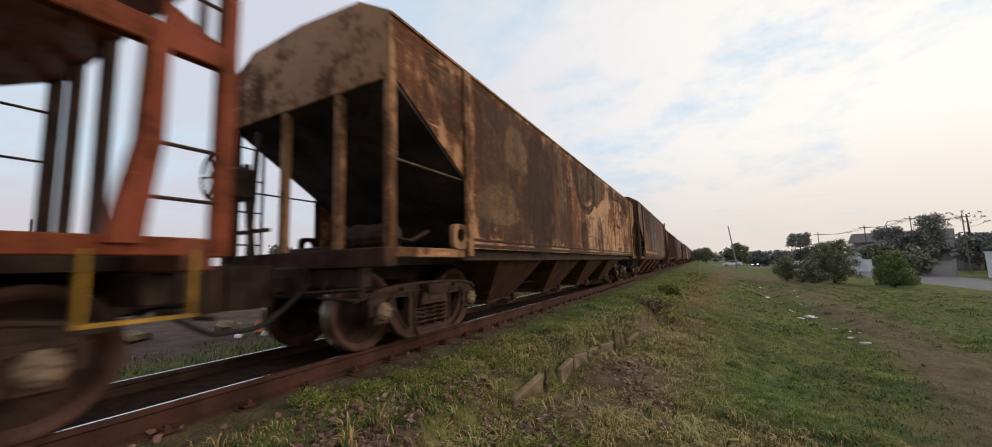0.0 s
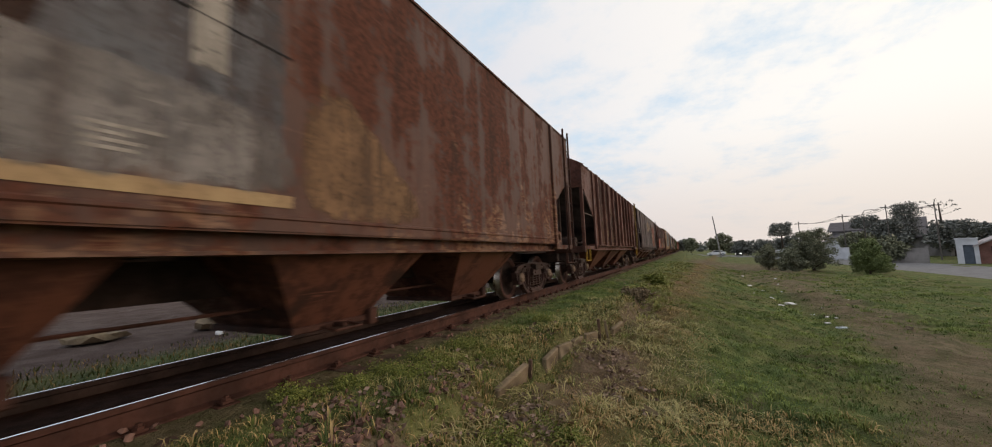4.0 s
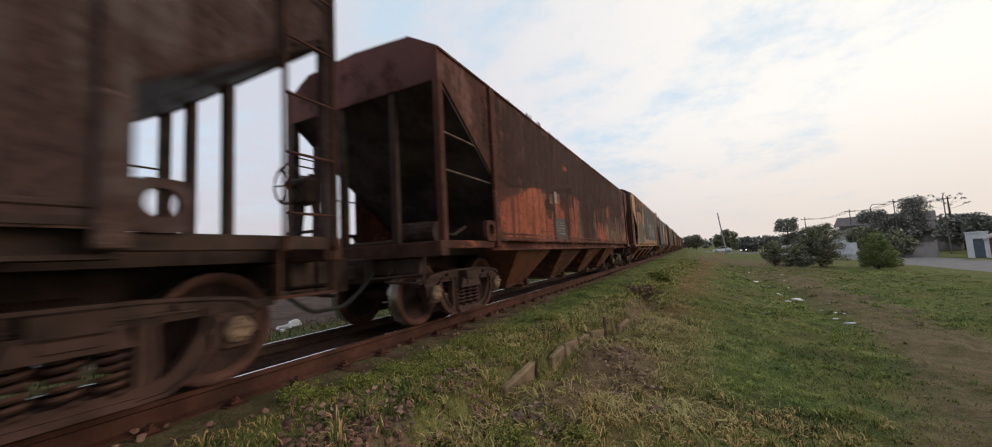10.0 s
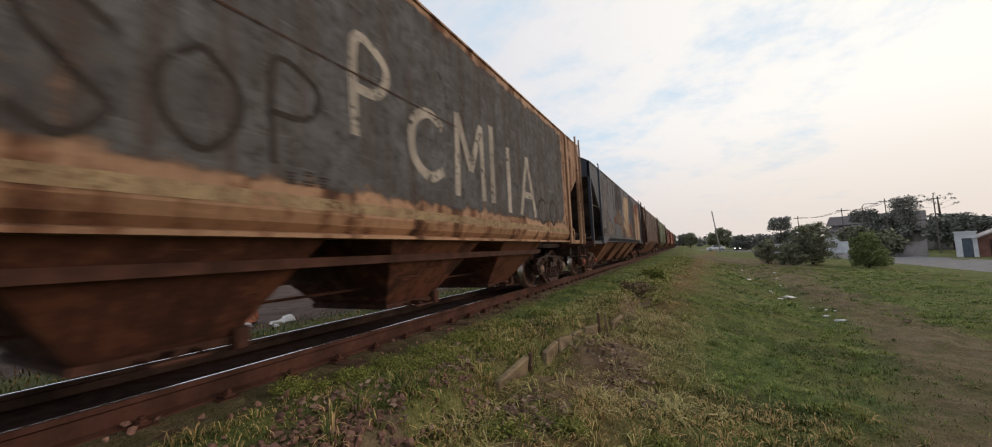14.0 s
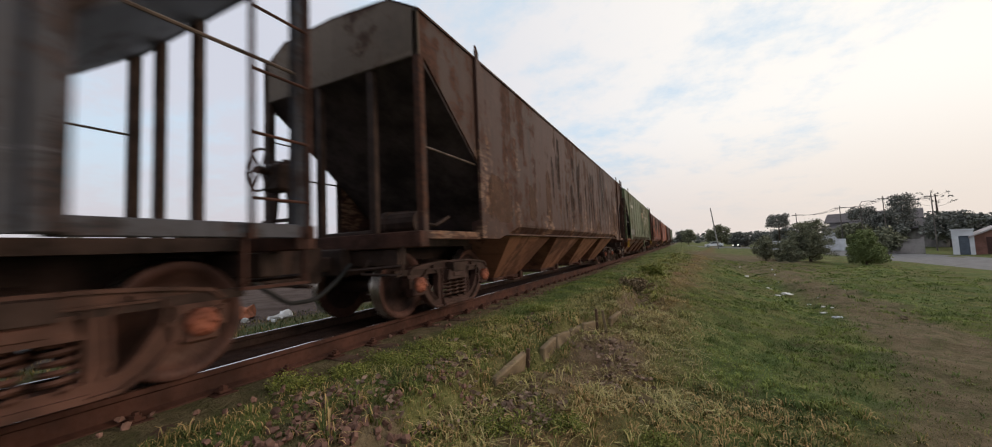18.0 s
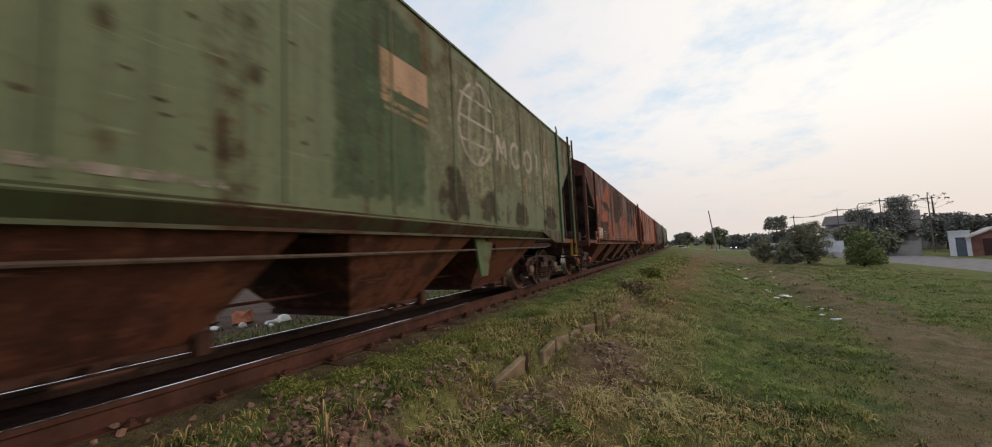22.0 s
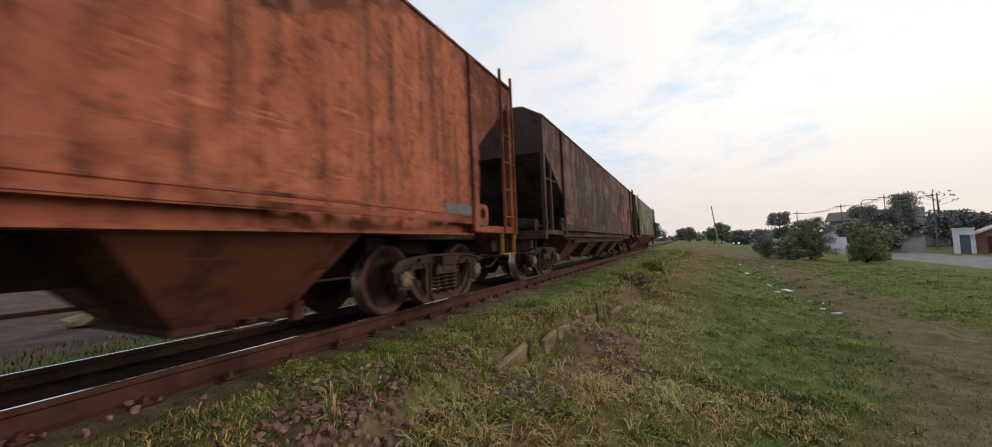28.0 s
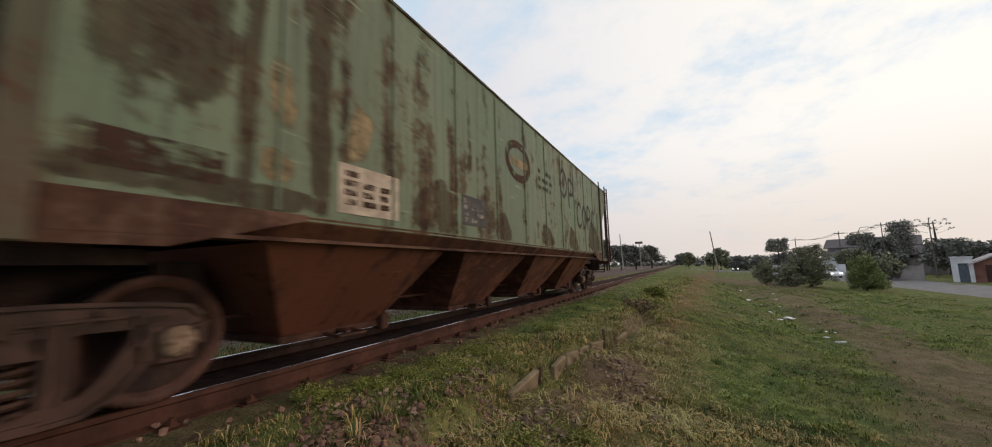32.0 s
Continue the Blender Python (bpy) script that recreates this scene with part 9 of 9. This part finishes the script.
gable_house("house", 40.5, 92, 20, 10, 9, 3.4, 1.6, M["grey_wall"], M["roof_tile"], "low grey house behind trees", 1, 0.5, ((-2, 1.7, 1.4, 1.2), (2, 1.7, 1.4, 1.2)))

# the white shed with a blue-grey door, and the brown garage beside it
shed = thing("shed", pose(27.1, 59.4, -2.15, 0, 0, -24), "whitewashed flat-roofed shed with a blue-grey door", "shed")
part("wall", ("shedwall",), lambda bm: [box(bm, -0.80, -0.32, 0, 3.0, 0, 2.75), box(bm, 0.42, 0.75, 0, 3.0, 0, 2.75), box(bm, -0.32, 0.42, 0, 3.0, 2.15, 2.75), box(bm, -0.80, 0.75, 3.0, 3.15, 0, 2.75)], M["white_wall"], shed)
part("door", ("sheddoor",), box_mesh(-0.32, 0.42, 0.12, 0.17, 0, 2.15), M["door"], shed)
part("parapet", ("shedtop",), box_mesh(-0.86, 0.81, -0.06, 3.2, 2.75, 2.90), M["white_wall"], shed)
garage = gable_house("garage", 30.4, 61.0, -20, 3.7, 5.0, 2.05, 0.95, M["brown_wall"], M["roof_tin"], "brown garage with a pale tin gable roof", 1, 0.35)
gate_ob = part("gate", ("ggate",), box_mesh(-1.0, 1.0, -2.535, -2.52, 0.05, 1.95), M["gate"], garage, "dark slatted gate")
for i in range(9):
    part("slat", ("gslat",), box_mesh(-0.09, 0.09, -2.57, -2.54, 0.05, 1.95), M["gate"], gate_ob, "", pose(-0.86 + 0.21 * i, 0, 0))
wall_ob = tagged(part("garden_wall", ("gwall",), lambda bm: [box(bm, 0, 4.3, 0, 0.18, 0, 1.9), box(bm, -0.1, 0.15, -0.04, 0.22, 0, 2.1), box(bm, 4.15, 4.4, -0.04, 0.22, 0, 2.1)], M["grey_wall"], None, "", pose(21.4, 64.5, -2.1, 0, 0, -18)), "stained grey garden wall", "wall")
tagged(part("garden_wall", ("gwall2",), lambda bm: box(bm, 0, 11.0, 0, 0.18, 0, 2.0), M["white_wall"], None, "", pose(15.0, 88.0, -2.0, 0, 0, -38)), "pale garden wall behind bushes", "wall")
tagged(part("garden_wall", ("gwall3",), lambda bm: box(bm, 0, 14.0, 0, 0.18, 0, 2.2), M["grey_wall"], None, "", pose(30.6, 60.5, -2.1, 0, 0, -6)), "grey garden wall beside the garage", "wall")

# ---- litter ----


def crumple(name, x, y, size, rs, mat, label, category, flatness=0.4, z=None):
    g = random.Random(rs)

    def build(bm):
        bmesh.ops.create_icosphere(bm, subdivisions=2, radius=size)
        for v in bm.verts:
            k = 0.55 + 0.7 * abs(noise.noise(v.co * (2.2 / size) + Vector((rs, 0, 0)))) + g.uniform(-0.08, 0.08)
            v.co = Vector((v.co.x * k * 1.3, v.co.y * k * 0.8, max(v.co.z * k * flatness, -0.02)))
    zz = float(ground_z(x, y)) + size * 0.12 if z is None else z
    return tagged(part(name, ("crumple", rs), build, mat, None, "", pose(x, y, zz, 0, 0, g.uniform(0, 360))), label, category, "litter on the ground")


for i, (x, y, s) in enumerate(((3.05, 11.4, 0.14), (2.95, 12.0, 0.09), (3.35, 13.6, 0.10), (3.2, 14.3, 0.08), (2.9, 15.6, 0.20), (2.6, 15.2, 0.11), (3.1, 16.4, 0.13), (2.7, 17.4, 0.07), (2.65, 22.5, 0.15), (3.4, 19.5, 0.08),
                               (3.3, 12.7, 0.05), (2.6, 16.4, 0.07), (3.6, 15.0, 0.06), (2.3, 18.6, 0.06), (4.9, 17.5, 0.07), (5.6, 21.0, 0.08), (2.9, 20.4, 0.07), (3.9, 23.0, 0.08), (4.3, 26, 0.1), (3.0, 28.0, 0.12))):
    crumple("litter_scrap", x, y, s, 200 + i, M["plastic_white"] if i % 3 else M["plastic_blue"], "crumpled pale scrap of plastic on the soil", "litter", 0.3)
crumple("stone_lump", 4.35, 11.9, 0.13, 230, M["concrete"], "pale lump of rubble on the soil", "rubble", 0.7)
for i, (x, y, s) in enumerate(((-7.0, 4.9, 0.22), (-6.85, 4.6, 0.14), (-7.2, 4.25, 0.12), (-6.6, 4.4, 0.08), (-7.4, 3.9, 0.10))):
    crumple("rubbish_bag", x, y, s, 240 + i, M["plastic_white"], "torn white plastic bag beyond the track", "litter", 0.8)
crumple("brick_rubble", -7.7, 4.55, 0.34, 250, M["brick"], "heap of red brick rubble beyond the track", "rubble", 0.75)
crumple("concrete_rubble", -8.3, 4.2, 0.42, 251, M["concrete"], "lump of broken concrete beyond the track", "rubble", 0.6)
crumple("concrete_rubble", -9.0, 2.8, 0.5, 252, M["concrete"], "lump of broken concrete beyond the track", "rubble", 0.5)
for i, (x, y) in enumerate(((-1.36, 3.71), (-1.15, 3.35), (-0.95, 3.1), (-1.55, 2.75), (-2.1, 2.45), (-0.4, 4.1))):
    def leaf(bm, i=i):
        vs = [bm.verts.new((0.11 * (k - 3) / 3, 0.035 * math.sin(math.pi * k / 6) * s, 0.012 * ((k - 3) ** 2) / 3 + 0.01 * (s > 0))) for s in (1, -1) for k in range(7)]
        for k in range(6):
            bm.faces.new((vs[k], vs[k + 1], vs[k + 8], vs[k + 7]))
        r = bmesh.ops.solidify(bm, geom=bm.faces[:], thickness=0.004)
    tagged(part("dry_leaf", ("dryleaf",), leaf, M["dry_leaf"], None, "", pose(x, y, float(ground_z(x, y)) + 0.05, 12, 8, i * 65)), "curled dry leaf in the grass", "leaf", "dry leaves")

# ---- cars ----


def car(paint, label, start, heading, lit=False):
    ob = thing("car", pose(*start, 0, 0, heading), label, "car")

    def shell(bm):
        low = [(-2.05, 0.30), (-2.05, 0.62), (-1.95, 0.80), (-1.05, 0.92), (1.75, 0.95), (2.0, 0.85), (2.05, 0.35)]
        prism(bm, low, -0.82, 0.82, 1)
        up_ = [(-1.10, 0.90), (-0.45, 1.38), (0.9, 1.42), (1.75, 0.94)]
        fs = prism(bm, up_, -0.70, 0.70, 1)
    part("body", ("carbody",), shell, paint, ob)
    part("side_window", ("carwin",), lambda bm: prism(bm, [(-0.90, 0.95), (-0.38, 1.32), (0.82, 1.36), (1.45, 0.97)], -0.712, 0.712, 1), M["glass"], ob)
    part("windscreen", ("carscreen",), lambda bm: prism(bm, [(-1.09, 0.95), (-0.50, 1.36), (-0.47, 1.345), (-1.05, 0.94)], -0.6, 0.6, 1), M["glass"], ob)
    for x in (-1.3, 1.3):
        for s in (1, -1):
            wl = part("wheel", ("cartyre",), lambda bm: tube(bm, [(0, -0.09, 0), (0, 0.09, 0)], 0.31, 18), M["tyre"], ob, "", pose(x, s * 0.74, 0.31))
            part("rim", ("carrim",), lambda bm: tube(bm, [(0, -0.10, 0), (0, 0.10, 0)], 0.18, 12), M["plastic_blue"], wl)
    for s in (1, -1):
        part("headlight", ("carlamp",), box_mesh(-0.06, 0.04, -0.18, 0.18, -0.08, 0.08, bevel=0.02), M["headlight"] if lit else M["plastic_white"], ob, "", pose(-2.03, s * 0.58, 0.68))
    return ob


CAR_Z = -1.17
car_a = car(M["car_white"], "white estate car standing at the lane", (6.8, 112.0, CAR_Z), 0)
car_b = car(M["car_white"], "white car driving along the lane", (-60.0, 107.5, CAR_Z), 180, True)
car_c = car(M["car_dark"], "dark parked car with a lit lamp", (12.9, 118.0, float(ground_z(12.9, 118.0)) + 0.07), 62, True)


# ---- what moves ----
def motions():
    for w, spec in zip(WAGONS, SPECS):
        walk(w, [(0.0, pose(TRACK_X, spec["start"], 0)), (CLIP, pose(TRACK_X, spec["start"] - SPEED * CLIP, 0))])
    turn = math.degrees(SPEED / WHEEL_R)
    for axle, y in WHEELSETS:
        walk(axle, [(i / 10, pose(0, y, WHEEL_R, (turn * i / 10) % 360)) for i in range(int(CLIP * 10) + 1)])
    walk(car_a, [(t, pose(x, y, CAR_Z, 0, 0, r)) for t, x, y, r in (
        (0, 6.8, 112.0, 0), (19.2, 6.8, 112.0, 0), (20, 5.2, 112.2, 0), (21, 2.6, 112.4, 0), (22, -0.6, 112.5, 0), (23, -3.6, 112.7, 0), (24, -7, 113, 0), (28, -34, 115, 0), (32, -66, 117.5, 0))])
    walk(car_b, [(t, pose(x, y, float(ground_z(x, y)) + 0.08, 0, 0, r)) for t, x, y, r in (
        (0, -64, 119.5, 180), (18, -52, 118, 180), (22, -13, 115.5, 180), (24, 1.0, 114.6, 180), (25, 6.6, 114.0, 176), (26, 11.8, 110.6, 150), (28, 16.0, 98.0, 115), (30, 18.8, 84.0, 105), (31, 19.3, 79.5, 100), (32, 19.9, 75.0, 98))])


motions()
